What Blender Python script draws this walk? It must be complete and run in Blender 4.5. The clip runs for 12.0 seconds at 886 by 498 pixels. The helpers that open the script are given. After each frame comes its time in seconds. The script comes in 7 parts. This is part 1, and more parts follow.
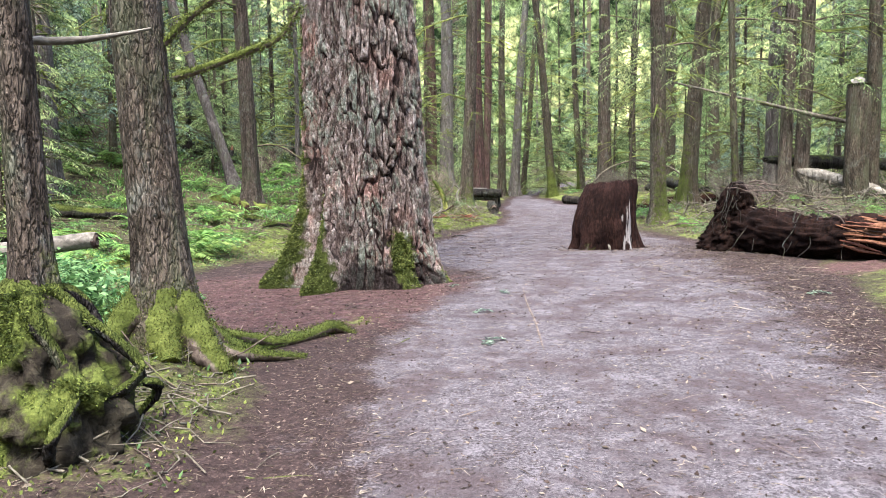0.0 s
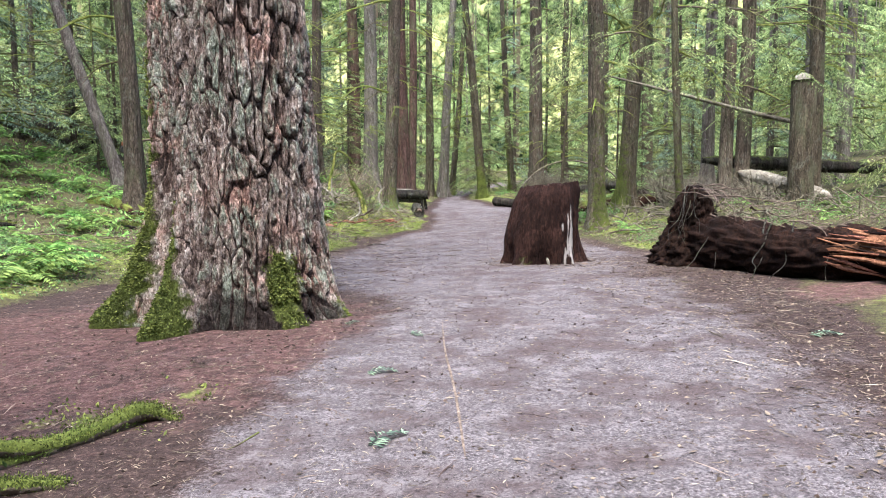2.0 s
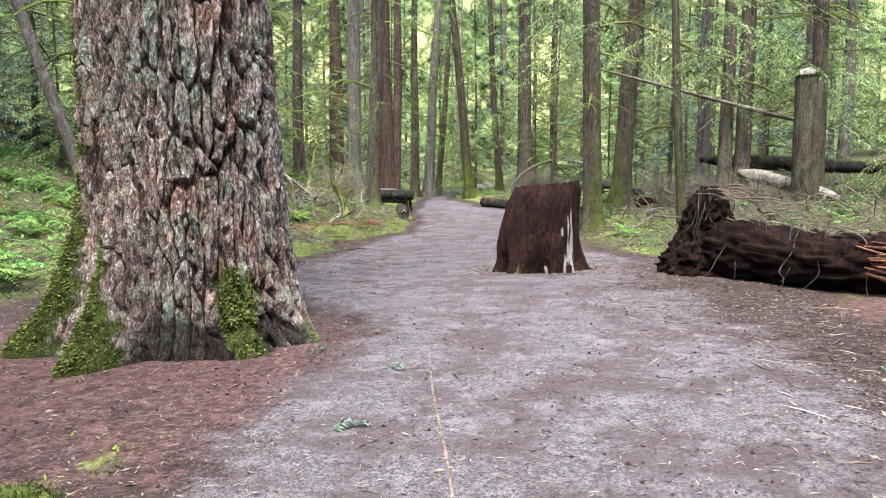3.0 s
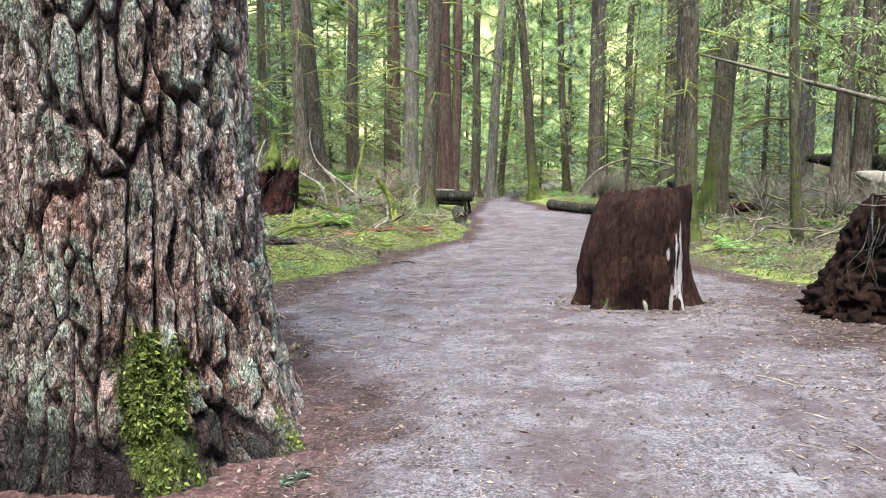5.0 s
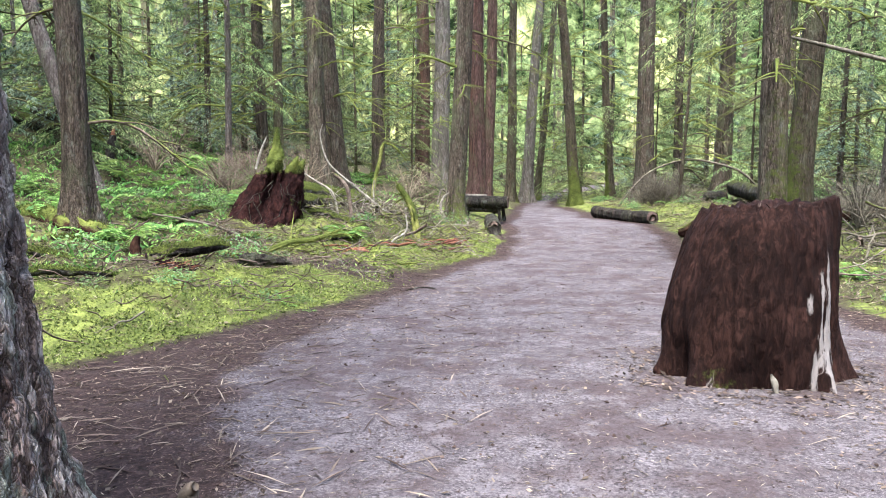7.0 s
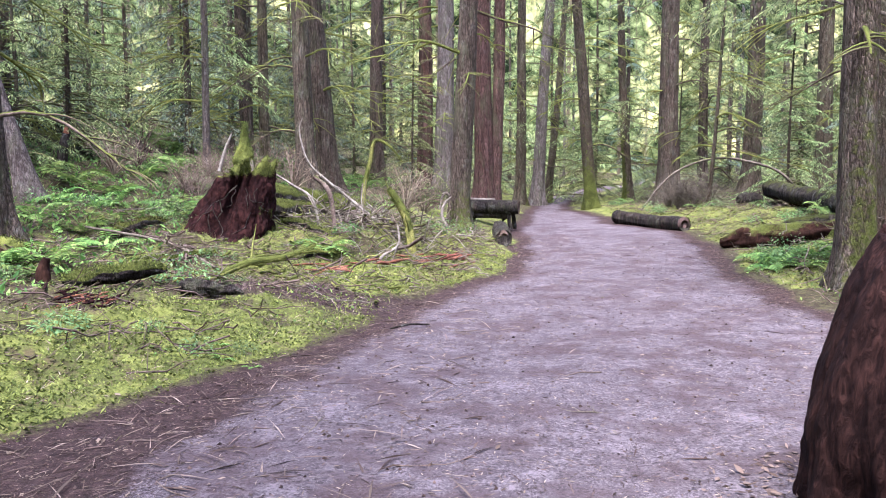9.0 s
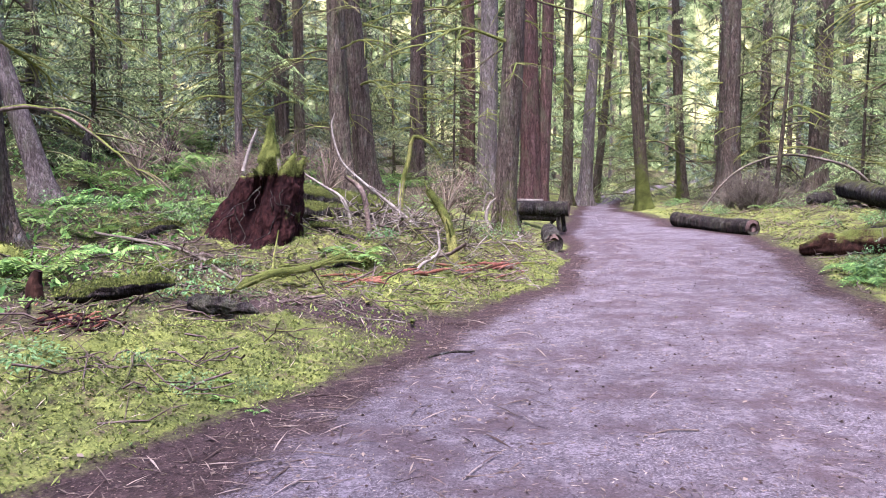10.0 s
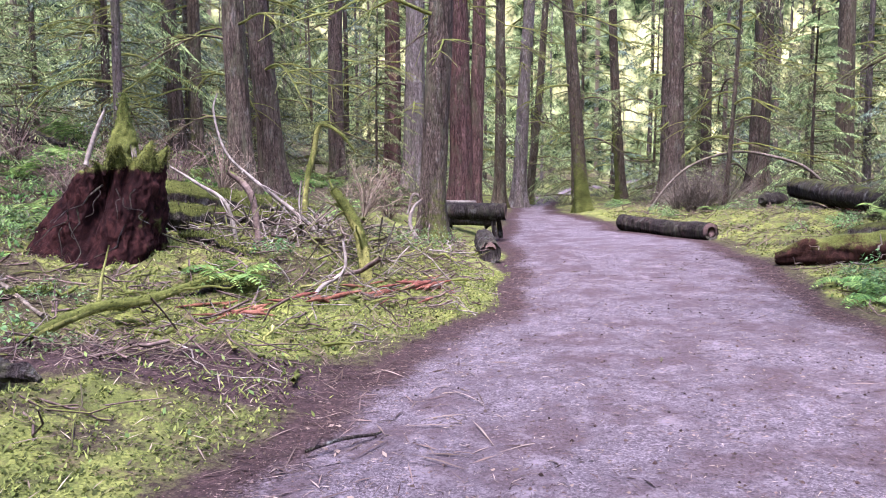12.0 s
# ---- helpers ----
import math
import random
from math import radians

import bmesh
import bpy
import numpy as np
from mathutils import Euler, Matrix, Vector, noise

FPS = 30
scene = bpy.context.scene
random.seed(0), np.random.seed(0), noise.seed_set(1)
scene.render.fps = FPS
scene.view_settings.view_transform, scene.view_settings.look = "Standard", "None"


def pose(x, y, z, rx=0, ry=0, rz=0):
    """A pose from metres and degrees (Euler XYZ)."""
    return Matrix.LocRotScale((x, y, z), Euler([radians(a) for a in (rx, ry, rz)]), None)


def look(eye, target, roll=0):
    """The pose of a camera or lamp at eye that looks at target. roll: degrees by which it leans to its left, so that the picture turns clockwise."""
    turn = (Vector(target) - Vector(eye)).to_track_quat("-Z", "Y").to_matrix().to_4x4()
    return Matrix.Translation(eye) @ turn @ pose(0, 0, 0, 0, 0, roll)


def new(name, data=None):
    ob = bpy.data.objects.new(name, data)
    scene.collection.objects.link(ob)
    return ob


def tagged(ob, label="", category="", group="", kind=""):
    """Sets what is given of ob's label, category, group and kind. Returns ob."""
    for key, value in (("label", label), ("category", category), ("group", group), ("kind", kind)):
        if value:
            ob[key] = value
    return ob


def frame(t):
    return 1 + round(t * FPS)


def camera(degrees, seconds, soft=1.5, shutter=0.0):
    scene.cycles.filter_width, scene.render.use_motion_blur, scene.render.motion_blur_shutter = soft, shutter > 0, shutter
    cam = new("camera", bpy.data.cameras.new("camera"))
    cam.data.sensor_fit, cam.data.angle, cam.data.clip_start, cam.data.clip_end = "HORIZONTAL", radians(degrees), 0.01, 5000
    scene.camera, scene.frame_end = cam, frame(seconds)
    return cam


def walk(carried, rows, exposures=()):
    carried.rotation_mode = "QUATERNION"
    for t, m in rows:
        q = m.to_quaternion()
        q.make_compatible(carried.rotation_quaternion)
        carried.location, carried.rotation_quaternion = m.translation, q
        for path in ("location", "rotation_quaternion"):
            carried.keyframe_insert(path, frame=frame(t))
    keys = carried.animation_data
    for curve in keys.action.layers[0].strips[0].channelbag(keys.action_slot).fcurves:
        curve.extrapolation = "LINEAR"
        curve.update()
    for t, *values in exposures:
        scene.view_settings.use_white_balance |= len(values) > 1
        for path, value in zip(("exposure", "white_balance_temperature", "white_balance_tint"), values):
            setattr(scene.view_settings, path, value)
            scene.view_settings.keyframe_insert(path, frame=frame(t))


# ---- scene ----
cam = camera(62.7, 12.0, soft=1.0)
PATH = [
    (0, (0.829, 0.668, 1.353), (0.699, 2.656, 1.178), -0.5),
    (0.5, (0.828, 1.251, 1.354), (0.727, 3.24, 1.178), -0.5),
    (1, (0.963, 1.865, 1.317), (0.908, 3.856, 1.139), -0.4),
    (1.5, (1.004, 2.447, 1.357), (1.006, 4.439, 1.177), -0.4),
    (2, (1.052, 2.985, 1.405), (1.11, 4.977, 1.227), -0.3),
    (2.5, (1.109, 3.609, 1.436), (1.204, 5.599, 1.258), -0.2),
    (3, (1.076, 4.204, 1.406), (1.174, 6.194, 1.227), -0.2),
    (3.2, (1.063, 4.417, 1.429), (1.152, 6.407, 1.25), -0.3),
    (4.8, (1.176, 6.509, 1.423), (1.123, 8.5, 1.239), 0.1),
    (5, (1.18, 6.828, 1.46), (1.111, 8.818, 1.277), 0.3),
    (5.5, (1.228, 7.532, 1.428), (1.134, 9.522, 1.244), 0.2),
    (6, (1.353, 8.207, 1.433), (1.236, 10.195, 1.249), 0.3),
    (6.5, (1.298, 8.887, 1.452), (1.155, 10.873, 1.269), 0.2),
    (6.7, (1.241, 9.137, 1.498), (1.088, 11.123, 1.321), 0.3),
    (8.3, (1.13, 11.091, 1.556), (0.94, 13.074, 1.378), 0.0),
    (8.5, (1.161, 11.354, 1.577), (0.971, 13.338, 1.403), -0.1),
    (9, (1.119, 12.0, 1.565), (0.934, 13.984, 1.391), -0.0),
    (9.5, (1.038, 12.655, 1.577), (0.808, 14.634, 1.4), 0.1),
    (10, (0.935, 13.276, 1.593), (0.638, 15.246, 1.416), -0.1),
    (10.5, (0.924, 13.875, 1.571), (0.596, 15.84, 1.396), -0.3),
    (11, (0.965, 14.494, 1.534), (0.748, 16.474, 1.361), -0.2),
    (11.5, (0.914, 15.091, 1.52), (0.778, 17.079, 1.348), -0.1),
    (12, (0.84, 15.717, 1.536), (0.731, 17.707, 1.364), -0.2),
]
EXPOSE = [(0.0, 2.72, 6100, 12), (3.0, 2.72, 6150, 9), (5.5, 2.84, 6050, 6), (6.7, 2.85, 6050, 9), (8.5, 2.83, 5850, 26), (9.2, 2.78, 5800, 31), (10.0, 2.74, 5780, 39), (12.0, 2.7, 5750, 41)]
walk(cam, [(t, look(eye, target, roll)) for t, eye, target, roll in PATH], EXPOSE)

# ---------------------------------------------------------------- light and air
world = bpy.data.worlds.new("forest_sky")
world.use_nodes = True
scene.world = world
wn = world.node_tree
sky = wn.nodes.new("ShaderNodeTexSky")
sky.sky_type = "NISHITA"
sky.sun_disc = False
sky.sun_elevation = radians(67.3)
sky.sun_rotation = radians(187)
sky.air_density, sky.dust_density = 1.0, 3.0
background = wn.nodes["Background"]
background.inputs["Strength"].default_value = 0.15
wn.links.new(sky.outputs["Color"], background.inputs["Color"])
sun_data = bpy.data.lights.new("sun", "SUN")
sun_data.energy, sun_data.angle, sun_data.color = 2.4, radians(20), (1.0, 0.96, 0.9)
sun = new("sun", sun_data)
sun.matrix_world = look((-0.6, -5.2, 12.5), (0, 0, 0))


# ---------------------------------------------------------------- numbers and noise
def lattice(i, j, k):
    n = (i * 374761393 + j * 668265263 + k * 1442695041) & 0xFFFFFFFF
    n = ((n ^ (n >> 13)) * 1274126177) & 0xFFFFFFFF
    return ((n ^ (n >> 16)) & 0xFFFFFF) / float(0x7FFFFF) - 1.0


def wave(x, y, z=0.0):
    """Smooth value noise in -1..1 for arrays."""
    x, y, z = np.broadcast_arrays(np.asarray(x, float), np.asarray(y, float), np.asarray(z, float))
    i, j, k = (np.floor(a).astype(np.int64) for a in (x, y, z))
    fx, fy, fz = x - i, y - j, z - k
    fx, fy, fz = (a * a * (3 - 2 * a) for a in (fx, fy, fz))
    out = 0.0
    for a, wa in ((0, 1 - fx), (1, fx)):
        for b, wb in ((0, 1 - fy), (1, fy)):
            for c, wc in ((0, 1 - fz), (1, fz)):
                out = out + wa * wb * wc * lattice(i + a, j + b, k + c)
    return out


def rough(x, y, z=0.0, octaves=4):
    total, amp = 0.0, 0.55
    for o in range(octaves):
        f = 2.03 ** o
        total = total + amp * wave(np.asarray(x) * f + 17.3 * o, np.asarray(y) * f - 9.1 * o, np.asarray(z) * f + 4.7 * o)
        amp *= 0.5
    return total


def ramp(a, b, v):
    s = np.clip((np.asarray(v, float) - a) / (b - a), 0, 1)
    return s * s * (3 - 2 * s)


# the lie of the land: height along the path, its two edges, the slope of the hillside
BASE = ((-20, -.1), (6.5, -.03), (10, .03), (14, .05), (18, 0), (20, -.03), (24, .08), (28, .22), (32, .4), (36, .5), (45, .55), (60, .8), (120, 2.5))
LEFT = ((-20, -.9), (2, -.8), (4, -.4), (5.5, -.55), (7, -1.2), (9, -3.6), (11, -4.2), (13, -3.6), (15.3, -2.2), (17.7, -1.2), (20, -.5), (22, 0),
        (24, .9), (27, 1.15), (32, 1.15), (45, 2), (57, 2.9), (80, 9), (120, 25))
RIGHT = ((-20, 4.2), (6, 4.2), (10, 5.2), (14, 6.5), (17, 5.5), (21.5, 4.9), (24.5, 4.85), (27.2, 5.35), (30.6, 5.45), (33, 4.2), (42, 3.45), (57, 5), (80, 12), (120, 29))
SLOPE = ((-20, .05), (12, .06), (18, .08), (24, .14), (30, .18), (45, .16), (120, .12))


def along(y, knots):
    return np.interp(y, [k[0] for k in knots], [k[1] for k in knots])


def edge_left(y):
    return along(y, LEFT) + 0.22 * wave(np.asarray(y) * 0.9, 3.3)


def edge_right(y):
    return along(y, RIGHT) + 0.22 * wave(np.asarray(y) * 0.8, 8.8)


def height(x, y):
    x, y = np.asarray(x, float), np.asarray(y, float)
    z = along(y, BASE) + 0.022 * np.clip(x - 1, -4, 6)
    d = along(y, LEFT) - x
    e = x - along(y, RIGHT)
    up = np.where(d > 0, 0.08 * np.clip(d, 0, 1) + along(y, SLOPE) * np.clip(d, 0, 25) + 0.08 * np.clip(d - 9, 0, 16), 0)
    down = np.where(e > 0, np.minimum(0.08 * np.clip(e, 0, 1) + 0.05 * np.clip(e, 0, 25) + 0.08 * np.clip(e - 9, 0, 16), 2.5), 0)
    off = np.clip(np.maximum(d, e), 0, 3) / 3
    lumps = 0.2 * rough(x * 1.5, y * 1.5, 0.5, 4) * ramp(0, .5, off) + 0.14 * rough(x * 3.4, y * 3.4, 2.5, 3) * ramp(.12, .6, off) + 0.22 * wave(x * 0.28, y * 0.28, 3.1) * ramp(.5, 1, off)
    hump = 0.24 * np.exp(-((x + 3.4) / 1.5) ** 2 - ((y - 18.4) / 1.5) ** 2) * ramp(0, .6, d) + .1 * np.exp(-((x + .9) / .9) ** 2 - ((y - 25.2) / .9) ** 2)
    return z + up + down + lumps + hump + 0.012 * rough(x * 1.1, y * 1.1, 7.7, 3)


def hz(x, y):
    return float(height(x, y))


# ---------------------------------------------------------------- mesh helpers
def mesh_of(name, verts, quads, mats, tris=None, attrs=None, slots=None, smooth=True):
    verts = np.asarray(verts, np.float32)
    quads = np.asarray(quads if quads is not None and len(quads) else np.zeros((0, 4)), np.int32)
    tris = np.asarray(tris if tris is not None and len(tris) else np.zeros((0, 3)), np.int32)
    me = bpy.data.meshes.new(name)
    me.vertices.add(len(verts))
    me.vertices.foreach_set("co", verts.ravel())
    me.loops.add(quads.size + tris.size)
    me.loops.foreach_set("vertex_index", np.concatenate([quads.ravel(), tris.ravel()]))
    total = len(quads) + len(tris)
    me.polygons.add(total)
    starts = np.concatenate([np.arange(len(quads)) * 4, quads.size + np.arange(len(tris)) * 3])
    me.polygons.foreach_set("loop_start", starts.astype(np.int32))
    me.polygons.foreach_set("use_smooth", np.full(total, smooth))
    for m in (mats if isinstance(mats, (list, tuple)) else [mats]):
        me.materials.append(m)
    if slots is not None:
        me.polygons.foreach_set("material_index", np.asarray(slots, np.int32))
    for key, values in (attrs or {}).items():
        a = me.attributes.new(key, "FLOAT", "POINT")
        a.data.foreach_set("value", np.asarray(values, np.float32))
    me.update(calc_edges=True)
    me.validate()
    return me


class Heap:
    """Gathers pieces of one mesh."""

    def __init__(self):
        self.v, self.q, self.t, self.moss, self.n = [], [], [], [], 0

    def add(self, piece):
        v, q, t, moss = piece
        self.v.append(v)
        if len(q):
            self.q.append(np.asarray(q) + self.n)
        if len(t):
            self.t.append(np.asarray(t) + self.n)
        self.moss.append(moss)
        self.n += len(v)

    def mesh(self, name, mats, smooth=True):
        q = np.concatenate(self.q) if self.q else None
        t = np.concatenate(self.t) if self.t else None
        return mesh_of(name, np.concatenate(self.v), q, mats, t, {"moss": np.concatenate(self.moss)}, smooth=smooth)


def curve_through(points, n):
    """Catmull-Rom through the points."""
    p = np.asarray(points, float)
    if len(p) == 2:
        return p[0] + (p[1] - p[0]) * np.linspace(0, 1, n)[:, None]
    p = np.vstack([2 * p[0] - p[1], p, 2 * p[-1] - p[-2]])
    s = np.linspace(0, len(p) - 3 - 1e-6, n)
    i = s.astype(int)
    f = (s - i)[:, None]
    a, b, c, d = p[i], p[i + 1], p[i + 2], p[i + 3]
    return 0.5 * (2 * b + (c - a) * f + (2 * a - 5 * b + 4 * c - d) * f ** 2 + (3 * b - a - 3 * c + d) * f ** 3)


def tube(points, radii, sides=8, bumps=0.1, grain=3.0, seed=0, moss=0.0, caps=True, stretch=0.35, lobes=None):
    """A knobbly tapering limb; lobes(angle, s) scales the radius. Returns verts, quads, tris, moss."""
    p = np.asarray(points, float)
    n = len(p)
    r = np.interp(np.linspace(0, 1, n), np.linspace(0, 1, len(radii)), radii)
    tan = np.gradient(p, axis=0)
    tan /= np.linalg.norm(tan, axis=1)[:, None] + 1e-9
    ref = np.array([0.0, 0, 1]) if abs(tan[:, 2]).mean() < 0.75 else np.array([1.0, 0, 0])
    a = np.cross(tan, ref)
    a /= np.linalg.norm(a, axis=1)[:, None] + 1e-9
    b = np.cross(a, tan)
    th = np.linspace(0, 2 * np.pi, sides, endpoint=False)
    rad = a[:, None, :] * np.cos(th)[None, :, None] + b[:, None, :] * np.sin(th)[None, :, None]
    rr = np.repeat(r[:, None], sides, 1)
    length = np.concatenate([[0], np.cumsum(np.linalg.norm(np.diff(p, axis=0), axis=1))])
    scale = grain / max(r.max(), 1e-3)
    cu = np.cos(th)[None, :] * r.max() * scale + seed * 7.31
    cv = np.sin(th)[None, :] * r.max() * scale
    along_l = (length * scale * stretch)[:, None]
    rr = rr * (1 + bumps * rough(cu, cv, along_l, 3))
    if lobes is not None:
        rr = rr * lobes(th[None, :], np.linspace(0, 1, n)[:, None])
    v = (p[:, None, :] + rad * rr[:, :, None])
    m = np.clip((rad[:, :, 2] * 0.9 + 0.25 + 0.8 * rough(v[:, :, 0] * 3, v[:, :, 1] * 3, v[:, :, 2] * 3, 2)) * moss, 0, 1)
    v = v.reshape(-1, 3)
    i, j = np.meshgrid(np.arange(n - 1), np.arange(sides), indexing="ij")
    k = (j + 1) % sides
    quads = np.stack([i * sides + j, (i + 1) * sides + j, (i + 1) * sides + k, i * sides + k], -1).reshape(-1, 4)[:, ::-1]
    tris = []
    m = m.ravel()
    if caps:
        v = np.vstack([v, p[0], p[-1]])
        m = np.append(m, [0.0, 0.0])
        e = np.arange(sides)
        f = (e + 1) % sides
        lo, hi = n * sides, n * sides + 1
        tris = np.concatenate([np.stack([np.full(sides, lo), f, e], 1)[:, ::-1] * 1, np.stack([np.full(sides, hi), (n - 1) * sides + e, (n - 1) * sides + f], 1)[:, ::-1]])
    return v, quads, tris, m


def kites(pos, way, side, length, width, droop=0.0):
    """Small pointed blades: base, two shoulders, tip."""
    pos, way, side = (np.asarray(a, float) for a in (pos, way, side))
    length, width = np.asarray(length, float)[:, None], np.asarray(width, float)[:, None]
    mid = pos + way * length * 0.45
    tip = pos + way * length
    tip[:, 2] -= droop * length[:, 0]
    v = np.stack([pos, mid + side * width * 0.5, tip, mid - side * width * 0.5], 1).reshape(-1, 3)
    q = np.arange(len(v)).reshape(-1, 4)
    return v, q


def unit(a):
    return a / (np.linalg.norm(a, axis=-1, keepdims=True) + 1e-9)


def thing(name, at, label, category, group="", kind=""):
    ob = new(name)
    ob.empty_display_size = 0.2
    ob.location = at
    return tagged(ob, label, category, group, kind)


def part(name, me, parent, label=""):
    ob = new(name, me)
    ob.parent = parent
    if label:
        ob["label"] = label
    return ob


def whole(name, me, at, label, category, group="", kind=""):
    ob = new(name, me)
    ob.location = at
    return tagged(ob, label, category, group, kind)


# ---------------------------------------------------------------- materials
class Nodes:
    def __init__(self, name):
        self.m = bpy.data.materials.new(name)
        self.m.use_nodes = True
        self.t = self.m.node_tree
        self.p = self.t.nodes["Principled BSDF"]
        self.coord = self.t.nodes.new("ShaderNodeTexCoord").outputs["Object"]
        self.rnd = self.t.nodes.new("ShaderNodeObjectInfo").outputs["Random"]

    def put(self, socket, value):
        if hasattr(value, "is_linked") or isinstance(value, bpy.types.NodeSocket):
            self.t.links.new(value, socket)
        else:
            socket.default_value = value

    def math(self, op, a, b=0.0, clamp=False):
        n = self.t.nodes.new("ShaderNodeMath")
        n.operation, n.use_clamp = op, clamp
        self.put(n.inputs[0], a)
        self.put(n.inputs[1], b)
        return n.outputs[0]

    def space(self, sx=1, sy=1, sz=1, spread=0.0):
        n = self.t.nodes.new("ShaderNodeMapping")
        self.put(n.inputs["Vector"], self.coord)
        n.inputs["Scale"].default_value = (sx, sy, sz)
        if spread:
            self.put(n.inputs["Location"], self.math("MULTIPLY", self.rnd, spread))
        return n.outputs[0]

    def noise(self, vec, scale, detail=4, rough_=0.6, warp=0.0):
        n = self.t.nodes.new("ShaderNodeTexNoise")
        self.put(n.inputs["Vector"], vec)
        n.inputs["Scale"].default_value, n.inputs["Detail"].default_value = scale, detail
        n.inputs["Roughness"].default_value, n.inputs["Distortion"].default_value = rough_, warp
        return n.outputs["Fac"]

    def cells(self, vec, scale, feature="F1", out="Distance"):
        n = self.t.nodes.new("ShaderNodeTexVoronoi")
        n.feature = feature
        self.put(n.inputs["Vector"], vec)
        n.inputs["Scale"].default_value = scale
        return n.outputs[out]

    def warped(self, vec, scale, amount):
        n = self.t.nodes.new("ShaderNodeTexNoise")
        self.put(n.inputs["Vector"], vec)
        n.inputs["Scale"].default_value, n.inputs["Detail"].default_value = scale, 3
        m = self.t.nodes.new("ShaderNodeVectorMath")
        m.operation = "MULTIPLY_ADD"
        self.put(m.inputs[0], n.outputs["Color"])
        m.inputs[1].default_value = (amount, amount, amount)
        self.put(m.inputs[2], vec)
        return m.outputs[0]

    def steps(self, fac, *stops):
        n = self.t.nodes.new("ShaderNodeValToRGB")
        self.put(n.inputs[0], fac)
        e = n.color_ramp.elements
        while len(e) < len(stops):
            e.new(0.5)
        for el, (pos, col) in zip(e, stops):
            el.position = pos
            el.color = (*col, 1) if isinstance(col, tuple) else (col, col, col, 1)
        return n.outputs["Color"]

    def mix(self, fac, a, b, mode="MIX"):
        n = self.t.nodes.new("ShaderNodeMix")
        n.data_type, n.blend_type = "RGBA", mode
        self.put(n.inputs[0], fac)
        for s, v in ((n.inputs[6], a), (n.inputs[7], b)):
            self.put(s, (*v, 1) if isinstance(v, tuple) else v)
        return n.outputs[2]

    def attr(self, key):
        n = self.t.nodes.new("ShaderNodeAttribute")
        n.attribute_name = key
        return n.outputs["Fac"]

    def band(self, v, lo, hi):
        n = self.t.nodes.new("ShaderNodeMapRange")
        n.interpolation_type = "SMOOTHSTEP"
        self.put(n.inputs[0], v)
        n.inputs[1].default_value, n.inputs[2].default_value = lo, hi
        return n.outputs[0]

    def hue(self, col, h=0.0, s=0.0, v=0.3):
        """Vary a colour from thing to thing."""
        n = self.t.nodes.new("ShaderNodeHueSaturation")
        self.put(n.inputs["Color"], col)
        self.put(n.inputs["Value"], self.math("ADD", self.math("MULTIPLY", self.rnd, v), 1 - v / 2))
        self.put(n.inputs["Hue"], self.math("ADD", self.math("MULTIPLY", self.rnd, h), 0.5 - h / 2))
        return n.outputs[0]

    def done(self, colour, bump=None, strength=0.5, dist=0.02, roughness=0.92, spec=0.06):
        self.put(self.p.inputs["Base Color"], colour)
        self.put(self.p.inputs["Roughness"], roughness)
        self.p.inputs["Specular IOR Level"].default_value = spec
        if bump is not None:
            n = self.t.nodes.new("ShaderNodeBump")
            n.inputs["Strength"].default_value, n.inputs["Distance"].default_value = strength, dist
            self.put(n.inputs["Height"], bump)
            self.put(self.p.inputs["Normal"], n.outputs[0])
        return self.m


MOSS_A, MOSS_B, MOSS_C = (0.018, 0.024, 0.007), (0.074, 0.092, 0.02), (0.185, 0.21, 0.05)


def moss_colour(k, scale=1.0, gain=1.0):
    big = k.noise(k.space(), 2.5 * scale, 3)
    fine = k.noise(k.space(), 60 * scale, 4, 0.7)
    f = k.math("ADD", k.math("MULTIPLY", big, 0.55), k.math("MULTIPLY", fine, 0.5))
    return k.steps(f, *((at, tuple(c * gain for c in tone)) for at, tone in ((0.3, MOSS_A), (0.5, MOSS_B), (0.72, MOSS_C))))


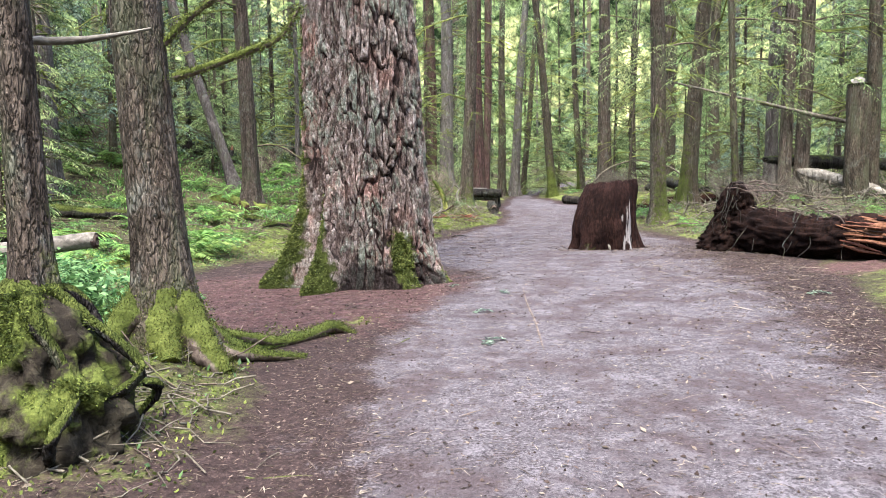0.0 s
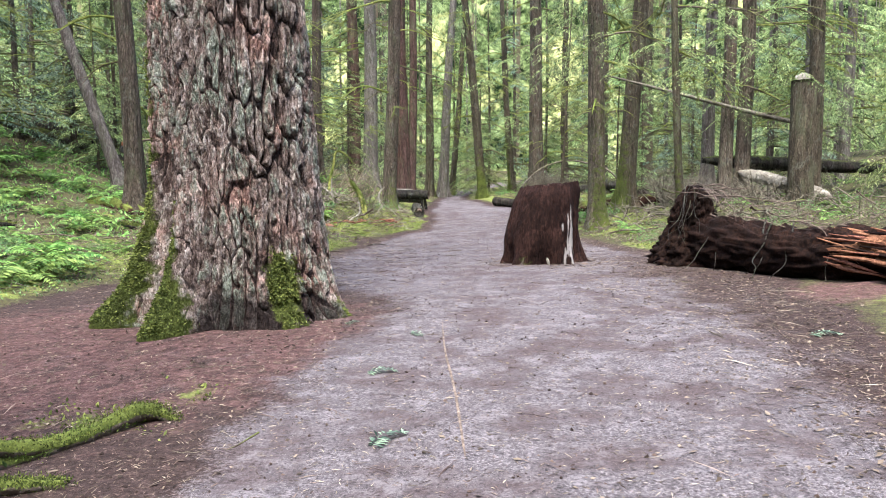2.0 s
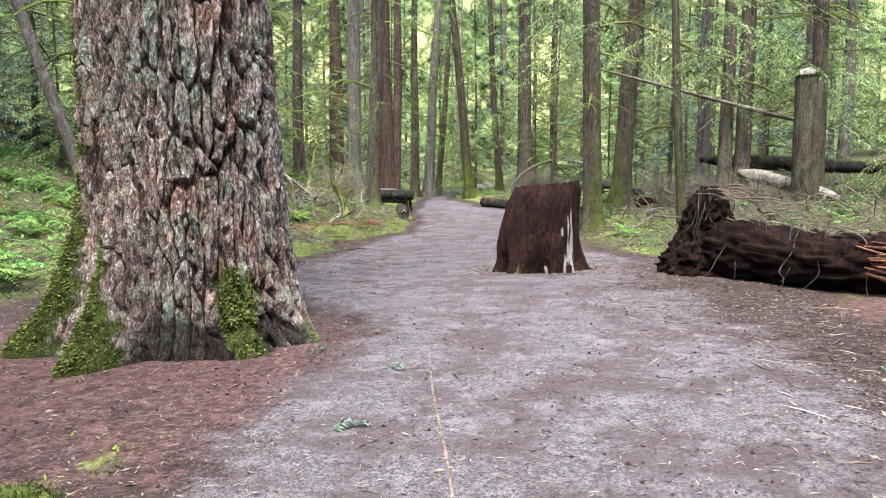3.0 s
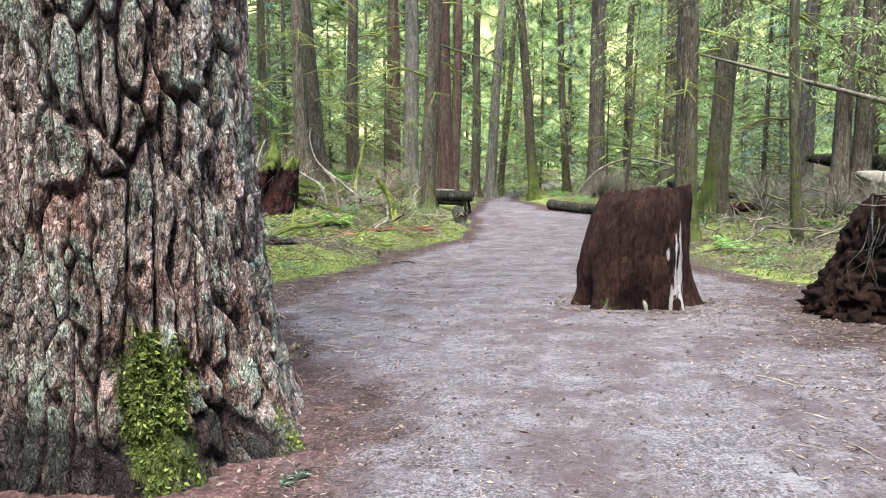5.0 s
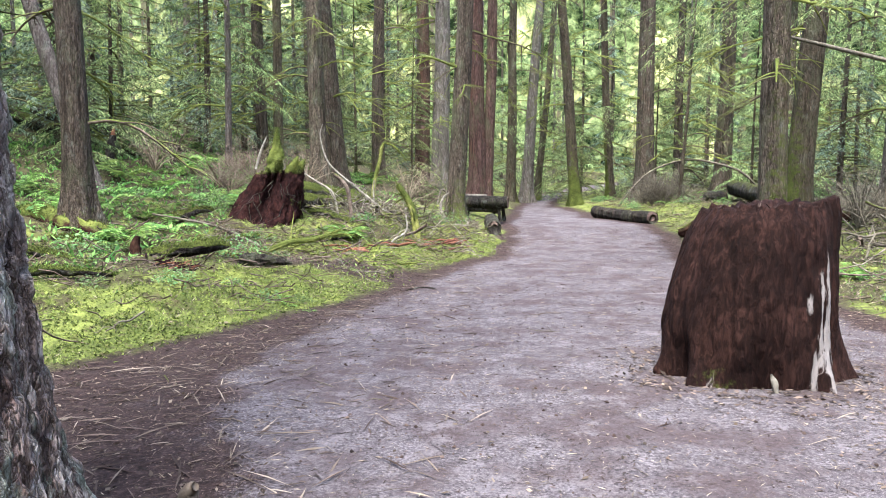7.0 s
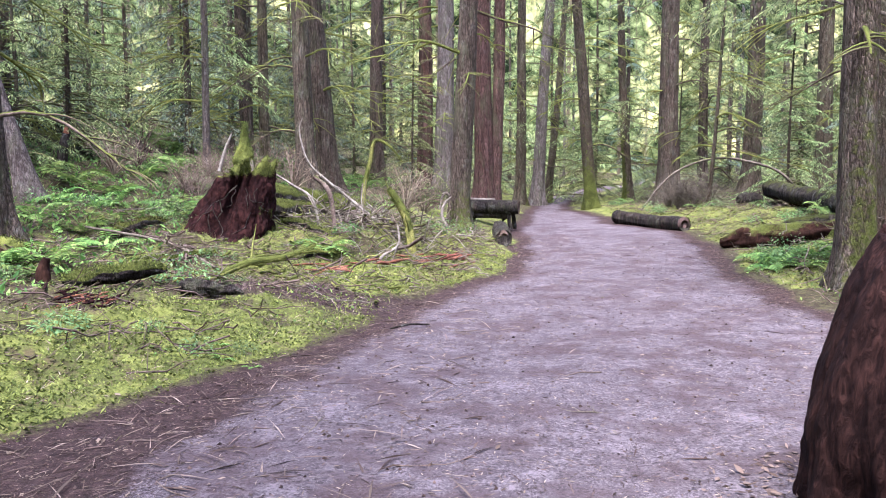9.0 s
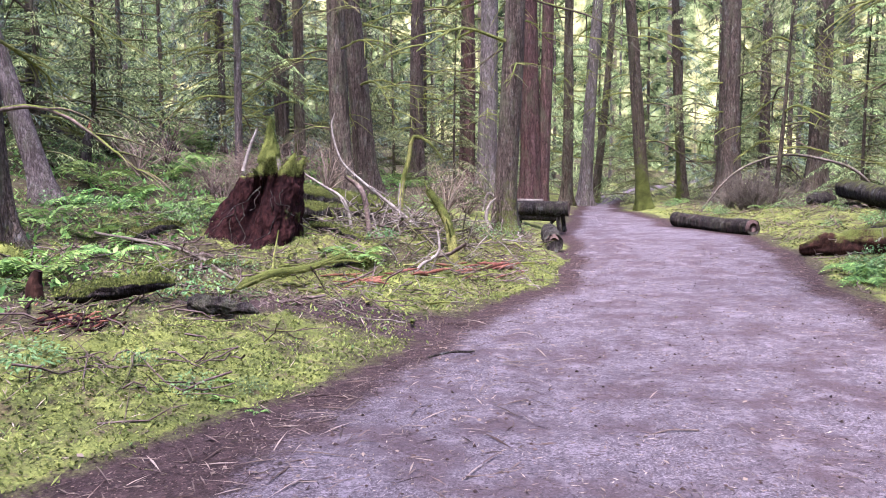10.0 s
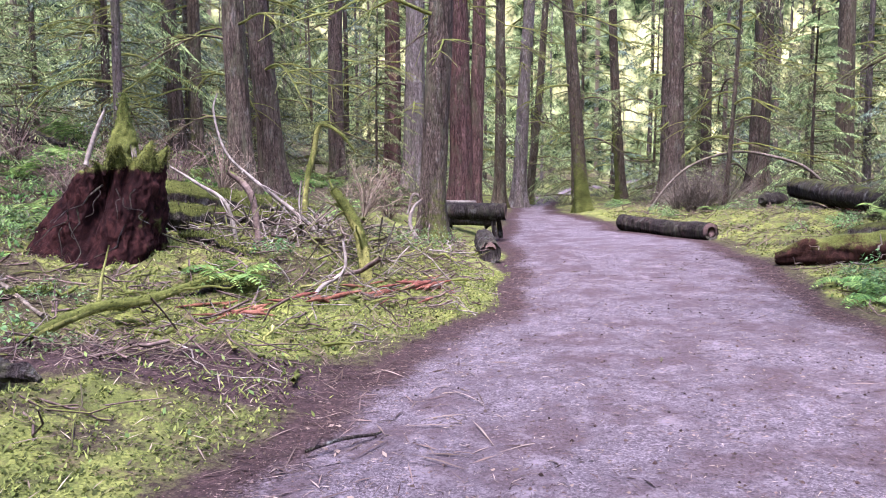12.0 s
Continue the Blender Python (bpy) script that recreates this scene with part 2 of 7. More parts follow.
def bark(name, pale, dark, moss_gain=1.0, size=1.0, lichen=0.3, red=(0.15, 0.095, 0.066)):
    k = Nodes(name)
    long = k.space(24 * size, 24 * size, 3.6 * size, 13)
    fine = k.noise(k.space(70 * size, 70 * size, 18 * size, 13), 1.0, 5, 0.65, 0.6)
    ridge = k.noise(long, 1.0, 4, 0.6, 1.2)
    crack = k.cells(k.space(15 * size, 15 * size, 3.2 * size, 13), 1.6, "DISTANCE_TO_EDGE")
    rel = k.math("ADD", k.math("MULTIPLY", ridge, 0.9), k.math("MULTIPLY", k.band(crack, 0.0, 0.25), 0.12))
    col = k.steps(rel, (0.3, dark), (0.52, tuple(0.55 * a + 0.45 * b for a, b in zip(dark, pale))), (0.78, pale))
    col = k.mix(k.math("MULTIPLY", k.band(k.noise(k.space(2, 2, .8, 5), 1.2, 3), 0.5, 0.75), 0.35), col, red)
    col = k.mix(k.math("MULTIPLY", k.band(k.noise(k.space(3, 3, 2, 9), 1.6, 5, 0.7), 0.52, 0.7), lichen), col, (0.30, 0.33, 0.28))
    flaky = k.warped(k.space(30 * size, 30 * size, 8 * size, 11), 1.2, 1.5)
    plate = k.cells(flaky, 1.0, "DISTANCE_TO_EDGE")
    tone = k.cells(flaky, 1.0, "F1", "Color")
    col = k.mix(0.55, col, k.mix(1.0, col, k.steps(tone, (0.0, 0.35), (0.5, 0.95), (1.0, 1.6)), "MULTIPLY"))
    col = k.mix(k.math("MULTIPLY", k.band(plate, 0.1, 0.0), 0.7), col, tuple(a * 0.3 for a in dark))
    streak = k.noise(k.space(9 * size, 9 * size, .9 * size, 17), 1.0, 5, 0.7, 0.8)
    col = k.mix(k.math("MULTIPLY", k.band(streak, 0.5, 0.36), 0.75), col, tuple(a * 0.55 for a in dark))
    col = k.mix(k.math("MULTIPLY", k.band(streak, 0.56, 0.72), 0.45), col, tuple(min(1, a * 1.35) for a in pale))
    col = k.mix(k.math("MULTIPLY", fine, 0.45), col, tuple(a * 0.35 for a in dark))
    col = k.mix(k.math("MULTIPLY", k.band(k.noise(k.space(5, 5, 1.5, 4), 1.0, 5, 0.7), 0.45, 0.7), 0.5), col, (0.075, 0.085, 0.045))
    col = k.hue(col, 0.02, 0, 0.45)
    m = k.band(k.math("ADD", k.math("MULTIPLY", k.attr("moss"), moss_gain), k.math("MULTIPLY", k.math("SUBTRACT", k.noise(k.space(), 9, 4, 0.7), 0.5), 0.9)), 0.32, 0.6)
    col = k.mix(m, col, moss_colour(k, 1.0, .68))
    h = k.math("ADD", k.math("ADD", rel, k.math("MULTIPLY", streak, 0.8)), k.math("ADD", k.math("MULTIPLY", fine, 0.35), k.math("MULTIPLY", k.band(plate, 0.0, 0.25), 0.6)))
    return k.done(col, h, 1.0, 0.03)


def leafy(name, deep, mid, bright, translucent=0.4, rough_=0.6):
    k = Nodes(name)
    n = k.t.nodes.new("ShaderNodeNewGeometry")
    island = n.outputs["Random Per Island"]
    big = k.noise(k.space(), 0.9, 3)
    f = k.math("ADD", k.math("MULTIPLY", island, 0.55), k.math("MULTIPLY", big, 0.5))
    col = k.hue(k.steps(f, (0.26, deep), (0.52, mid), (0.82, bright)), 0.04, 0, 0.6)
    k.done(col, roughness=rough_, spec=0.16)
    tr = k.t.nodes.new("ShaderNodeBsdfTranslucent")
    k.put(tr.inputs["Color"], col)
    mix = k.t.nodes.new("ShaderNodeMixShader")
    mix.inputs[0].default_value = translucent
    k.t.links.new(k.p.outputs[0], mix.inputs[1])
    k.t.links.new(tr.outputs[0], mix.inputs[2])
    k.t.links.new(mix.outputs[0], k.t.nodes["Material Output"].inputs["Surface"])
    return k.m


def ground_material():
    k = Nodes("forest_floor")
    co = k.space()
    blotch = k.noise(co, 1.4, 5, 0.62)
    mid = k.noise(co, 14, 6, 0.72)
    grit = k.noise(co, 52, 5, 0.78)
    chips = k.cells(co, 45, "F1", "Color")
    chip_d = k.cells(co, 45)
    fleck = k.noise(k.space(1, 1, 1), 210, 3, 0.7)
    # trodden gravelly earth
    grey = k.steps(k.math("ADD", k.math("MULTIPLY", mid, 0.3), k.math("MULTIPLY", grit, 0.7)), (0.36, (0.012, 0.0095, 0.0095)), (0.5, (0.058, 0.05, 0.052)), (0.62, (0.15, 0.134, 0.137)))
    grey = k.mix(k.band(k.noise(k.space(1, 2.4, 1), 95, 3, 0.7), 0.6, 0.7), grey, (0.27, 0.245, 0.23))
    grey = k.mix(k.math('MULTIPLY', k.band(fleck, 0.42, 0.3), 0.8), grey, (0.03, 0.024, 0.022))
    grey = k.mix(k.math("MULTIPLY", k.band(k.math("ADD", blotch, k.math("MULTIPLY", k.math("SUBTRACT", grit, 0.5), 0.5)), 0.45, 0.62), 0.72), grey, (0.038, 0.026, 0.025))
    grey = k.mix(k.math("MULTIPLY", k.band(k.math("ADD", k.noise(co, 3.2, 3, 0.6), k.math("MULTIPLY", k.math("SUBTRACT", grit, 0.5), 0.6)), 0.52, 0.72), 0.5), grey, (0.135, 0.122, 0.125))
    # dark brown humus with chips and needles
    brown = k.steps(k.math("ADD", k.math("MULTIPLY", mid, 0.45), k.math("MULTIPLY", grit, 0.55)), (0.34, (0.005, 0.0032, 0.0028)), (0.5, (0.023, 0.0145, 0.0125)), (0.68, (0.07, 0.047, 0.04)))
    brown = k.mix(k.math("MULTIPLY", k.band(chip_d, 0.35, 0.1), k.band(k.noise(co, 30, 2), 0.5, 0.65)), brown, (0.15, 0.11, 0.085))
    red = k.steps(k.math("ADD", k.math("MULTIPLY", mid, 0.5), k.math("MULTIPLY", grit, 0.5)), (0.36, (0.012, 0.0062, 0.0056)), (0.5, (0.05, 0.0265, 0.0235)), (0.64, (0.14, 0.086, 0.075)))
    # leaf litter under the trees
    litter = k.steps(k.math("ADD", k.math("MULTIPLY", mid, 0.5), k.math("MULTIPLY", grit, 0.5)), (0.36, (0.007, 0.005, 0.0035)), (0.47, (0.027, 0.02, 0.013)), (0.56, (0.05, 0.053, 0.019)), (0.7, (0.12, 0.105, 0.058)))
    edge = k.math("MULTIPLY", k.math("SUBTRACT", k.noise(co, 4.5, 6, 0.75), 0.5), 1.7)
    warp2 = k.math("ADD", k.math("MULTIPLY", k.math("SUBTRACT", k.noise(co, 1.5, 5, 0.68), 0.5), 1.9), k.math("MULTIPLY", k.math("SUBTRACT", grit, 0.5), 1.3))
    col = k.mix(k.band(k.math("ADD", k.attr("soil"), edge), 0.3, 0.7), litter, brown)
    col = k.mix(k.band(k.math("ADD", k.attr("red"), edge), 0.35, 0.8), col, red)
    col = k.mix(k.band(k.math("ADD", k.attr("trodden"), warp2), 0.25, 0.8), col, grey)
    mossy = k.band(k.math("ADD", k.attr("moss"), k.math("MULTIPLY", edge, 1.1)), 0.38, 0.72)
    carpet = k.mix(k.math("MULTIPLY", k.band(k.noise(co, 5.4, 6, 0.75), 0.46, 0.66), 0.6), moss_colour(k), (0.032, 0.036, 0.013))
    carpet = k.mix(k.math("MULTIPLY", k.band(k.noise(co, 4.1, 6, 0.74), 0.52, 0.64), 0.75), carpet, (0.06, 0.043, 0.026))
    col = k.mix(mossy, col, carpet)
    h = k.math("ADD", k.math("MULTIPLY", mid, 0.6), k.math("MULTIPLY", grit, 0.45))
    h = k.math("ADD", h, k.math("MULTIPLY", chips, 0.12))
    return k.done(col, h, 0.8, 0.028, 0.95, 0.1)


def plain_wood(name, lo, mid, hi, stretch=(30, 30, 4), bump=0.7, moss_gain=0.0, pale=None):
    k = Nodes(name)
    g = k.noise(k.space(*stretch, 7), 1.0, 5, 0.65, 0.8)
    b = k.noise(k.space(), 3.0, 4, 0.6)
    f = k.math("ADD", k.math("MULTIPLY", g, 0.65), k.math("MULTIPLY", b, 0.4))
    col = k.hue(k.steps(f, (0.32, lo), (0.52, mid), (0.74, hi)), 0.02, 0, 0.3)
    if pale:
        col = k.mix(k.band(k.math("ADD", k.attr("pale"), k.math("MULTIPLY", k.math("SUBTRACT", g, 0.5), 0.9)), 0.4, 0.62), col, pale)
    if moss_gain:
        m = k.band(k.math("ADD", k.math("MULTIPLY", k.attr("moss"), moss_gain), k.math("MULTIPLY", k.math("SUBTRACT", k.noise(k.space(), 11, 4, 0.7), 0.5), 0.9)), 0.32, 0.6)
        col = k.mix(m, col, moss_colour(k, 1.0, .68))
    return k.done(col, g, bump, 0.02, 0.9, 0.06)


FLOOR = ground_material()
BARK_BROWN = bark("brown_bark", (0.1764, 0.1404, 0.1066), (0.03168, 0.02376, 0.01728), 1.0, 1.0, 0.3)
BARK_GREY = bark("grey_bark", (0.243, 0.216, 0.1935), (0.0675, 0.054, 0.045), 1.0, 0.9, 0.45, (0.15, 0.105, 0.08))
BARK_RED = bark("cedar_bark", (0.1466, 0.09052, 0.07331), (0.04313, 0.02415, 0.01897), 0.8, 0.7, 0.08, (0.2, 0.085, 0.055))
BARK_DARK = bark("dark_bark", (0.1512, 0.1224, 0.08496), (0.03312, 0.0252, 0.01728), 1.2, 1.2, 0.2)
LOG_BARK = bark("log_bark", (0.075, 0.064, 0.056), (0.015, 0.012, 0.0105), 1.0, 1.3, 0.4)
ROT_DARK = plain_wood("rotten_dark_wood", (0.003, 0.0016, 0.0012), (0.016, 0.0072, 0.0052), (0.05, 0.022, 0.015), (13, 13, 6), 1.0, 1.0, (0.16, 0.145, 0.135))
STUMP_WOOD = plain_wood("stump_wood", (0.002, 0.001, 0.0008), (0.0085, 0.0038, 0.003), (0.036, 0.0165, 0.0125), (30, 30, 9), 1.0, 1.0, (0.15, 0.135, 0.126))
BURGUNDY = plain_wood("dark_red_rotten_wood", (0.0022, 0.001, 0.001), (0.0095, 0.0032, 0.003), (0.04, 0.015, 0.0125), (15, 15, 9), 1.0, 1.0)
ROT_RED = plain_wood("rotten_red_wood", (0.0016, 0.001, 0.0008), (0.006, 0.0029, 0.0022), (0.026, 0.0115, 0.008), (22, 22, 12), 1.0, 1.0)
ROT_ORANGE = plain_wood("rotten_orange_wood", (0.03, 0.012, 0.008), (0.12, 0.05, 0.03), (0.27, 0.135, 0.085), (24, 24, 24), 1.0, 0.6)
TWIG_WOOD = plain_wood("dead_twig_wood", (0.026, 0.021, 0.015), (0.085, 0.074, 0.055), (0.21, 0.19, 0.145), (14, 14, 14), 0.6, 0.9)
GREY_WOOD = plain_wood("weathered_grey_wood", (0.04, 0.034, 0.027), (0.125, 0.112, 0.09), (0.27, 0.25, 0.205), (12, 12, 12), 0.6, 0.8)
DARK_STICK = plain_wood("dark_stick_wood", (0.025, 0.018, 0.014), (0.08, 0.06, 0.048), (0.2, 0.16, 0.13), (14, 14, 14), 0.6, 1.0)
ROOT_WOOD = plain_wood("root_wood", (0.03, 0.022, 0.016), (0.095, 0.073, 0.055), (0.22, 0.18, 0.14), (14, 14, 14), 0.7, 1.1)
CUT_END = plain_wood("cut_log_end", (0.02, 0.013, 0.01), (0.06, 0.042, 0.033), (0.13, 0.1, 0.085), (20, 20, 20), 0.6)
HUMUS_WOOD = plain_wood("dark_humus_wood", (0.004, 0.003, 0.0025), (0.014, 0.011, 0.008), (0.05, 0.042, 0.028), (18, 18, 18), 1.0, 1.0)
NEEDLES = leafy("conifer_needles", (0.006, 0.011, 0.005), (0.09, 0.123, 0.055), (0.29, 0.325, 0.155), 0.52)
NEEDLES_BRIGHT = leafy("young_conifer_needles", (0.016, 0.03, 0.011), (0.125, 0.182, 0.068), (0.37, 0.44, 0.18), 0.54)
NEEDLES_COOL = leafy("bluish_conifer_needles", (0.006, 0.013, 0.009), (0.078, 0.12, 0.082), (0.22, 0.28, 0.19), 0.45)
FERN_LEAF = leafy("fern_leaf", (0.03, 0.07, 0.015), (0.085, 0.16, 0.035), (0.19, 0.28, 0.07), 0.35)
BROAD_LEAF = leafy("broad_leaf", (0.03, 0.07, 0.02), (0.075, 0.14, 0.045), (0.15, 0.23, 0.09), 0.3, 0.6)
MOSS_BLADE = leafy("moss_blade", (0.026, 0.034, 0.008), (0.078, 0.096, 0.021), (0.18, 0.2, 0.05), 0.3, 0.9)
TREE_MOSS = leafy("tree_moss", (0.016, 0.022, 0.006), (0.054, 0.07, 0.014), (0.14, 0.165, 0.034), 0.3, 0.9)
DRY_LEAF = leafy("dry_litter", (0.016, 0.011, 0.008), (0.05, 0.035, 0.026), (0.145, 0.11, 0.085), 0.1, 0.9)
PALE_LITTER = leafy("pale_litter", (0.03, 0.022, 0.016), (0.09, 0.07, 0.051), (0.23, 0.19, 0.145), 0.1, 0.9)
DEAD_SPRAY = leafy("dead_brown_spray", (0.05, 0.036, 0.026), (0.125, 0.094, 0.07), (0.23, 0.185, 0.14), 0.2, 0.9)


def patchwork(u, v, wrap, seed):
    """Irregular cells on a strip that closes on itself after wrap cells: distance to the border, tone, place within the cell."""
    i, j = np.floor(u).astype(np.int64), np.floor(v).astype(np.int64)
    near = np.full(u.shape, 9.0)
    second = np.full(u.shape, 9.0)
    tone, rise = np.zeros(u.shape), np.zeros(u.shape)
    for a in (-1, 0, 1):
        for b in (-1, 0, 1):
            ci, cj = (i + a) % wrap, j + b
            du = i + a + .5 + .42 * lattice(ci, cj, seed) - u
            dv = j + b + .5 + .42 * lattice(ci, cj, seed + 1) - v
            d = np.hypot(du, dv)
            closer = d < near
            second = np.where(closer, near, np.minimum(second, d))
            tone = np.where(closer, lattice(ci, cj, seed + 2), tone)
            rise = np.where(closer, dv, rise)
            near = np.where(closer, d, near)
    return second - near, tone, rise


def big_bark_material():
    k = Nodes("old_tree_bark")
    rel, flake, foot_tone = k.attr("relief"), k.attr("tone"), k.attr("dark_foot")
    fine = k.noise(k.space(38, 38, 16), 1.0, 6, 0.7, 0.8)
    grain = k.noise(k.space(110, 110, 40), 1.0, 4, 0.7)
    patch = k.noise(k.space(1.6, 1.6, .9), 1.3, 5, 0.65)
    small_v = k.warped(k.space(42, 42, 13), 1.1, 1.6)
    small, chip = k.cells(small_v, 1.0, "DISTANCE_TO_EDGE"), k.cells(small_v, 1.0, "F1", "Color")
    f = k.math("ADD", k.math("MULTIPLY", flake, 0.42), k.math("ADD", k.math("MULTIPLY", fine, 0.38), k.math("MULTIPLY", chip, 0.22)))
    col = k.steps(f, (0.27, (0.03, 0.02, 0.016)), (0.42, (0.115, 0.082, 0.068)), (0.56, (0.24, 0.185, 0.158)), (0.76, (0.48, 0.42, 0.37)))
    col = k.mix(k.math("MULTIPLY", k.band(patch, 0.48, 0.66), 0.55), col, k.mix(1.0, col, (1.25, 0.72, 0.6), "MULTIPLY"))
    lich = k.math("MULTIPLY", k.band(k.noise(k.space(2.2, 2.2, 1.0), 1.7, 6, 0.72), 0.47, 0.6), k.band(rel, 0.45, 0.9))
    col = k.mix(k.math("MULTIPLY", lich, 0.75), col, k.steps(fine, (0.35, (0.12, 0.145, 0.105)), (0.62, (0.38, 0.43, 0.34))))
    col = k.mix(k.math("MULTIPLY", k.band(small, 0.07, 0.0), 0.6), col, (0.022, 0.014, 0.011))
    col = k.mix(k.math("MULTIPLY", k.band(grain, 0.5, 0.34), 0.5), col, (0.03, 0.02, 0.017))
    # furrow bark tone with crevice shade painted in: near black where relief is low
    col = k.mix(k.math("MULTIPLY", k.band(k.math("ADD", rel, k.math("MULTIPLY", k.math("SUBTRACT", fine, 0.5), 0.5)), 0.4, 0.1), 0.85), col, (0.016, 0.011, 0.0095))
    # near-black tone at the base of the trunk, edge broken by noise
    col = k.mix(k.math("MULTIPLY", k.band(k.math("ADD", foot_tone, k.math("MULTIPLY", k.math("SUBTRACT", k.noise(k.space(), 5, 5, 0.7), 0.5), 1.2)), 0.4, 0.75), 0.85), col, (0.014, 0.01, 0.009))
    h = k.math("ADD", k.math("MULTIPLY", k.band(small, 0.0, 0.2), 0.6), k.math("MULTIPLY", chip, 0.5))
    h = k.math("ADD", h, k.math("ADD", k.math("MULTIPLY", fine, 0.9), k.math("MULTIPLY", grain, 0.3)))
    m = k.band(k.math("ADD", k.attr("moss"), k.math("MULTIPLY", k.math("SUBTRACT", k.noise(k.space(), 8, 5, 0.7), 0.5), 1.0)), 0.36, 0.62)
    col = k.mix(m, col, moss_colour(k, 1.0, .68))
    return k.done(col, h, 1.0, 0.045, 0.94, 0.06)


MOSSY_STICK = plain_wood("mossy_branch_wood", (0.035, 0.038, 0.012), (0.15, 0.16, 0.045), (0.4, 0.41, 0.12), (10, 10, 10), 0.8, 1.3)
BIG_BARK = big_bark_material()

# ---------------------------------------------------------------- ground and path
def spaced(stops):
    out = []
    for a, b, step in stops:
        out.append(np.arange(a, b, step))
    out.append([stops[-1][1]])
    return np.concatenate(out)


gx = spaced([(-160, -40, 12), (-40, -14, 1.0), (-14, -6, 0.3), (-6, 7, 0.11), (7, 15, 0.3), (15, 45, 1.0), (45, 161, 12)])
gy = spaced([(-90, -20, 10), (-20, 2, 0.6), (2, 26, 0.11), (26, 36, 0.22), (36, 62, 0.6), (62, 120, 2), (120, 260, 14)])
GX, GY = np.meshgrid(gx, gy)
GZ = height(GX, GY)
dl, dr = GX - edge_left(GY), edge_right(GY) - GX
inside = np.minimum(dl, dr)
trodden = ramp(0.0, 1.0, inside / np.interp(GY, (13, 20), (1.5, .75))) * (1 - 0.75 * ramp(0.6, 0.0, np.abs(np.hypot((GX + 0.85) / 1.0, (GY - 11.0) / 1.0) - 1.2) / 1.6))
soil = ramp(-0.25, 0.2, inside)
trodden = trodden * (1 - 0.9 * ramp(-0.1, 0.8, -(GX - along(GY, ((0, -.4), (6, 0.15), (10, .75), (13, .2), (15, -.6), (20, -.1), (26, .9), (60, .9)))))) * (1 - 0.8 * ramp(3.2, 5.0, GX) * ramp(17, 14.5, GY))
redness = ramp(3.6, 1.6, np.hypot(GX + 1.6, (GY - 9.8) * 0.85)) * 0.7 + 0.75 * ramp(1.2, .3, np.hypot((GX - 5.9), (GY - 10.9) * .8))
redness = redness + 0.35 * ramp(.5, 1.0, 1 - np.abs(inside - .3)) * ramp(19, 22, GY)
soil = np.maximum(soil, ramp(0.75, 0.3, np.abs(GY - 21.2 - 0.1 * GX)) * ramp(-3.6, -2.4, GX) * ramp(1, 0, GX))
bank = np.maximum(-dl, -dr)
mossy = ramp(-0.05, 0.25, bank) * (0.35 + 0.65 * ramp(3.2, 0.8, bank)) * (0.6 + 0.5 * wave(GX * .8, GY * .8, 5)) * (1 - ramp(0.75, 0.3, np.abs(GY - 21.2 - 0.1 * GX)) * ramp(-3.6, -2.4, GX))
mossy = mossy * np.where(bank > 3, 0.7 + 0.5 * wave(GX * .35, GY * .35, 2), 1)
mossy = mossy + 0.5 * ramp(1.3, 0.4, np.hypot(GX + 1.0, GY - 7.6)) * (0.4 + wave(GX * 2, GY * 2, 4))
mossy = mossy * np.where(GX > 3, .9 + .3 * wave(GX * 1.3, GY * 1.3, 6), 1)
mossy = mossy * (1 - .45 * ramp(6.5, 5.0, GY) * ramp(-2.6, -1.2, GX))
mossy = mossy + .25 * ramp(.2, .8, bank) * ramp(5, 2.5, bank) * ramp(20.5, 22, GY) * (.6 + wave(GX * 2.2, GY * 2.2, 8))
soil = np.maximum(soil, .8 * ramp(6.9, 6.3, GY) * ramp(-2.9, -2.1, GX) * (.7 + .5 * wave(GX * 1.7, GY * 1.7, 3)))
mossy = mossy + .7 * ramp(0, .15, -dl) * ramp(1.7, .8, -dl) * ramp(21.7, 22.5, GY) * ramp(31, 28, GY) * (.8 + .5 * wave(GX * 1.6, GY * 1.6, 1))
mossy = mossy + .55 * ramp(.1, .5, -dr) * ramp(6.5, 4, -dr) * ramp(20, 23, GY) * ramp(42, 36, GY) * (.65 + .7 * wave(GX * 1.1, GY * 1.1, 12))
mossy = mossy + .4 * ramp(.1, .6, -dl) * ramp(8, 5, -dl) * ramp(14, 17, GY) * ramp(34, 30, GY) * np.clip(.5 + 1.1 * wave(GX * 1.9, GY * 1.9, 15), 0, 1)
trench = ramp(0.75, 0.3, np.abs(GY - 21.2 - 0.1 * GX)) * ramp(-3.6, -2.4, GX)
mossy = mossy * (1 - .95 * trench)
ny, nx = GX.shape
idx = np.arange(ny * nx).reshape(ny, nx)
faces = np.stack([idx[:-1, :-1], idx[:-1, 1:], idx[1:, 1:], idx[1:, :-1]], -1).reshape(-1, 4)
in_path = ((inside > 0.0) & (GY < 70) & (GY > -20))[:-1, :-1].ravel()
flat = np.stack([GX, GY, GZ], -1).reshape(-1, 3)
for name, pick, label in (("ground", ~in_path, "uneven mossy forest floor of humus, litter and moss"), ("path", in_path, "trodden grey-brown gravel and earth footpath")):
    f = faces[pick]
    used, inverse = np.unique(f, return_inverse=True)
    me = mesh_of(name, flat[used], inverse.reshape(-1, 4), FLOOR, attrs={"trodden": trodden.ravel()[used], "soil": soil.ravel()[used], "red": redness.ravel()[used], "moss": mossy.ravel()[used]})
    whole(name, me, (0, 0, 0), label, name, kind="structure")


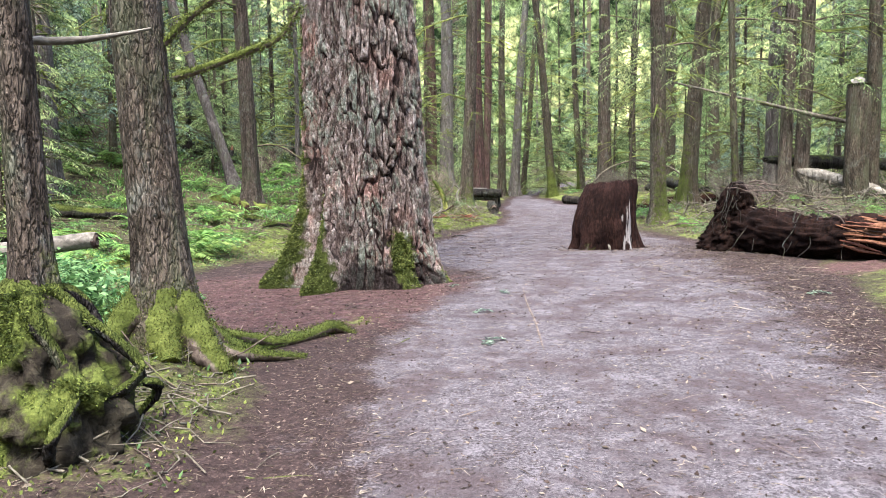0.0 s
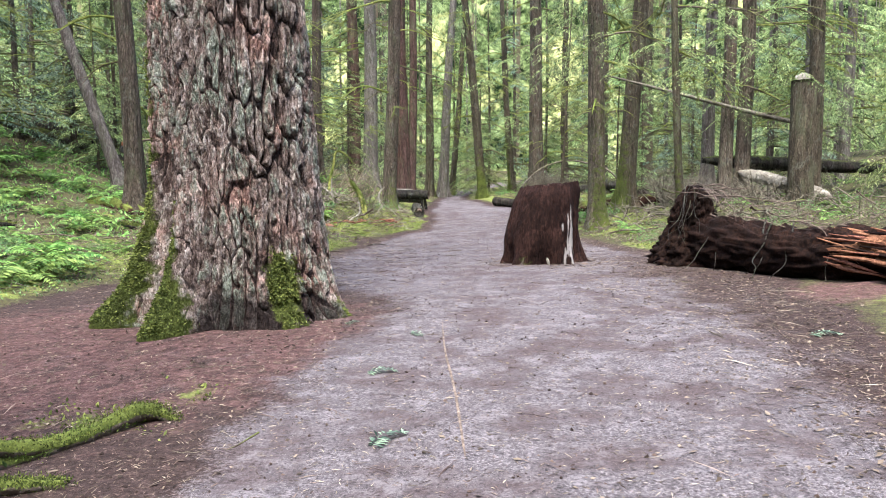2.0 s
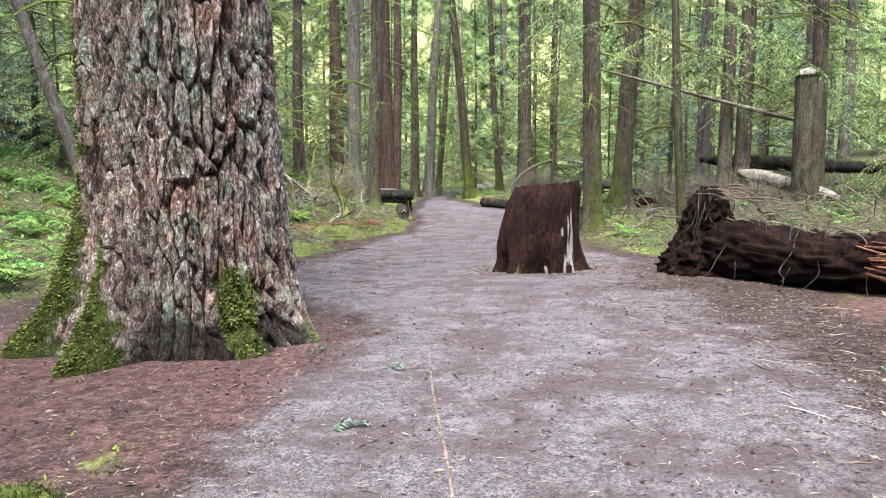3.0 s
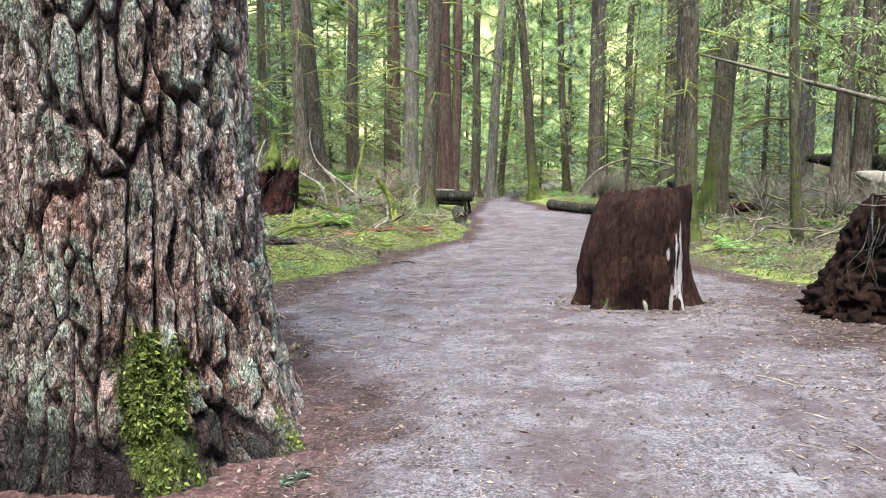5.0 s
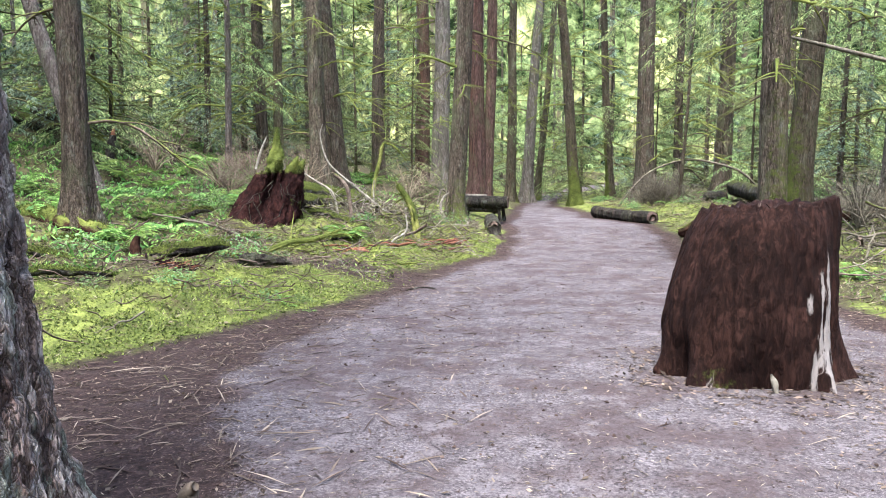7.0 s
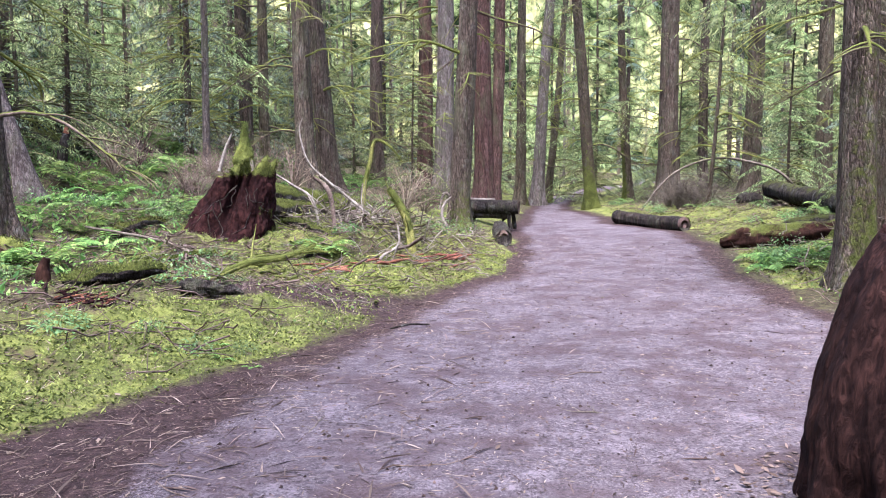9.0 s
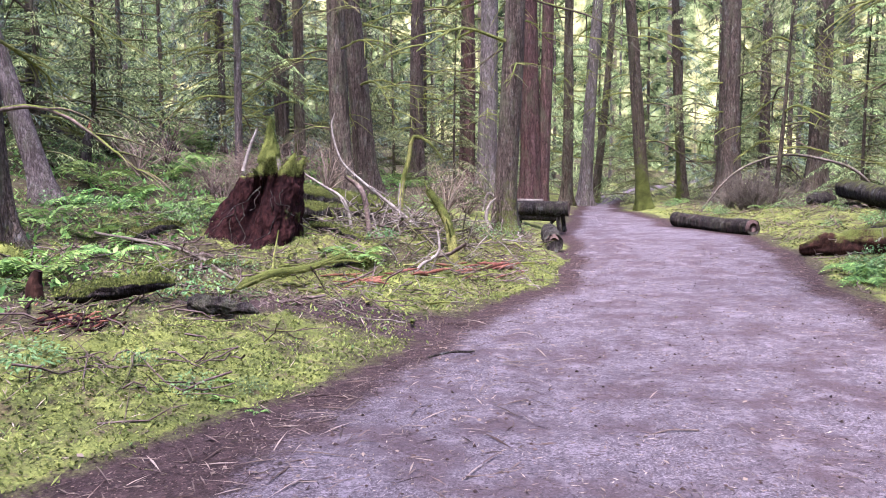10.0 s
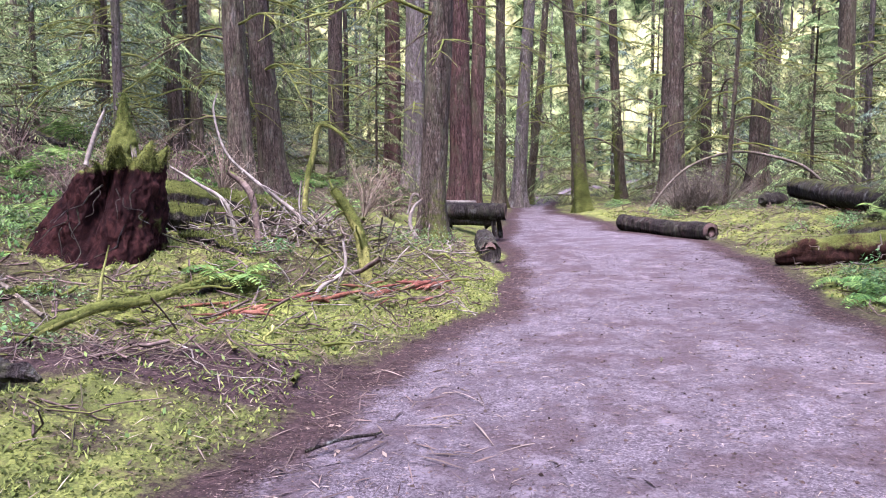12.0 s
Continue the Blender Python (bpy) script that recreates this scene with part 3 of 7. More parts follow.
# ---------------------------------------------------------------- trees
def spray_crown(seed, z0, z1, count, reach, twigs, leaves, size, droop=0.45, thin=0.2):
    """Boughs of drooping needle sprays. Returns blade mesh arrays and the limbs' centre lines."""
    g = np.random.default_rng(seed)
    pos, way, side, ln, wd, limbs = [], [], [], [], [], []
    for b in range(count):
        s0 = (b + g.random()) / count
        z = z0 + (z1 - z0) * s0 ** 1.5
        az = g.random() * 2 * np.pi
        L = reach * (1.0 - 0.72 * s0) * (0.55 + 0.6 * g.random())
        out = np.array([math.cos(az), math.sin(az), 0.0])
        cross = np.array([-out[1], out[0], 0.0])
        lift = 0.25 * g.random()
        d = droop * (0.5 + g.random())
        bend = g.normal() * 0.15
        s = np.linspace(0, 1, 7)
        line = out * (L * s)[:, None] + cross * (bend * L * s ** 2)[:, None]
        line[:, 2] = z + L * (lift * s - d * s ** 2)
        limbs.append((line, 0.012 + 0.012 * L))
        for k in range(twigs):
            sk = thin + (1 - thin) * (k + g.random()) / twigs
            root = out * L * sk + cross * bend * L * sk ** 2
            root[2] = z + L * (lift * sk - d * sk ** 2)
            for sgn in (-1, 1):
                tw = out * (0.75 + 0.3 * g.random()) + cross * sgn * (0.9 - 0.3 * sk)
                tw[2] = lift - 2 * d * sk * 0.6 - 0.25
                tw = tw / np.linalg.norm(tw)
                tl = L * 0.42 * (1.1 - 0.75 * sk) * (0.6 + 0.6 * g.random())
                q = np.linspace(0.08, 1, leaves)
                base = root + tw * (tl * q)[:, None]
                base[:, 2] -= 0.25 * tl * q ** 2
                flip = np.where(np.arange(leaves) % 2, 1.0, -1.0)
                lat = np.cross(tw, [0, 0, 1.0])
                lat /= np.linalg.norm(lat) + 1e-6
                w = tw * 0.75 + lat * (flip * 0.75)[:, None] + g.normal(size=(leaves, 3)) * 0.18
                w[:, 2] -= 0.2
                w = unit(w)
                pos.append(base)
                way.append(w)
                side.append(unit(np.cross(w, [0, 0, 1.0] + g.normal(size=(leaves, 3)) * 0.35)))
                ln.append(size * (0.7 + 0.7 * g.random(leaves)) * (1.15 - 0.5 * q))
                wd.append(size * 0.21 * (0.7 + 0.6 * g.random(leaves)))
    v, q = kites(np.concatenate(pos), np.concatenate(way), np.concatenate(side), np.concatenate(ln), np.concatenate(wd), 0.12)
    return v, q, limbs


def trunk_piece(radius, tall, lean=(0, 0), seed=0, sides=20, flare=0.55, moss=0.3, moss_top=1.5, rings=46, bow=0.0):
    s = np.linspace(0, 1, rings) ** 1.8
    z = -0.25 + s * (tall + 0.25)
    g = np.random.default_rng(seed)
    ph = g.random() * 6.28
    cx = lean[0] * z + bow * np.sin(z / tall * 3.1) + 0.04 * np.sin(z * 0.5 + ph)
    cy = lean[1] * z + 0.04 * np.cos(z * 0.43 + ph)
    p = np.stack([cx, cy, z], 1)
    r = radius * (1 - 0.72 * np.clip(z / tall, 0, 1)) * (1 + flare * np.exp(-np.clip(z, 0, 99) / (1.1 * radius + 0.12)))
    th = np.linspace(0, 2 * np.pi, sides, endpoint=False)
    lob = 1 + 0.3 * np.exp(-np.clip(z, 0, 9) / (1.6 * radius + .15))[:, None] * np.clip(np.sin(th * 4 + ph) + 0.5 * np.sin(th * 7 + 2 * ph), -0.6, 1)[None, :] * (flare > 0.2)
    grain = 0.035 * rough(np.cos(th)[None, :] * 3.2 + seed, np.sin(th)[None, :] * 3.2, z[:, None] * 0.9, 3) + 0.04 * wave(np.cos(th)[None, :] * 5 + seed, np.sin(th)[None, :] * 5, z[:, None] * 1.2)
    rr = r[:, None] * lob * (1 + grain)
    v = np.stack([p[:, 0:1] + np.cos(th)[None, :] * rr, p[:, 1:2] + np.sin(th)[None, :] * rr, np.repeat(z[:, None], sides, 1)], -1)
    m = 0.6 * moss * (0.2 + np.exp(-np.clip(z, 0, 99) / moss_top))[:, None] * (0.75 + 0.5 * np.cos(th - ph)[None, :]) + np.zeros_like(rr)
    i, j = np.meshgrid(np.arange(rings - 1), np.arange(sides), indexing="ij")
    k = (j + 1) % sides
    q = np.stack([i * sides + j, i * sides + k, (i + 1) * sides + k, (i + 1) * sides + j], -1).reshape(-1, 4)
    return v.reshape(-1, 3), q, [], m.ravel()


def axis_at(z, tall, lean, seed, bow=0.0):
    ph = np.random.default_rng(seed).random() * 6.28
    return np.array([lean[0] * z + bow * math.sin(z / tall * 3.1) + 0.04 * math.sin(z * 0.5 + ph), lean[1] * z + 0.04 * math.cos(z * 0.43 + ph), z])


def dead_branch(root, az, length, r, g, moss=0.8, droop=0.35, twigs=3, sides=5):
    """A bare mossy limb and its side twigs: two piece lists."""
    heap, fine = Heap(), Heap()
    s = np.linspace(0, 1, 9)
    out = np.array([math.cos(az), math.sin(az), 0])
    cr = np.array([-out[1], out[0], 0])
    line = np.asarray(root) + out * (length * s)[:, None] + cr * (length * 0.15 * g.normal() * s ** 2)[:, None]
    line[:, 2] += length * (0.18 * s - droop * s ** 2) + 0.03 * length * np.sin(s * 7 + g.random() * 6)
    heap.add(tube(line, [r, r * 0.7, r * 0.25], sides, 0.18, 2, int(g.integers(99)), moss, stretch=1.0))
    for _ in range(twigs):
        i = int(g.integers(3, 8))
        d = out * (0.5 + 0.5 * g.random()) + cr * g.choice([-1, 1]) * (0.4 + 0.5 * g.random())
        d[2] = -0.15 + 0.4 * g.normal() * 0.5
        L = length * (0.2 + 0.3 * g.random())
        u = np.linspace(0, 1, 5)
        tl = line[i] + d * (L * u)[:, None]
        tl[:, 2] -= 0.3 * L * u ** 2
        fine.add(tube(tl, [r * 0.45, r * 0.15], 4, 0.15, 2, 1, moss, stretch=1.0))
    return heap, fine


def limb_part(limb, twigs, parent, label=""):
    br = part("branch", limb, parent, label)
    tagged(part("twig_spray", twigs, br), kind="stuff")
    return br


def crown_mesh(name, mat, *args, **kw):
    v, q, limbs = spray_crown(*args, **kw)
    return mesh_of(name, v, q, mat, smooth=False), limbs


HIGH = [crown_mesh("crown", NEEDLES, 40 + i, 0, 13, 34, 3.4, 5, 5, 0.34)[0] for i in range(3)]


def big_named_tree(name, x, y, radius, tall, lean, mat, label, seed, moss=0.3, moss_top=1.5, branches=7, lowest=2.0, flare=0.55, crown_from=9.5, group="forest trees", bow=0.0, reach=1.9, br_moss=0.9, sides=24):
    """A tall bare-stemmed conifer: trunk, dead branches, crown high above."""
    z = hz(x, y)
    ob = thing(name, (x, y, z), label, "tree", group)
    v, q, t, m = trunk_piece(radius, tall, lean, seed, sides, flare, moss, moss_top, 56, bow)
    part("trunk", mesh_of("trunk", v, q, mat, attrs={"moss": m}), ob)
    g = np.random.default_rng(seed + 500)
    for b in range(branches):
        zz = lowest + (crown_from - lowest) * (b + g.random()) / branches
        root = axis_at(zz, tall, lean, seed, bow)
        hp, tw = dead_branch(root, g.random() * 6.28, reach * (0.6 + 0.9 * g.random()), 0.02 + 0.018 * g.random() + 0.022 * radius, g, br_moss, .3 + .35 * g.random(), 7)
        wood = MOSSY_STICK if b % 3 else DARK_STICK
        limb_part(hp.mesh("branch", wood), tw.mesh("twig_spray", wood), ob, "bare mossy dead branch")
    c = part("crown", HIGH[seed % 3], ob)
    top = axis_at(crown_from, tall, lean, seed, bow)
    c.location = (top[0], top[1], crown_from)
    c.rotation_euler = (0, 0, seed * 1.7)
    c.scale = (.36, .36, .8) if x > -5 else (.75, .75, 1)
    return ob


NAMED = [  # x, y, radius, height, lean, bark, label, moss, moss height, branches, lowest
    (-11.3, 20.1, .26, 24, (0, 0), BARK_GREY, "pale grey-barked conifer on the slope", .2, 1, 5, 3),
    (-6.1, 21.5, .24, 22, (-.035, .0), BARK_BROWN, "brown-barked conifer with a flared mossy foot", .35, 1.0, 6, 2.2),
    (5.74, 22.1, .235, 24, (-.035, .0), BARK_BROWN, "brown-barked conifer with a green mossy flank and foot", .55, 3, 5, 3.4),
    (7.5, 25.9, .28, 24, (.065, .0), BARK_DARK, "dark conifer that leans, mossy at the foot", .55, 2.2, 5, 3.5),
    (7.8, 21.6, .11, 17, (-.06, .0), BARK_DARK, "thin dark leaning trunk among the brush", .4, 4, 4, 3),
    (12.3, 31.6, .26, 25, (.02, .0), BARK_GREY, "pale lichen-grey conifer trunk", .1, 1, 8, 3),
    (10.75, 26.0, .22, 24, (.0, .0), BARK_BROWN, "brown conifer trunk of a close pair", .3, 2, 4, 4),
    (11.35, 26.2, .25, 24, (.01, .0), BARK_BROWN, "brown conifer trunk of a close pair", .3, 2, 4, 4),
    (13.1, 25.2, .24, 23, (.0, .0), BARK_DARK, "dark brown conifer behind a broken trunk", .4, 2, 5, 3),
    (14.6, 28.5, .2, 23, (.02, .0), BARK_GREY, "slim pale conifer trunk", .1, 1, 8, 2.5),
    (17.5, 31.0, .22, 23, (.01, .0), BARK_GREY, "slim pale conifer trunk", .1, 1, 8, 2.5),
    (-.09, 29.25, .25, 26, (.03, .0), BARK_BROWN, "rough grey-brown conifer beside the log bench", .55, 1.1, 6, 4.0),
    (4.27, 40.5, .24, 22, (-.1, .0), BARK_DARK, "dark trunk thick with green moss at the path edge", 1.5, .55, 7, 2.5),
    (6.75, 38.7, .36, 26, (-.02, .0), BARK_BROWN, "stout brown-barked conifer among brush", .3, 1.5, 7, 3),
    (11.05, 43.4, .38, 26, (.0, .0), BARK_BROWN, "stout brown-barked conifer among brush", .3, 1.5, 7, 3),
    (8.8, 42.4, .2, 23, (.0, .0), BARK_BROWN, "slim brown conifer trunk", .3, 1.5, 7, 2.5),
    (6.2, 44.3, .2, 22, (-.06, .0), BARK_DARK, "slim mossy leaning conifer trunk", .8, 3, 7, 2),
    (12.7, 40.6, .3, 24, (.0, .0), BARK_DARK, "dark conifer trunk among saplings", .3, 1.5, 7, 3),
    (-7.55, 32.3, .11, 20, (-.01, .0), BARK_GREY, "thin pale young conifer on the slope", .2, 1, 8, 1.5),
    (-7.5, 35.5, .22, 24, (-.03, .0), BARK_BROWN, "brown conifer on the slope", .3, 2, 6, 2.2),
    (-6.7, 34.9, .18, 23, (-.02, .0), BARK_DARK, "dark slim conifer on the slope", .4, 2, 7, 2),
    (-4.45, 31.5, .26, 25, (-.012, .0), BARK_BROWN, "brown conifer with a knobbly trunk", .3, 1.5, 9, 2),
    (-4.35, 33.6, .31, 25, (-.07, .0), BARK_BROWN, "dark brown conifer leaning on the slope", .35, 2, 7, 2.5),
    (-4.35, 41.7, .29, 25, (.0, .0), BARK_BROWN, "brown conifer with many mossy dead branches", .5, 2.5, 12, 2),
    (-1.6, 42, .4, 26, (.0, .0), BARK_GREY, "broad grey-brown conifer trunk", .4, 2, 8, 3),
    (-2.6, 43.5, .34, 26, (.0, .0), BARK_RED, "reddish fibrous cedar trunk behind brush", .2, 1, 8, 3),
    (1.5, 46, .25, 24, (.01, .0), BARK_DARK, "dark conifer trunk beyond the bench", .3, 1.5, 8, 2),
    (2.3, 47, .3, 24, (.06, .0), BARK_GREY, "grey conifer trunk leaning beyond the path", .4, 1.5, 8, 2),
    (3.0, 50, .2, 24, (.08, .0), BARK_DARK, "slim dark leaning trunk", .4, 1.5, 6, 2),
    (7.3, 35.7, .07, 9, (.06, .0), BARK_DARK, "thin crooked young tree in the brush", .7, 3, 6, 1.5),
]
for i, (x, y, r, tall, lean, mat, label, moss, mt, nb, low) in enumerate(NAMED):
    big_named_tree("conifer", x, y, r, tall, lean, mat, label, i + 3, moss * 1.05 + .08, mt * 1.4, int(nb * 2), low * .8, crown_from=min(9.5, tall * .6))

BOUGHS = [crown_mesh("foliage", NEEDLES_BRIGHT, 60 + i, 0, 5.5, 16, 3.6, 10, 11, .12)[0] for i in range(2)]
for x, y, z, turn in ((5.74, 22.1, 4.2, 2.6), (7.5, 25.9, 4.6, .6), (7.8, 21.6, 4.0, 4.2), (6.75, 38.7, 4.4, 1.0), (11.05, 43.4, 4.6, 2.0), (8.8, 42.4, 3.4, 3.0), (6.2, 44.3, 3.4, 5.0), (-7.55, 32.3, 2.6, .4), (-11.3, 20.1, 3.4, 1.8), (10.75, 26.0, 3.9, 1.2), (13.1, 25.2, 3.6, 3.3), (12.7, 40.6, 3.6, .8), (12.3, 31.6, 3.6, 2.2), (14.6, 28.5, 3.2, 4.1), (17.5, 31.0, 3.0, 5.2), (1.5, 46, 3.6, 2.4)):
    for tree in [o for o in scene.objects if o.name.startswith("conifer") and o.parent is None and abs(o.location.x - x) < .02 and abs(o.location.y - y) < .02]:
        bough = part("foliage", BOUGHS[int(turn) % 2], tree, "hanging bright green needle boughs")
        bough.location, bough.rotation_euler = (0, 0, z), (0, 0, turn)

# the double cedar behind the bench
cedar = big_named_tree("cedar", .28, 34.4, .3, 26, (-.008, .0), BARK_RED, "red-brown fibrous cedar with a twin stem", 71, .15, .8, 3, 3.2, 0.75)
v, q, t, m = trunk_piece(.2, 22, (.012, 0), 72, 18, .5, .1, .8, 46)
second = part("trunk", mesh_of("trunk", v, q, BARK_RED, attrs={"moss": m}), cedar)
second.location = (.36, .05, 0)

# leaning pale tree on the left slope
big_named_tree("conifer", -7.75, 24.8, .19, 18, (-.32, .02), BARK_GREY, "pale dead tree that leans on the slope", 90, .5, 1.2, 3, 2.2, 0.7)


# the shared forest trees further back
def forest_kinds():
    kinds = []
    specs = (  # trunk radius, height, bark, needles, crown
        (.11, 16, BARK_BROWN, NEEDLES, (201, 1.2, 15.5, 46, 3.4, 8, 9, .18)),
        (.13, 17, BARK_GREY, NEEDLES, (202, 1.8, 16.5, 46, 3.6, 8, 9, .19)),
        (.08, 13, BARK_DARK, NEEDLES_BRIGHT, (203, .6, 12.5, 56, 2.9, 8, 9, .155)),
        (.14, 17, BARK_BROWN, NEEDLES_COOL, (204, 1.2, 16.5, 46, 3.7, 8, 9, .19)),
        (.06, 8, BARK_DARK, NEEDLES_BRIGHT, (205, .4, 7.8, 56, 2.1, 8, 8, .13)),
        (.16, 18, BARK_DARK, NEEDLES, (206, 2.8, 17, 46, 3.6, 7, 9, .19)),
        (.14, 18, BARK_BROWN, NEEDLES, (207, .8, 17, 46, 3.8, 6, 7, .33)),
        (.12, 16, BARK_GREY, NEEDLES_BRIGHT, (208, .5, 15, 46, 3.6, 6, 7, .32)),
    )
    for n, (r, tall, mat, leaf, crown) in enumerate(specs):
        v, q, limbs = spray_crown(*crown)
        slots = [0] * len(q)
        for line, rad in (limbs if n < 6 else ()):
            lv, lq, lt, lm = tube(line[::2], [rad, rad * .2], 3, .1, 2, n, .6, caps=False, stretch=1.0)
            q = np.vstack([q, lq + len(v)])
            v = np.vstack([v, lv])
            slots += [1] * len(lq)
        me = mesh_of("crown", v, q, [leaf, DARK_STICK], slots=slots, attrs={"moss": np.full(len(v), .5)}, smooth=False)
        v, q, t, m = trunk_piece(r, tall, (0, 0), 300 + n, 12 if n < 6 else 8, .5, .45, 2.5, 28 if n < 6 else 14)
        hp = Heap()
        hp.add((v, q, t, m))
        kinds.append((hp.mesh("trunk", mat), me, ("slender conifer with drooping green boughs", "grey-barked conifer with drooping boughs", "young bright green hemlock with feathery boughs",
                      "tall conifer with bluish green boughs", "small bright green young conifer", "tall dark conifer with mossy dead branches",
                      "far conifer with dense green boughs", "far bright green conifer with dense boughs")[n]))
    return kinds


KINDS = forest_kinds()
g = np.random.default_rng(900)
BARE_BRANCHES = []
for n in range(7):
    h, tw = dead_branch((0, 0, 0), 0.0, 1.1 + 1.5 * g.random(), .02 + .016 * g.random(), g, 1.0, .25 + .35 * g.random(), 6, 4)
    wood = MOSSY_STICK if n % 4 else DARK_STICK
    BARE_BRANCHES.append((h.mesh("branch", wood), tw.mesh("twig_spray", wood)))


def forest_tree(kind, x, y, turn, size):
    trunk, crown, label = KINDS[kind]
    ob = thing("conifer", (x, y, hz(x, y) - .05), label, "tree", "background forest")
    ob.rotation_euler = (0, 0, turn)
    ob.scale = (size, size, size)
    part("trunk", trunk, ob)
    part("crown", crown, ob)
    if kind in (0, 1, 3, 5) and math.hypot(x - 1, y - 14) < 42:
        for b in range(20):
            br = limb_part(*BARE_BRANCHES[int(g.integers(7))], ob)
            br.location = (0, 0, .9 + 5.5 * g.random())
            br.rotation_euler = (0, .25 * g.normal(), g.random() * 6.28)


g = np.random.default_rng(11)
taken = [(n[0], n[1]) for n in NAMED] + [(.28, 34.4), (-.85, 11), (-1.7, 6.2), (-1.5, 4.2), (3, 15.3), (12, 23.5)]
PLACED = ((9.6, 46, 2, 1.0), (-9.2, 26.5, 4, .8), (-10.8, 28.5, 3, .8), (-9.8, 36, 3, .9), (-12.5, 37, 2, 1.0), (-8.9, 39.5, 0, .9), (-5.8, 38.5, 2, .8), (-2.4, 38.2, 4, .8), (4.6, 46.5, 4, 1.0), (7.6, 41, 4, .8), (12, 34, 3, .7), (14.2, 42, 1, 1.0), (17, 36, 3, 1.0), (3.4, 54, 2, 1.0), (7.4, 53, 3, 1.0), (-14.5, 21, 3, 1.0), (-13.8, 11, 1, .9), (8.2, 47.5, 4, 1.1), (10.4, 37.5, 4, .9), (13.6, 36.5, 2, .9), (15.5, 30, 2, .8), (-9.6, 29, 2, .8), (-10.5, 18.5, 4, 1.0), (-8.6, 14.2, 4, .8), (-13, 15.5, 2, .9),
          (-12, 25, 3, .9), (-11.5, 33, 2, 1.0), (5.4, 50, 2, 1.1), (0.2, 51, 2, 1.0), (-6.3, 46, 4, 1.2), (16, 24, 2, .9), (9.4, 30.5, 4, .55), (-3.3, 47.5, 0, 1.0), (14.8, 20.5, 4, .9),
          (-10.2, 41, 3, 1.0), (-13.4, 42.5, 3, 1.1), (-16, 39, 3, 1.1), (-15.2, 34.5, 0, 1.0), (-17.5, 30, 3, 1.0), (-13.2, 29.4, 3, .8), (-15.6, 26, 3, 1.0), (-18, 23, 0, 1.0), (-8.2, 44, 3, 1.0), (-11.4, 46, 3, 1.1), (-5.4, 49, 3, 1.0), (-20, 35, 3, 1.1), (-11, 38.2, 4, 1.0), (-14, 24.4, 4, 1.0))
for x, y, kind, size in PLACED:
    forest_tree(kind, x, y, g.random() * 6.28, size)
    taken.append((x, y))
tries, made = 0, 0
while tries < 12000 and made < 200:
    tries += 1
    x, y = -48 + 100 * g.random(), -22 + 116 * g.random()
    clear_l, clear_r = along(y, LEFT) - x, x - along(y, RIGHT)
    off = max(clear_l, clear_r)
    need = 7.0 if y < 36 else (5.0 if y < 50 else 1.6)
    if off < need or (y < 8 and off < 9) or (x < 0 and 14 < y < 30 and off < 10):
        continue
    if x > 0 and 18 < y < 32 and off < 9:
        continue
    if 9 < x < 26 and 0 < y < 42 and int(x * 7) % 8 > 0:
        continue
    gap = 2.3 if y > 30 else 2.8
    if any((x - a) ** 2 + (y - b) ** 2 < gap * gap for a, b in taken):
        continue
    taken.append((x, y))
    kind = int(g.choice(6, p=(.22, .16, .2, .16, .12, .14)))
    # far trees; those at y < 2 are unseen, added to close off light
    if y > 56 or y < 2 or abs(x - 1) > 27:
        kind = 6 if g.random() < .6 else 7
    forest_tree(kind, x, y, g.random() * 6.28, .85 + .4 * g.random())
    made += 1

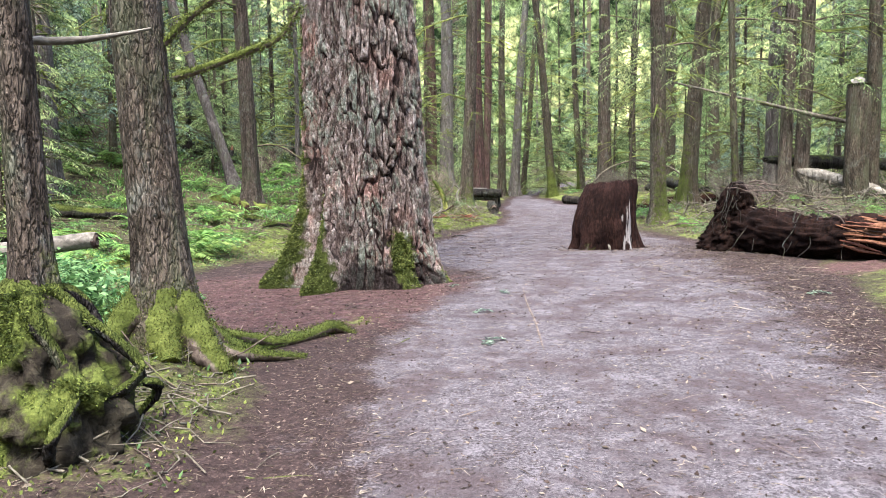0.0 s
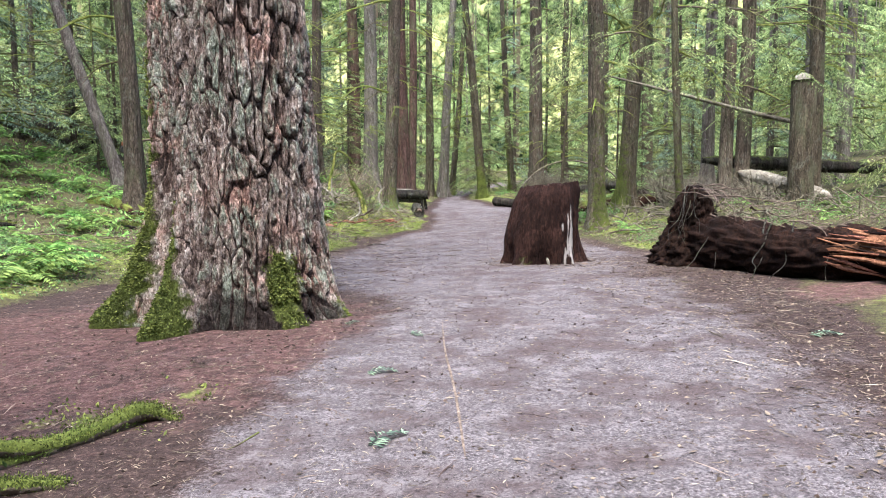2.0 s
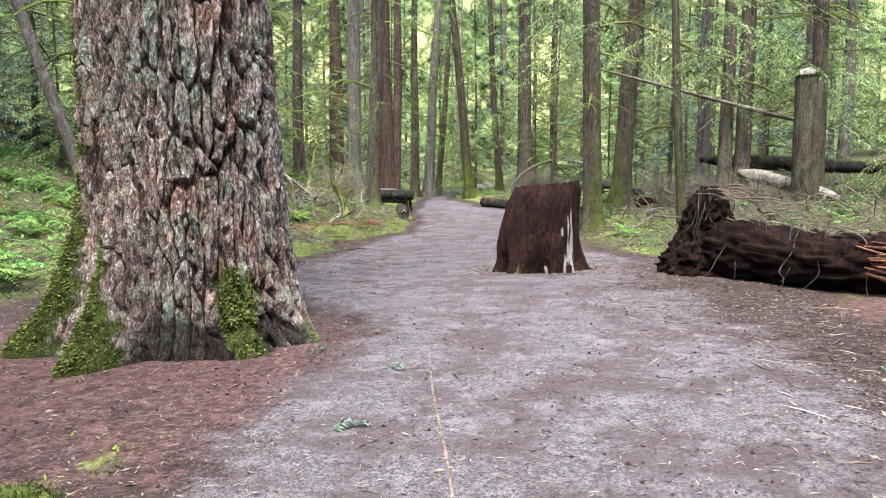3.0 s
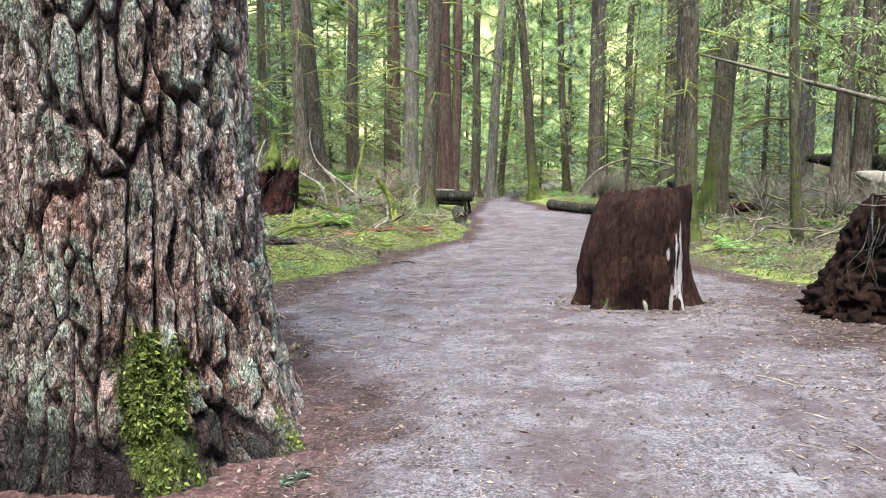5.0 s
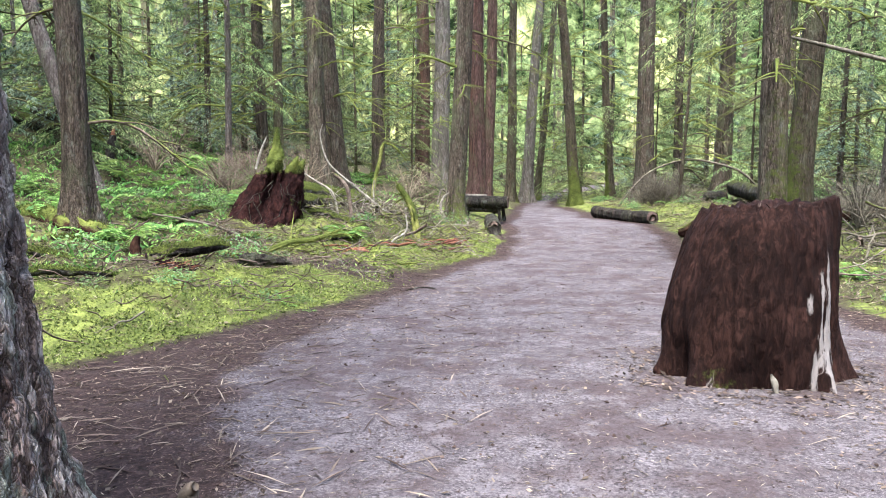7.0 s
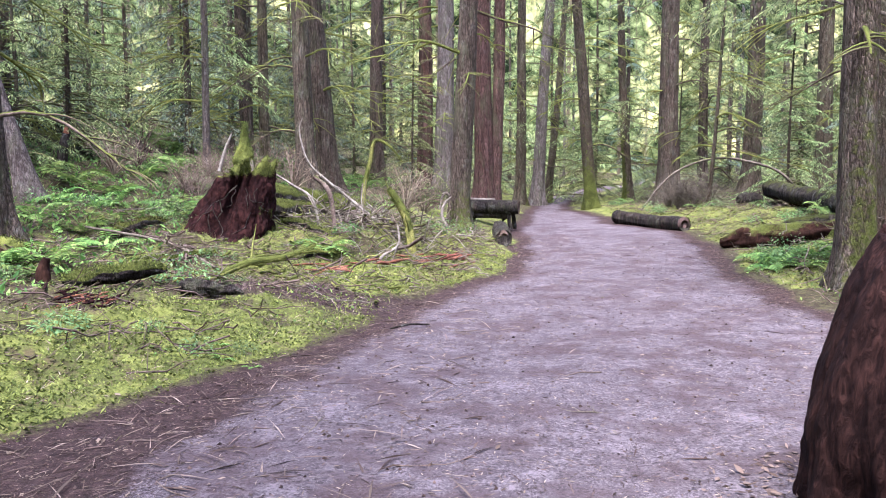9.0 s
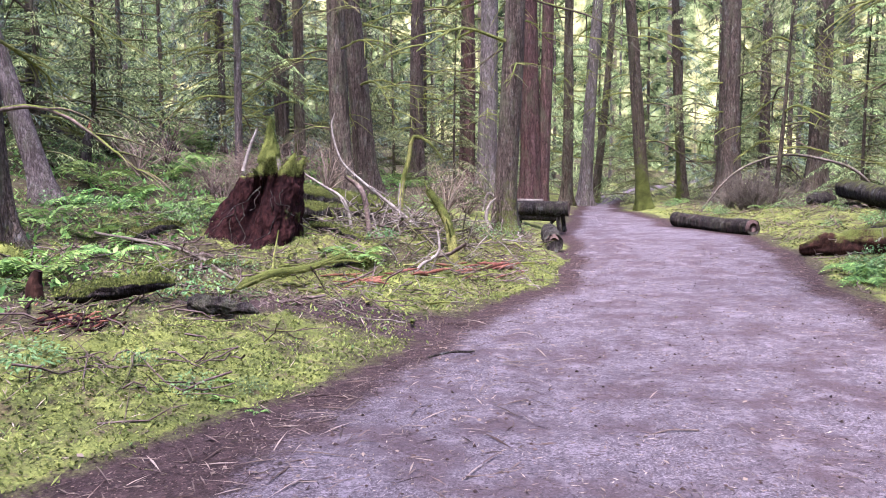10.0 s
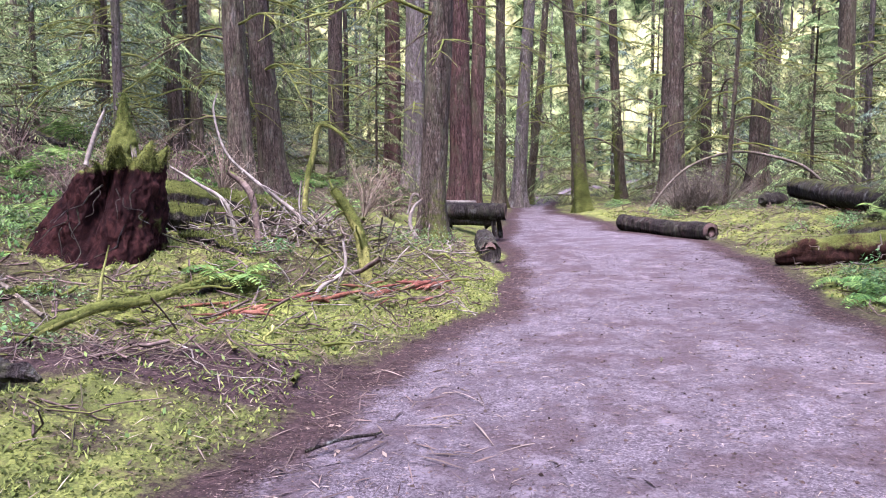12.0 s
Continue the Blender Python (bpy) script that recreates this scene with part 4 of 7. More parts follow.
# ---------------------------------------------------------------- the old tree beside the path
def old_tree():
    x0, y0 = -0.85, 11.0
    z = np.concatenate([np.linspace(-0.2, 3.6, 330), 3.6 + (np.linspace(0, 1, 61)[1:]) ** 1.6 * 9])
    n_z = len(z)
    th = np.radians(np.concatenate([np.linspace(160, 400, 560, endpoint=False), np.linspace(400, 520, 60, endpoint=False)]))
    n_th = len(th)
    Z, T = np.meshgrid(z, th, indexing="ij")
    T = T % (2 * np.pi)
    zc = np.clip(Z, 0, 99)

    def lobe(deg, wide, reach, tall):
        d = (np.degrees(T) - deg + 180) % 360 - 180
        return reach * np.exp(-(d / wide) ** 2) * np.exp(-(zc / tall) ** 1.2)

    R = 0.83 + 0.17 * np.exp(-zc / 0.55) - 0.012 * zc
    R = R + lobe(201, 11, .46, .55) + lobe(242, 9, .4, .5) + lobe(242, 9, .12, 2.4) + lobe(201, 12, .16, 2.2) + lobe(160, 18, .3, .5) + lobe(305, 18, .16, .6) + lobe(342, 13, .18, .35) + lobe(60, 24, .3, .6) + lobe(115, 20, .3, .6)
    R = R - lobe(222, 9, .42, 1.7) - lobe(262, 9, .1, .8) - lobe(284, 12, .07, .35) - lobe(325, 7, .08, .5)
    cx, cy = np.cos(T), np.sin(T)
    warp = rough(cx * 2.6, cy * 2.6, Z * 1.5, 3)
    warp2 = rough(cx * 9 + 3, cy * 9, Z * 5, 3)
    turn = T / (2 * np.pi)
    edge_b, tone_b, _ = patchwork(turn * 46 + .7 * warp + .22 * warp2, Z / .62 + 1.5 * warp + .15 * warp2, 46, 11)
    edge_m, tone_m, rise_m = patchwork(turn * 130 + .8 * warp + .5 * warp2, Z / .11 + 1.2 * warp + .5 * warp2, 130, 23)
    side_deep = np.exp(-((np.degrees(T) - 322) / 42) ** 2)
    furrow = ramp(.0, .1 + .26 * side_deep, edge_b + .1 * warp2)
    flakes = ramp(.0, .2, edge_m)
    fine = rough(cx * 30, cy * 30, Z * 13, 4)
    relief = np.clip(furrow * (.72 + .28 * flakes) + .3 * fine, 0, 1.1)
    smoothfoot = 1 - 0.45 * ramp(0.5, 0.05, Z)
    deep = (.014 + .058 * side_deep) * smoothfoot
    R = R + deep * (furrow - .75) + .006 * tone_b * furrow + furrow * (.009 * tone_m + .005 * flakes) + 0.03 * rough(cx * 3, cy * 3, Z * 1.2, 3) + 0.03 * fine
    X = cx * R - 0.045 * Z
    Y = cy * R + 0.02 * Z
    deg = np.degrees(T)
    moss = 1.2 * np.exp(-((deg - 190) / 20) ** 2) * np.exp(-(zc / 1.3) ** 2) + 1.1 * np.exp(-((deg - 242) / 11) ** 2) * np.exp(-(zc / .6) ** 2) + .62 * np.exp(-((deg - 238) / 5) ** 2) * np.exp(-(zc / 2.0) ** 2)
    moss = moss + 1.0 * np.exp(-((deg - 305) / 14) ** 2) * np.exp(-((zc - .38) / .42) ** 2) + .45 * np.exp(-((deg - 203) / 14) ** 2) + .5 * np.exp(-((deg - 345) / 12) ** 2) * np.exp(-(zc / .4) ** 2)
    moss = moss * (1 - .9 * np.exp(-((deg - 220) / 10) ** 2))
    moss = moss * np.clip(.95 + .9 * rough(cx * 6, cy * 6, Z * 4, 3), .15, 1.25)
    # darker towards the base, ragged, strongest round 295 degrees, less on moss
    dark_foot = ramp(.6, .1, Z + .22 * warp + .16 * warp2) * np.exp(-((deg - 295) / 80) ** 2) * np.clip(1.1 - .6 * moss, 0, 1)
    i, j = np.meshgrid(np.arange(n_z - 1), np.arange(n_th), indexing="ij")
    k = (j + 1) % n_th
    q = np.stack([i * n_th + j, i * n_th + k, (i + 1) * n_th + k, (i + 1) * n_th + j], -1).reshape(-1, 4)
    ob = thing("old_conifer", (x0, y0, hz(x0, y0)), "huge old conifer with deeply furrowed bark and mossy buttresses", "tree", "forest trees")
    v = np.stack([X, Y, Z], -1).reshape(-1, 3)
    part("trunk", mesh_of("trunk", v, q, BIG_BARK, attrs={"moss": np.clip(moss, 0, 1).ravel(), "relief": np.clip(relief, 0, 1).ravel(), "tone": (.5 + .32 * tone_m + .2 * tone_b).ravel(), "dark_foot": dark_foot.ravel()}), ob)
    up = np.linspace(0, 1, 14)
    top = np.stack([-0.045 * (12 + up * 16), 0.02 * (12 + up * 16), 11.9 + up * 16], 1)
    part("upper_trunk", mesh_of("upper_trunk", *(lambda p: (p[0], p[1], BIG_BARK, p[2], {"moss": p[3], "relief": np.full(len(p[0]), .8), "tone": np.full(len(p[0]), .5)}))(tube(top, [.72, .2], 26, .05, 3, 4))), ob)
    for h in range(2):
        c = part("crown", HIGH[h], ob)
        c.location = (-.6, .3, 14 + 3 * h)
        c.scale = (.8, .8, 1.1)
    # soft moss on the buttresses
    g = np.random.default_rng(5)
    pick = g.choice(len(v), 15000, p=(np.clip(moss.ravel() - .35, 0, 1) ** 1.5 * (Z.ravel() > 0.02)) / (np.clip(moss.ravel() - .35, 0, 1) ** 1.5 * (Z.ravel() > 0.02)).sum())
    nrm = np.stack([cx.ravel(), cy.ravel(), np.zeros(cx.size)], 1)[pick]
    way = unit(nrm * .6 + g.normal(size=(len(pick), 3)) * .5 + [0, 0, -.1])
    vv, qq = kites(v[pick] - nrm * .008, way, unit(np.cross(way, g.normal(size=way.shape))), .022 + .03 * g.random(len(pick)), .012 + .01 * g.random(len(pick)))
    part("moss", mesh_of("moss", vv, qq, MOSS_BLADE, smooth=False), ob, "bright yellow-green moss")
    return ob


old_tree()


def stick_mesh(points, radii, mat, sides=7, n=None, moss=0.0, bumps=.14, seed=0, name="stick"):
    n = n or max(8, 5 * len(points))
    v, q, t, m = tube(curve_through(points, n), radii, sides, bumps, 2.0, seed, moss, stretch=.8)
    return mesh_of(name, v, q, mat, t, {"moss": m, "pale": np.zeros(len(v))})


def rel(points, at):
    return [tuple(np.asarray(p, float) - np.asarray(at, float)) for p in points]


def moss_tufts(host_points, normals, count, seed, size=.03):
    g = np.random.default_rng(seed)
    i = g.integers(len(host_points), size=count)
    nrm = normals[i]
    way = unit(nrm + g.normal(size=(count, 3)) * .6)
    return kites(host_points[i] - nrm * .006 + g.normal(size=(count, 3)) * [.03, .03, .008], way, unit(np.cross(way, g.normal(size=way.shape))), size * (.6 + g.random(count)), size * .45 * (.6 + g.random(count)))


# ---------------------------------------------------------------- slender tree with mossy roots, and the one on a root mound
def rooted_tree():
    x, y = -1.68, 6.15
    at = (x, y, hz(x, y))
    ob = thing("conifer", at, "brown-barked conifer with spreading mossy roots at the path edge", "tree", "forest trees")
    v, q, t, m = trunk_piece(.205, 22, (-.055, .02), 33, 64, 1.15, 1.5, .3, 130)
    m = np.where(v[:, 2] < .75, m * (.75 + .5 * ramp(.6, .2, v[:, 2])), m * .25) * (.75 + .6 * rough(v[:, 0] * 6, v[:, 1] * 6, v[:, 2] * 3, 3))
    part("trunk", mesh_of("trunk", v, q, BARK_BROWN, attrs={"moss": m}), ob)
    roots = (
        ([(.1, .0, .3), (.3, .25, .1), (.5, .6, .02), (.8, 1.0, .03), (1.12, 1.45, -.02)], [.13, .09, .05, .05, .02], 1.1),
        ([(.12, -.05, .28), (.34, -.02, .1), (.62, .2, .05), (.95, .35, .01)], [.12, .07, .045, .02], 1.0),
        ([(.3, .3, .06), (.7, .85, .03), (1.0, 1.25, .07), (1.2, 1.3, -.02)], [.05, .045, .06, .02], 1.2),
        ([(.02, -.1, .5), (.1, -.34, .18), (.22, -.52, -.02)], [.13, .13, .08], 1.6),
        ([(.08, -.08, .5), (.33, -.24, .16), (.55, -.32, -.02)], [.13, .12, .07], 1.5),
        ([(-.08, -.1, .48), (-.2, -.34, .16), (-.27, -.55, -.02)], [.13, .12, .07], 1.6),
        ([(-.14, 0, .3), (-.4, .05, .12), (-.75, .0, .03), (-1.1, .1, -.03)], [.12, .08, .05, .03], 1.3),
        ([(0, .1, .3), (-.1, .5, .1), (-.2, .9, .0)], [.12, .08, .03], 1.0),
    )
    g = np.random.default_rng(8)
    for n, (pts, rad, moss) in enumerate(roots):
        pts = [(a, b, c + hz(x + a, y + b) - at[2]) if k else (a, b, c) for k, (a, b, c) in enumerate(pts)]
        p = tube(curve_through(pts, 40), rad, 14, .36, 2.6, n, moss, stretch=1.0)
        root = part("root", mesh_of("root", p[0], p[1], DARK_STICK, p[2], {"moss": p[3]}), ob, "gnarled mossy surface root")
        up = np.where(p[3] > .55)[0]
        if len(up) > 20:
            vv, qq = moss_tufts(p[0][up], np.tile([0, 0, 1.0], (len(up), 1)), 3600, n + 50, .014)
            part("moss", mesh_of("moss", vv, qq, TREE_MOSS, smooth=False), root)
    limbs = (
        ([(.12, -.02, 2.18), (.4, .0, 2.27), (.7, .02, 2.38), (.93, .04, 2.48), (1.08, .06, 2.7)], [.035, .03, .026, .02, .012]),
        ([(.02, .05, 2.45), (.22, .1, 2.66), (.5, .12, 2.85), (.8, .1, 3.0)], [.032, .026, .02, .012]),
        ([(-.2, .05, 2.9), (-.7, .2, 3.1), (-1.2, .3, 3.0)], [.03, .02, .01]),
    )
    for n, (pts, rad) in enumerate(limbs):
        pts = [(a, b, c - at[2]) for a, b, c in pts]
        p = tube(curve_through(pts, 30), rad, 9, .3, 2, n + 9, 1.6, stretch=.9)
        br = part("branch", mesh_of("branch", p[0], p[1], DARK_STICK, p[2], {"moss": p[3]}), ob, "curved branch furred with yellow-green moss")
        nr = unit(g.normal(size=(len(p[0]), 3)) * .4 + [0, 0, -.1])
        vv, qq = moss_tufts(p[0], nr, 2600, n + 70, .017)
        part("moss", mesh_of("moss", vv, qq, TREE_MOSS, smooth=False), br)
    for h in range(1):
        c = part("crown", HIGH[1], ob)
        c.location = (-.55, .2, 9)
        c.scale = (.5, .5, .9)


rooted_tree()


def mound_tree():
    x, y = -1.6, 4.3
    at = (x, y, hz(x, y))
    ob = thing("conifer", at, "slim conifer perched on a hollow mossy root mound", "tree", "forest trees")
    v, q, t, m = trunk_piece(.095, 18, (-.045, .03), 44, 36, .5, .9, .5, 90)
    v[:, 2] += .62
    part("trunk", mesh_of("trunk", v, q, BARK_BROWN, attrs={"moss": m}), ob)
    # the mound: a rotted stump wrapped in roots
    s = np.linspace(0, 1, 26)
    line = np.stack([0.05 * np.sin(s * 3), -.05 * s, -.15 + .9 * s], 1)
    p = tube(line, [.46, .44, .4, .33, .24, .1], 90, .45, 6.0, 3, 1.0, stretch=1.0)
    fz = p[0][:, 2]
    mm = np.clip(.42 + .8 * rough(p[0][:, 0] * 4, p[0][:, 1] * 4, fz * 4, 3) + .3 * fz, 0, 1)
    core = part("root_mound", mesh_of("root_mound", p[0], p[1], HUMUS_WOOD, p[2], {"moss": mm, "pale": np.zeros(len(mm))}), ob, "dark rotted stump overgrown with moss")
    g = np.random.default_rng(21)
    nr = unit(p[0] * [1, 1, .3])
    sel = np.where(mm > .55)[0]
    vv, qq = moss_tufts(p[0][sel], unit(nr[sel] + [0, 0, -.5]), 22000, 3, .017)
    part("moss", mesh_of("moss", vv, qq, TREE_MOSS, smooth=False), core)
    for n in range(7):
        a = 2 * math.pi * n / 7 + .3 * g.normal()
        c, sn = math.cos(a), math.sin(a)
        r = .4 + .07 * g.random()
        pts = [(.05 * c, .05 * sn, .78), (.28 * c, .28 * sn, .66 - .06 * g.random()), ((r + .02) * c + .07 * g.normal(), (r + .02) * sn + .07 * g.normal(), .38 + .08 * g.normal()), (r * c + .12 * g.normal(), r * sn + .1 * g.normal(), .12), ((r + .05) * c, (r + .05) * sn, -.08)]
        pp = tube(curve_through(pts, 30), [.055, .036, .026, .03, .02], 12, .6, 2.2, n, 1.3, stretch=1.4)
        part("root", mesh_of("root", pp[0], pp[1], LOG_BARK, pp[2], {"moss": pp[3]}), ob, "bent root over the mound")
    pts = [(-.14, .2, 2.15 - at[2]), (.1, .35, 2.17 - at[2]), (.34, .45, 2.22 - at[2]), (.5, .5, 2.26 - at[2])]
    part("branch", stick_mesh(pts, [.025, .022, .012, .006], GREY_WOOD, 8, moss=.2), ob, "pale bare broken branch")
    c = part("crown", HIGH[2], ob)
    c.location = (-.5, .3, 8.5)
    c.scale = (.5, .5, .9)


mound_tree()


# ---------------------------------------------------------------- the tall stump at the path's edge
def path_stump():
    x, y = 3.12, 15.28
    at = (x, y, hz(x, y))
    ob = thing("tree_stump", at, "tall dark rotten stump, pale wood bared on one flank", "stump")
    n_th, n_z = 320, 150
    z = np.linspace(-.12, 1.3, n_z)
    th = np.linspace(0, 2 * np.pi, n_th, endpoint=False)
    Z, T = np.meshgrid(z, th, indexing="ij")
    deg = np.degrees(T)
    zc = np.clip(Z, 0, 9)

    def lobe(d0, wide, reach, tall):
        d = (deg - d0 + 180) % 360 - 180
        return reach * np.exp(-(d / wide) ** 2) * np.exp(-(zc / tall) ** 1.4)

    R = .5 + .17 * (1 - np.clip(zc / 1.3, 0, 1) ** 2.8) - .12 * np.clip(np.cos(T), 0, 1) * np.sin(np.pi * np.clip(zc / 1.3, 0, 1)) + lobe(188, 7, .1, .16) + lobe(345, 10, .18, .28) + lobe(303, 9, .1, .3) + lobe(222, 8, .06, .2) - .05 * ramp(.45, .0, Z) + lobe(100, 30, .1, .5)
    for d0 in range(8, 360, 23):
        R = R + lobe(d0 + 7 * math.sin(d0), 6, .03 + .05 * math.sin(d0 * 1.7), .16)
    R = R - lobe(318, 6, .07, 1.2) - lobe(270, 18, .05, .5) - lobe(206, 6, .06, .5)
    cx, cy = np.cos(T), np.sin(T)
    twist = T + .22 * Z + .12 * rough(cx * 2, cy * 2, Z * 2, 2)
    fib = rough(np.cos(twist) * 13, np.sin(twist) * 13, Z * 1.1, 4)
    split = ramp(.14, .0, np.abs(wave(np.cos(twist) * 6 + 4, np.sin(twist) * 6, Z * .7))) * ramp(.0, .5, wave(cx * 3, cy * 3, Z * 1.5 + 5) + .3)
    R = R + .017 * fib - .014 * split + .014 * rough(cx * 14, cy * 14, Z * 9, 3) + .035 * rough(cx * 4 + 9, cy * 4, Z * 1.8, 3) * ramp(1.25, .9, Z) + .03 * rough(cx * 2.4, cy * 2.4, Z * 1.6, 2)
    top = 1 - .1 * ramp(.9, 1.0, (Z + .12) / 1.42) * (.5 + .5 * wave(cx * 6, cy * 6, 3))
    jag = .05 * wave(cx * 2.5 + 3, cy * 2.5, 1) + .03 * wave(cx * 9, cy * 9, 2) + .02 * wave(cx * 22, cy * 22, 3)
    lift = ramp(.75, 1.0, (Z + .12) / 1.42)
    X = cx * R * top + .1 * zc - .02
    Y = cy * R * top + .03 * zc
    ZZ = Z + jag * lift + .03 * cx * lift
    v = np.stack([X, Y, ZZ], -1).reshape(-1, 3)
    i, j = np.meshgrid(np.arange(n_z - 1), np.arange(n_th), indexing="ij")
    k = (j + 1) % n_th
    q = np.stack([i * n_th + j, i * n_th + k, (i + 1) * n_th + k, (i + 1) * n_th + j], -1).reshape(-1, 4)
    # sunken broken top
    rings = [v[-n_th:]]
    c0 = v[-n_th:].mean(0)
    base = len(v)
    extra, eq = [], []
    prev = np.arange(base - n_th, base)
    for r in range(1, 9):
        f = 1 - r / 9
        ring = c0 + (v[-n_th:] - c0) * f
        ring[:, 2] = v[-n_th:, 2] * f + (c0[2] - .1) * (1 - f) + .035 * rough(ring[:, 0] * 9, ring[:, 1] * 9, 2, 3)
        ids = base + len(extra) * n_th + np.arange(n_th)
        extra.append(ring)
        eq.append(np.stack([prev, np.roll(prev, -1), np.roll(ids, -1), ids], 1))
        prev = ids
    v2 = np.vstack([v] + extra)
    tip = len(v2)
    v2 = np.vstack([v2, c0 - [0, 0, .1]])
    tri = np.stack([prev, np.roll(prev, -1), np.full(n_th, tip)], 1)
    pale = np.exp(-((deg - (305 - 5 * Z)) / (14 - 6 * Z)) ** 2) * ramp(1.25, .85, Z) * (.5 + .35 * ramp(.8, .0, Z)) * (.82 + .85 * wave(cx * 26, cy * 26, Z * 2) + .6 * rough(cx * 9, cy * 9, Z * 4, 3)) 
    pale = pale + .5 * np.exp(-((deg - 288) / 3) ** 2) * np.exp(-((Z - .62) / .12) ** 2) + .5 * np.exp(-((deg - 232) / 5) ** 2) * ramp(.3, .0, Z) + .35 * np.exp(-((deg - 262) / 1.6) ** 2) * np.exp(-((Z - .4) / .2) ** 2)
    pale = np.concatenate([pale.ravel(), np.zeros(len(v2) - base)])
    moss = np.concatenate([(.35 * np.exp(-((deg - 235) / 25) ** 2) * ramp(.5, 0, Z)).ravel(), np.zeros(len(v2) - base)])
    part("body", mesh_of("body", v2, np.vstack([q] + eq), STUMP_WOOD, tri, {"pale": pale, "moss": moss}), ob)
    g = np.random.default_rng(4)
    chip = tube(curve_through([(-.02, -.66, .0), (-.03, -.64, .07), (-.05, -.63, .13)], 8), [.014, .026, .008], 8, .3, 2, 5)
    part("wood_chip", mesh_of("wood_chip", chip[0], chip[1], GREY_WOOD, chip[2], {"moss": chip[3]}), ob, "pale sliver of bare wood")
    # dry needles and fibres on the top
    n = 700
    a, r = g.random(n) * 6.28, .42 * np.sqrt(g.random(n))
    pos = np.stack([.13 + r * np.cos(a), .04 + r * np.sin(a), 1.2 + .06 * g.random(n)], 1)
    way = unit(g.normal(size=(n, 3)) * [1, 1, .55])
    vv, qq = kites(pos, way, unit(np.cross(way, [0, 0, 1.0])), .05 + .08 * g.random(n), .006 + .006 * g.random(n))
    part("needle_litter", mesh_of("needle_litter", vv, qq, DRY_LEAF, smooth=False), ob, "dry needles lying on the broken top")


path_stump()


# ---------------------------------------------------------------- fallen logs
def log_thing(name, a, b, r, mat, label, seed=0, moss=.0, r2=None, sides=30, bumps=.2, cut=True, group="", end_mat=None, sink=.12, bend=.03, tag="log"):
    """A log lying from a to b (x, y, height of its axis above the ground, or None)."""
    a, b = np.asarray(a, float), np.asarray(b, float)
    at = (a + b) / 2
    at[2] = hz(at[0], at[1])
    ob = thing(name, at, label, tag, group)
    s = np.linspace(0, 1, 40)
    line = a + (b - a) * s[:, None]
    line[:, 2] += bend * np.sin(s * 3.1 + seed)
    line[:, :2] += np.stack([wave(s * 3, seed + .5), wave(s * 3, seed + 7.5)], 1) * .035
    line[1:-1, 2] += .02 * wave(s * 6, seed + 3.3)[1:-1]
    far = r2 or r
    profile = [r, (r + far) / 2, far] if cut else [r * .35, r * .85, r, r, (r + far) / 2, (r + far) / 2, far, far, far * .8, far * .3]
    p = tube(line - at, profile, sides, bumps, 3.5, seed, moss, stretch=.12 if cut else .3)
    part("body", mesh_of("body", p[0], p[1], mat, p[2], {"moss": p[3], "pale": np.zeros(len(p[0]))}), ob)
    if cut:
        for end, other, rad in ((a, b, r), (b, a, r2 or r)):
            d = (end - other) / np.linalg.norm(end - other)
            pp = tube(np.array([end - at - d * .03, end - at + d * .012, end - at + d * .02]), [rad * .93, rad * .9, rad * .55], sides, .06, 3, seed + 1)
            part("cut_end", mesh_of("cut_end", pp[0], pp[1], end_mat or CUT_END, pp[2], {"moss": pp[3]}), ob, "dark weathered cut end")
    if moss > .7:
        sel = np.where(p[3] > .6)[0]
        if len(sel) > 30:
            vv, qq = moss_tufts(p[0][sel], np.tile([0, 0, 1.0], (len(sel), 1)), int(900 + 1800 * r * np.linalg.norm(b - a)), seed + 3, .03)
            part("moss", mesh_of("moss", vv, qq, TREE_MOSS, smooth=False), ob, "cushion of yellow-green moss")
    return ob


def rest(x, y, up):
    return (x, y, hz(x, y) + up)


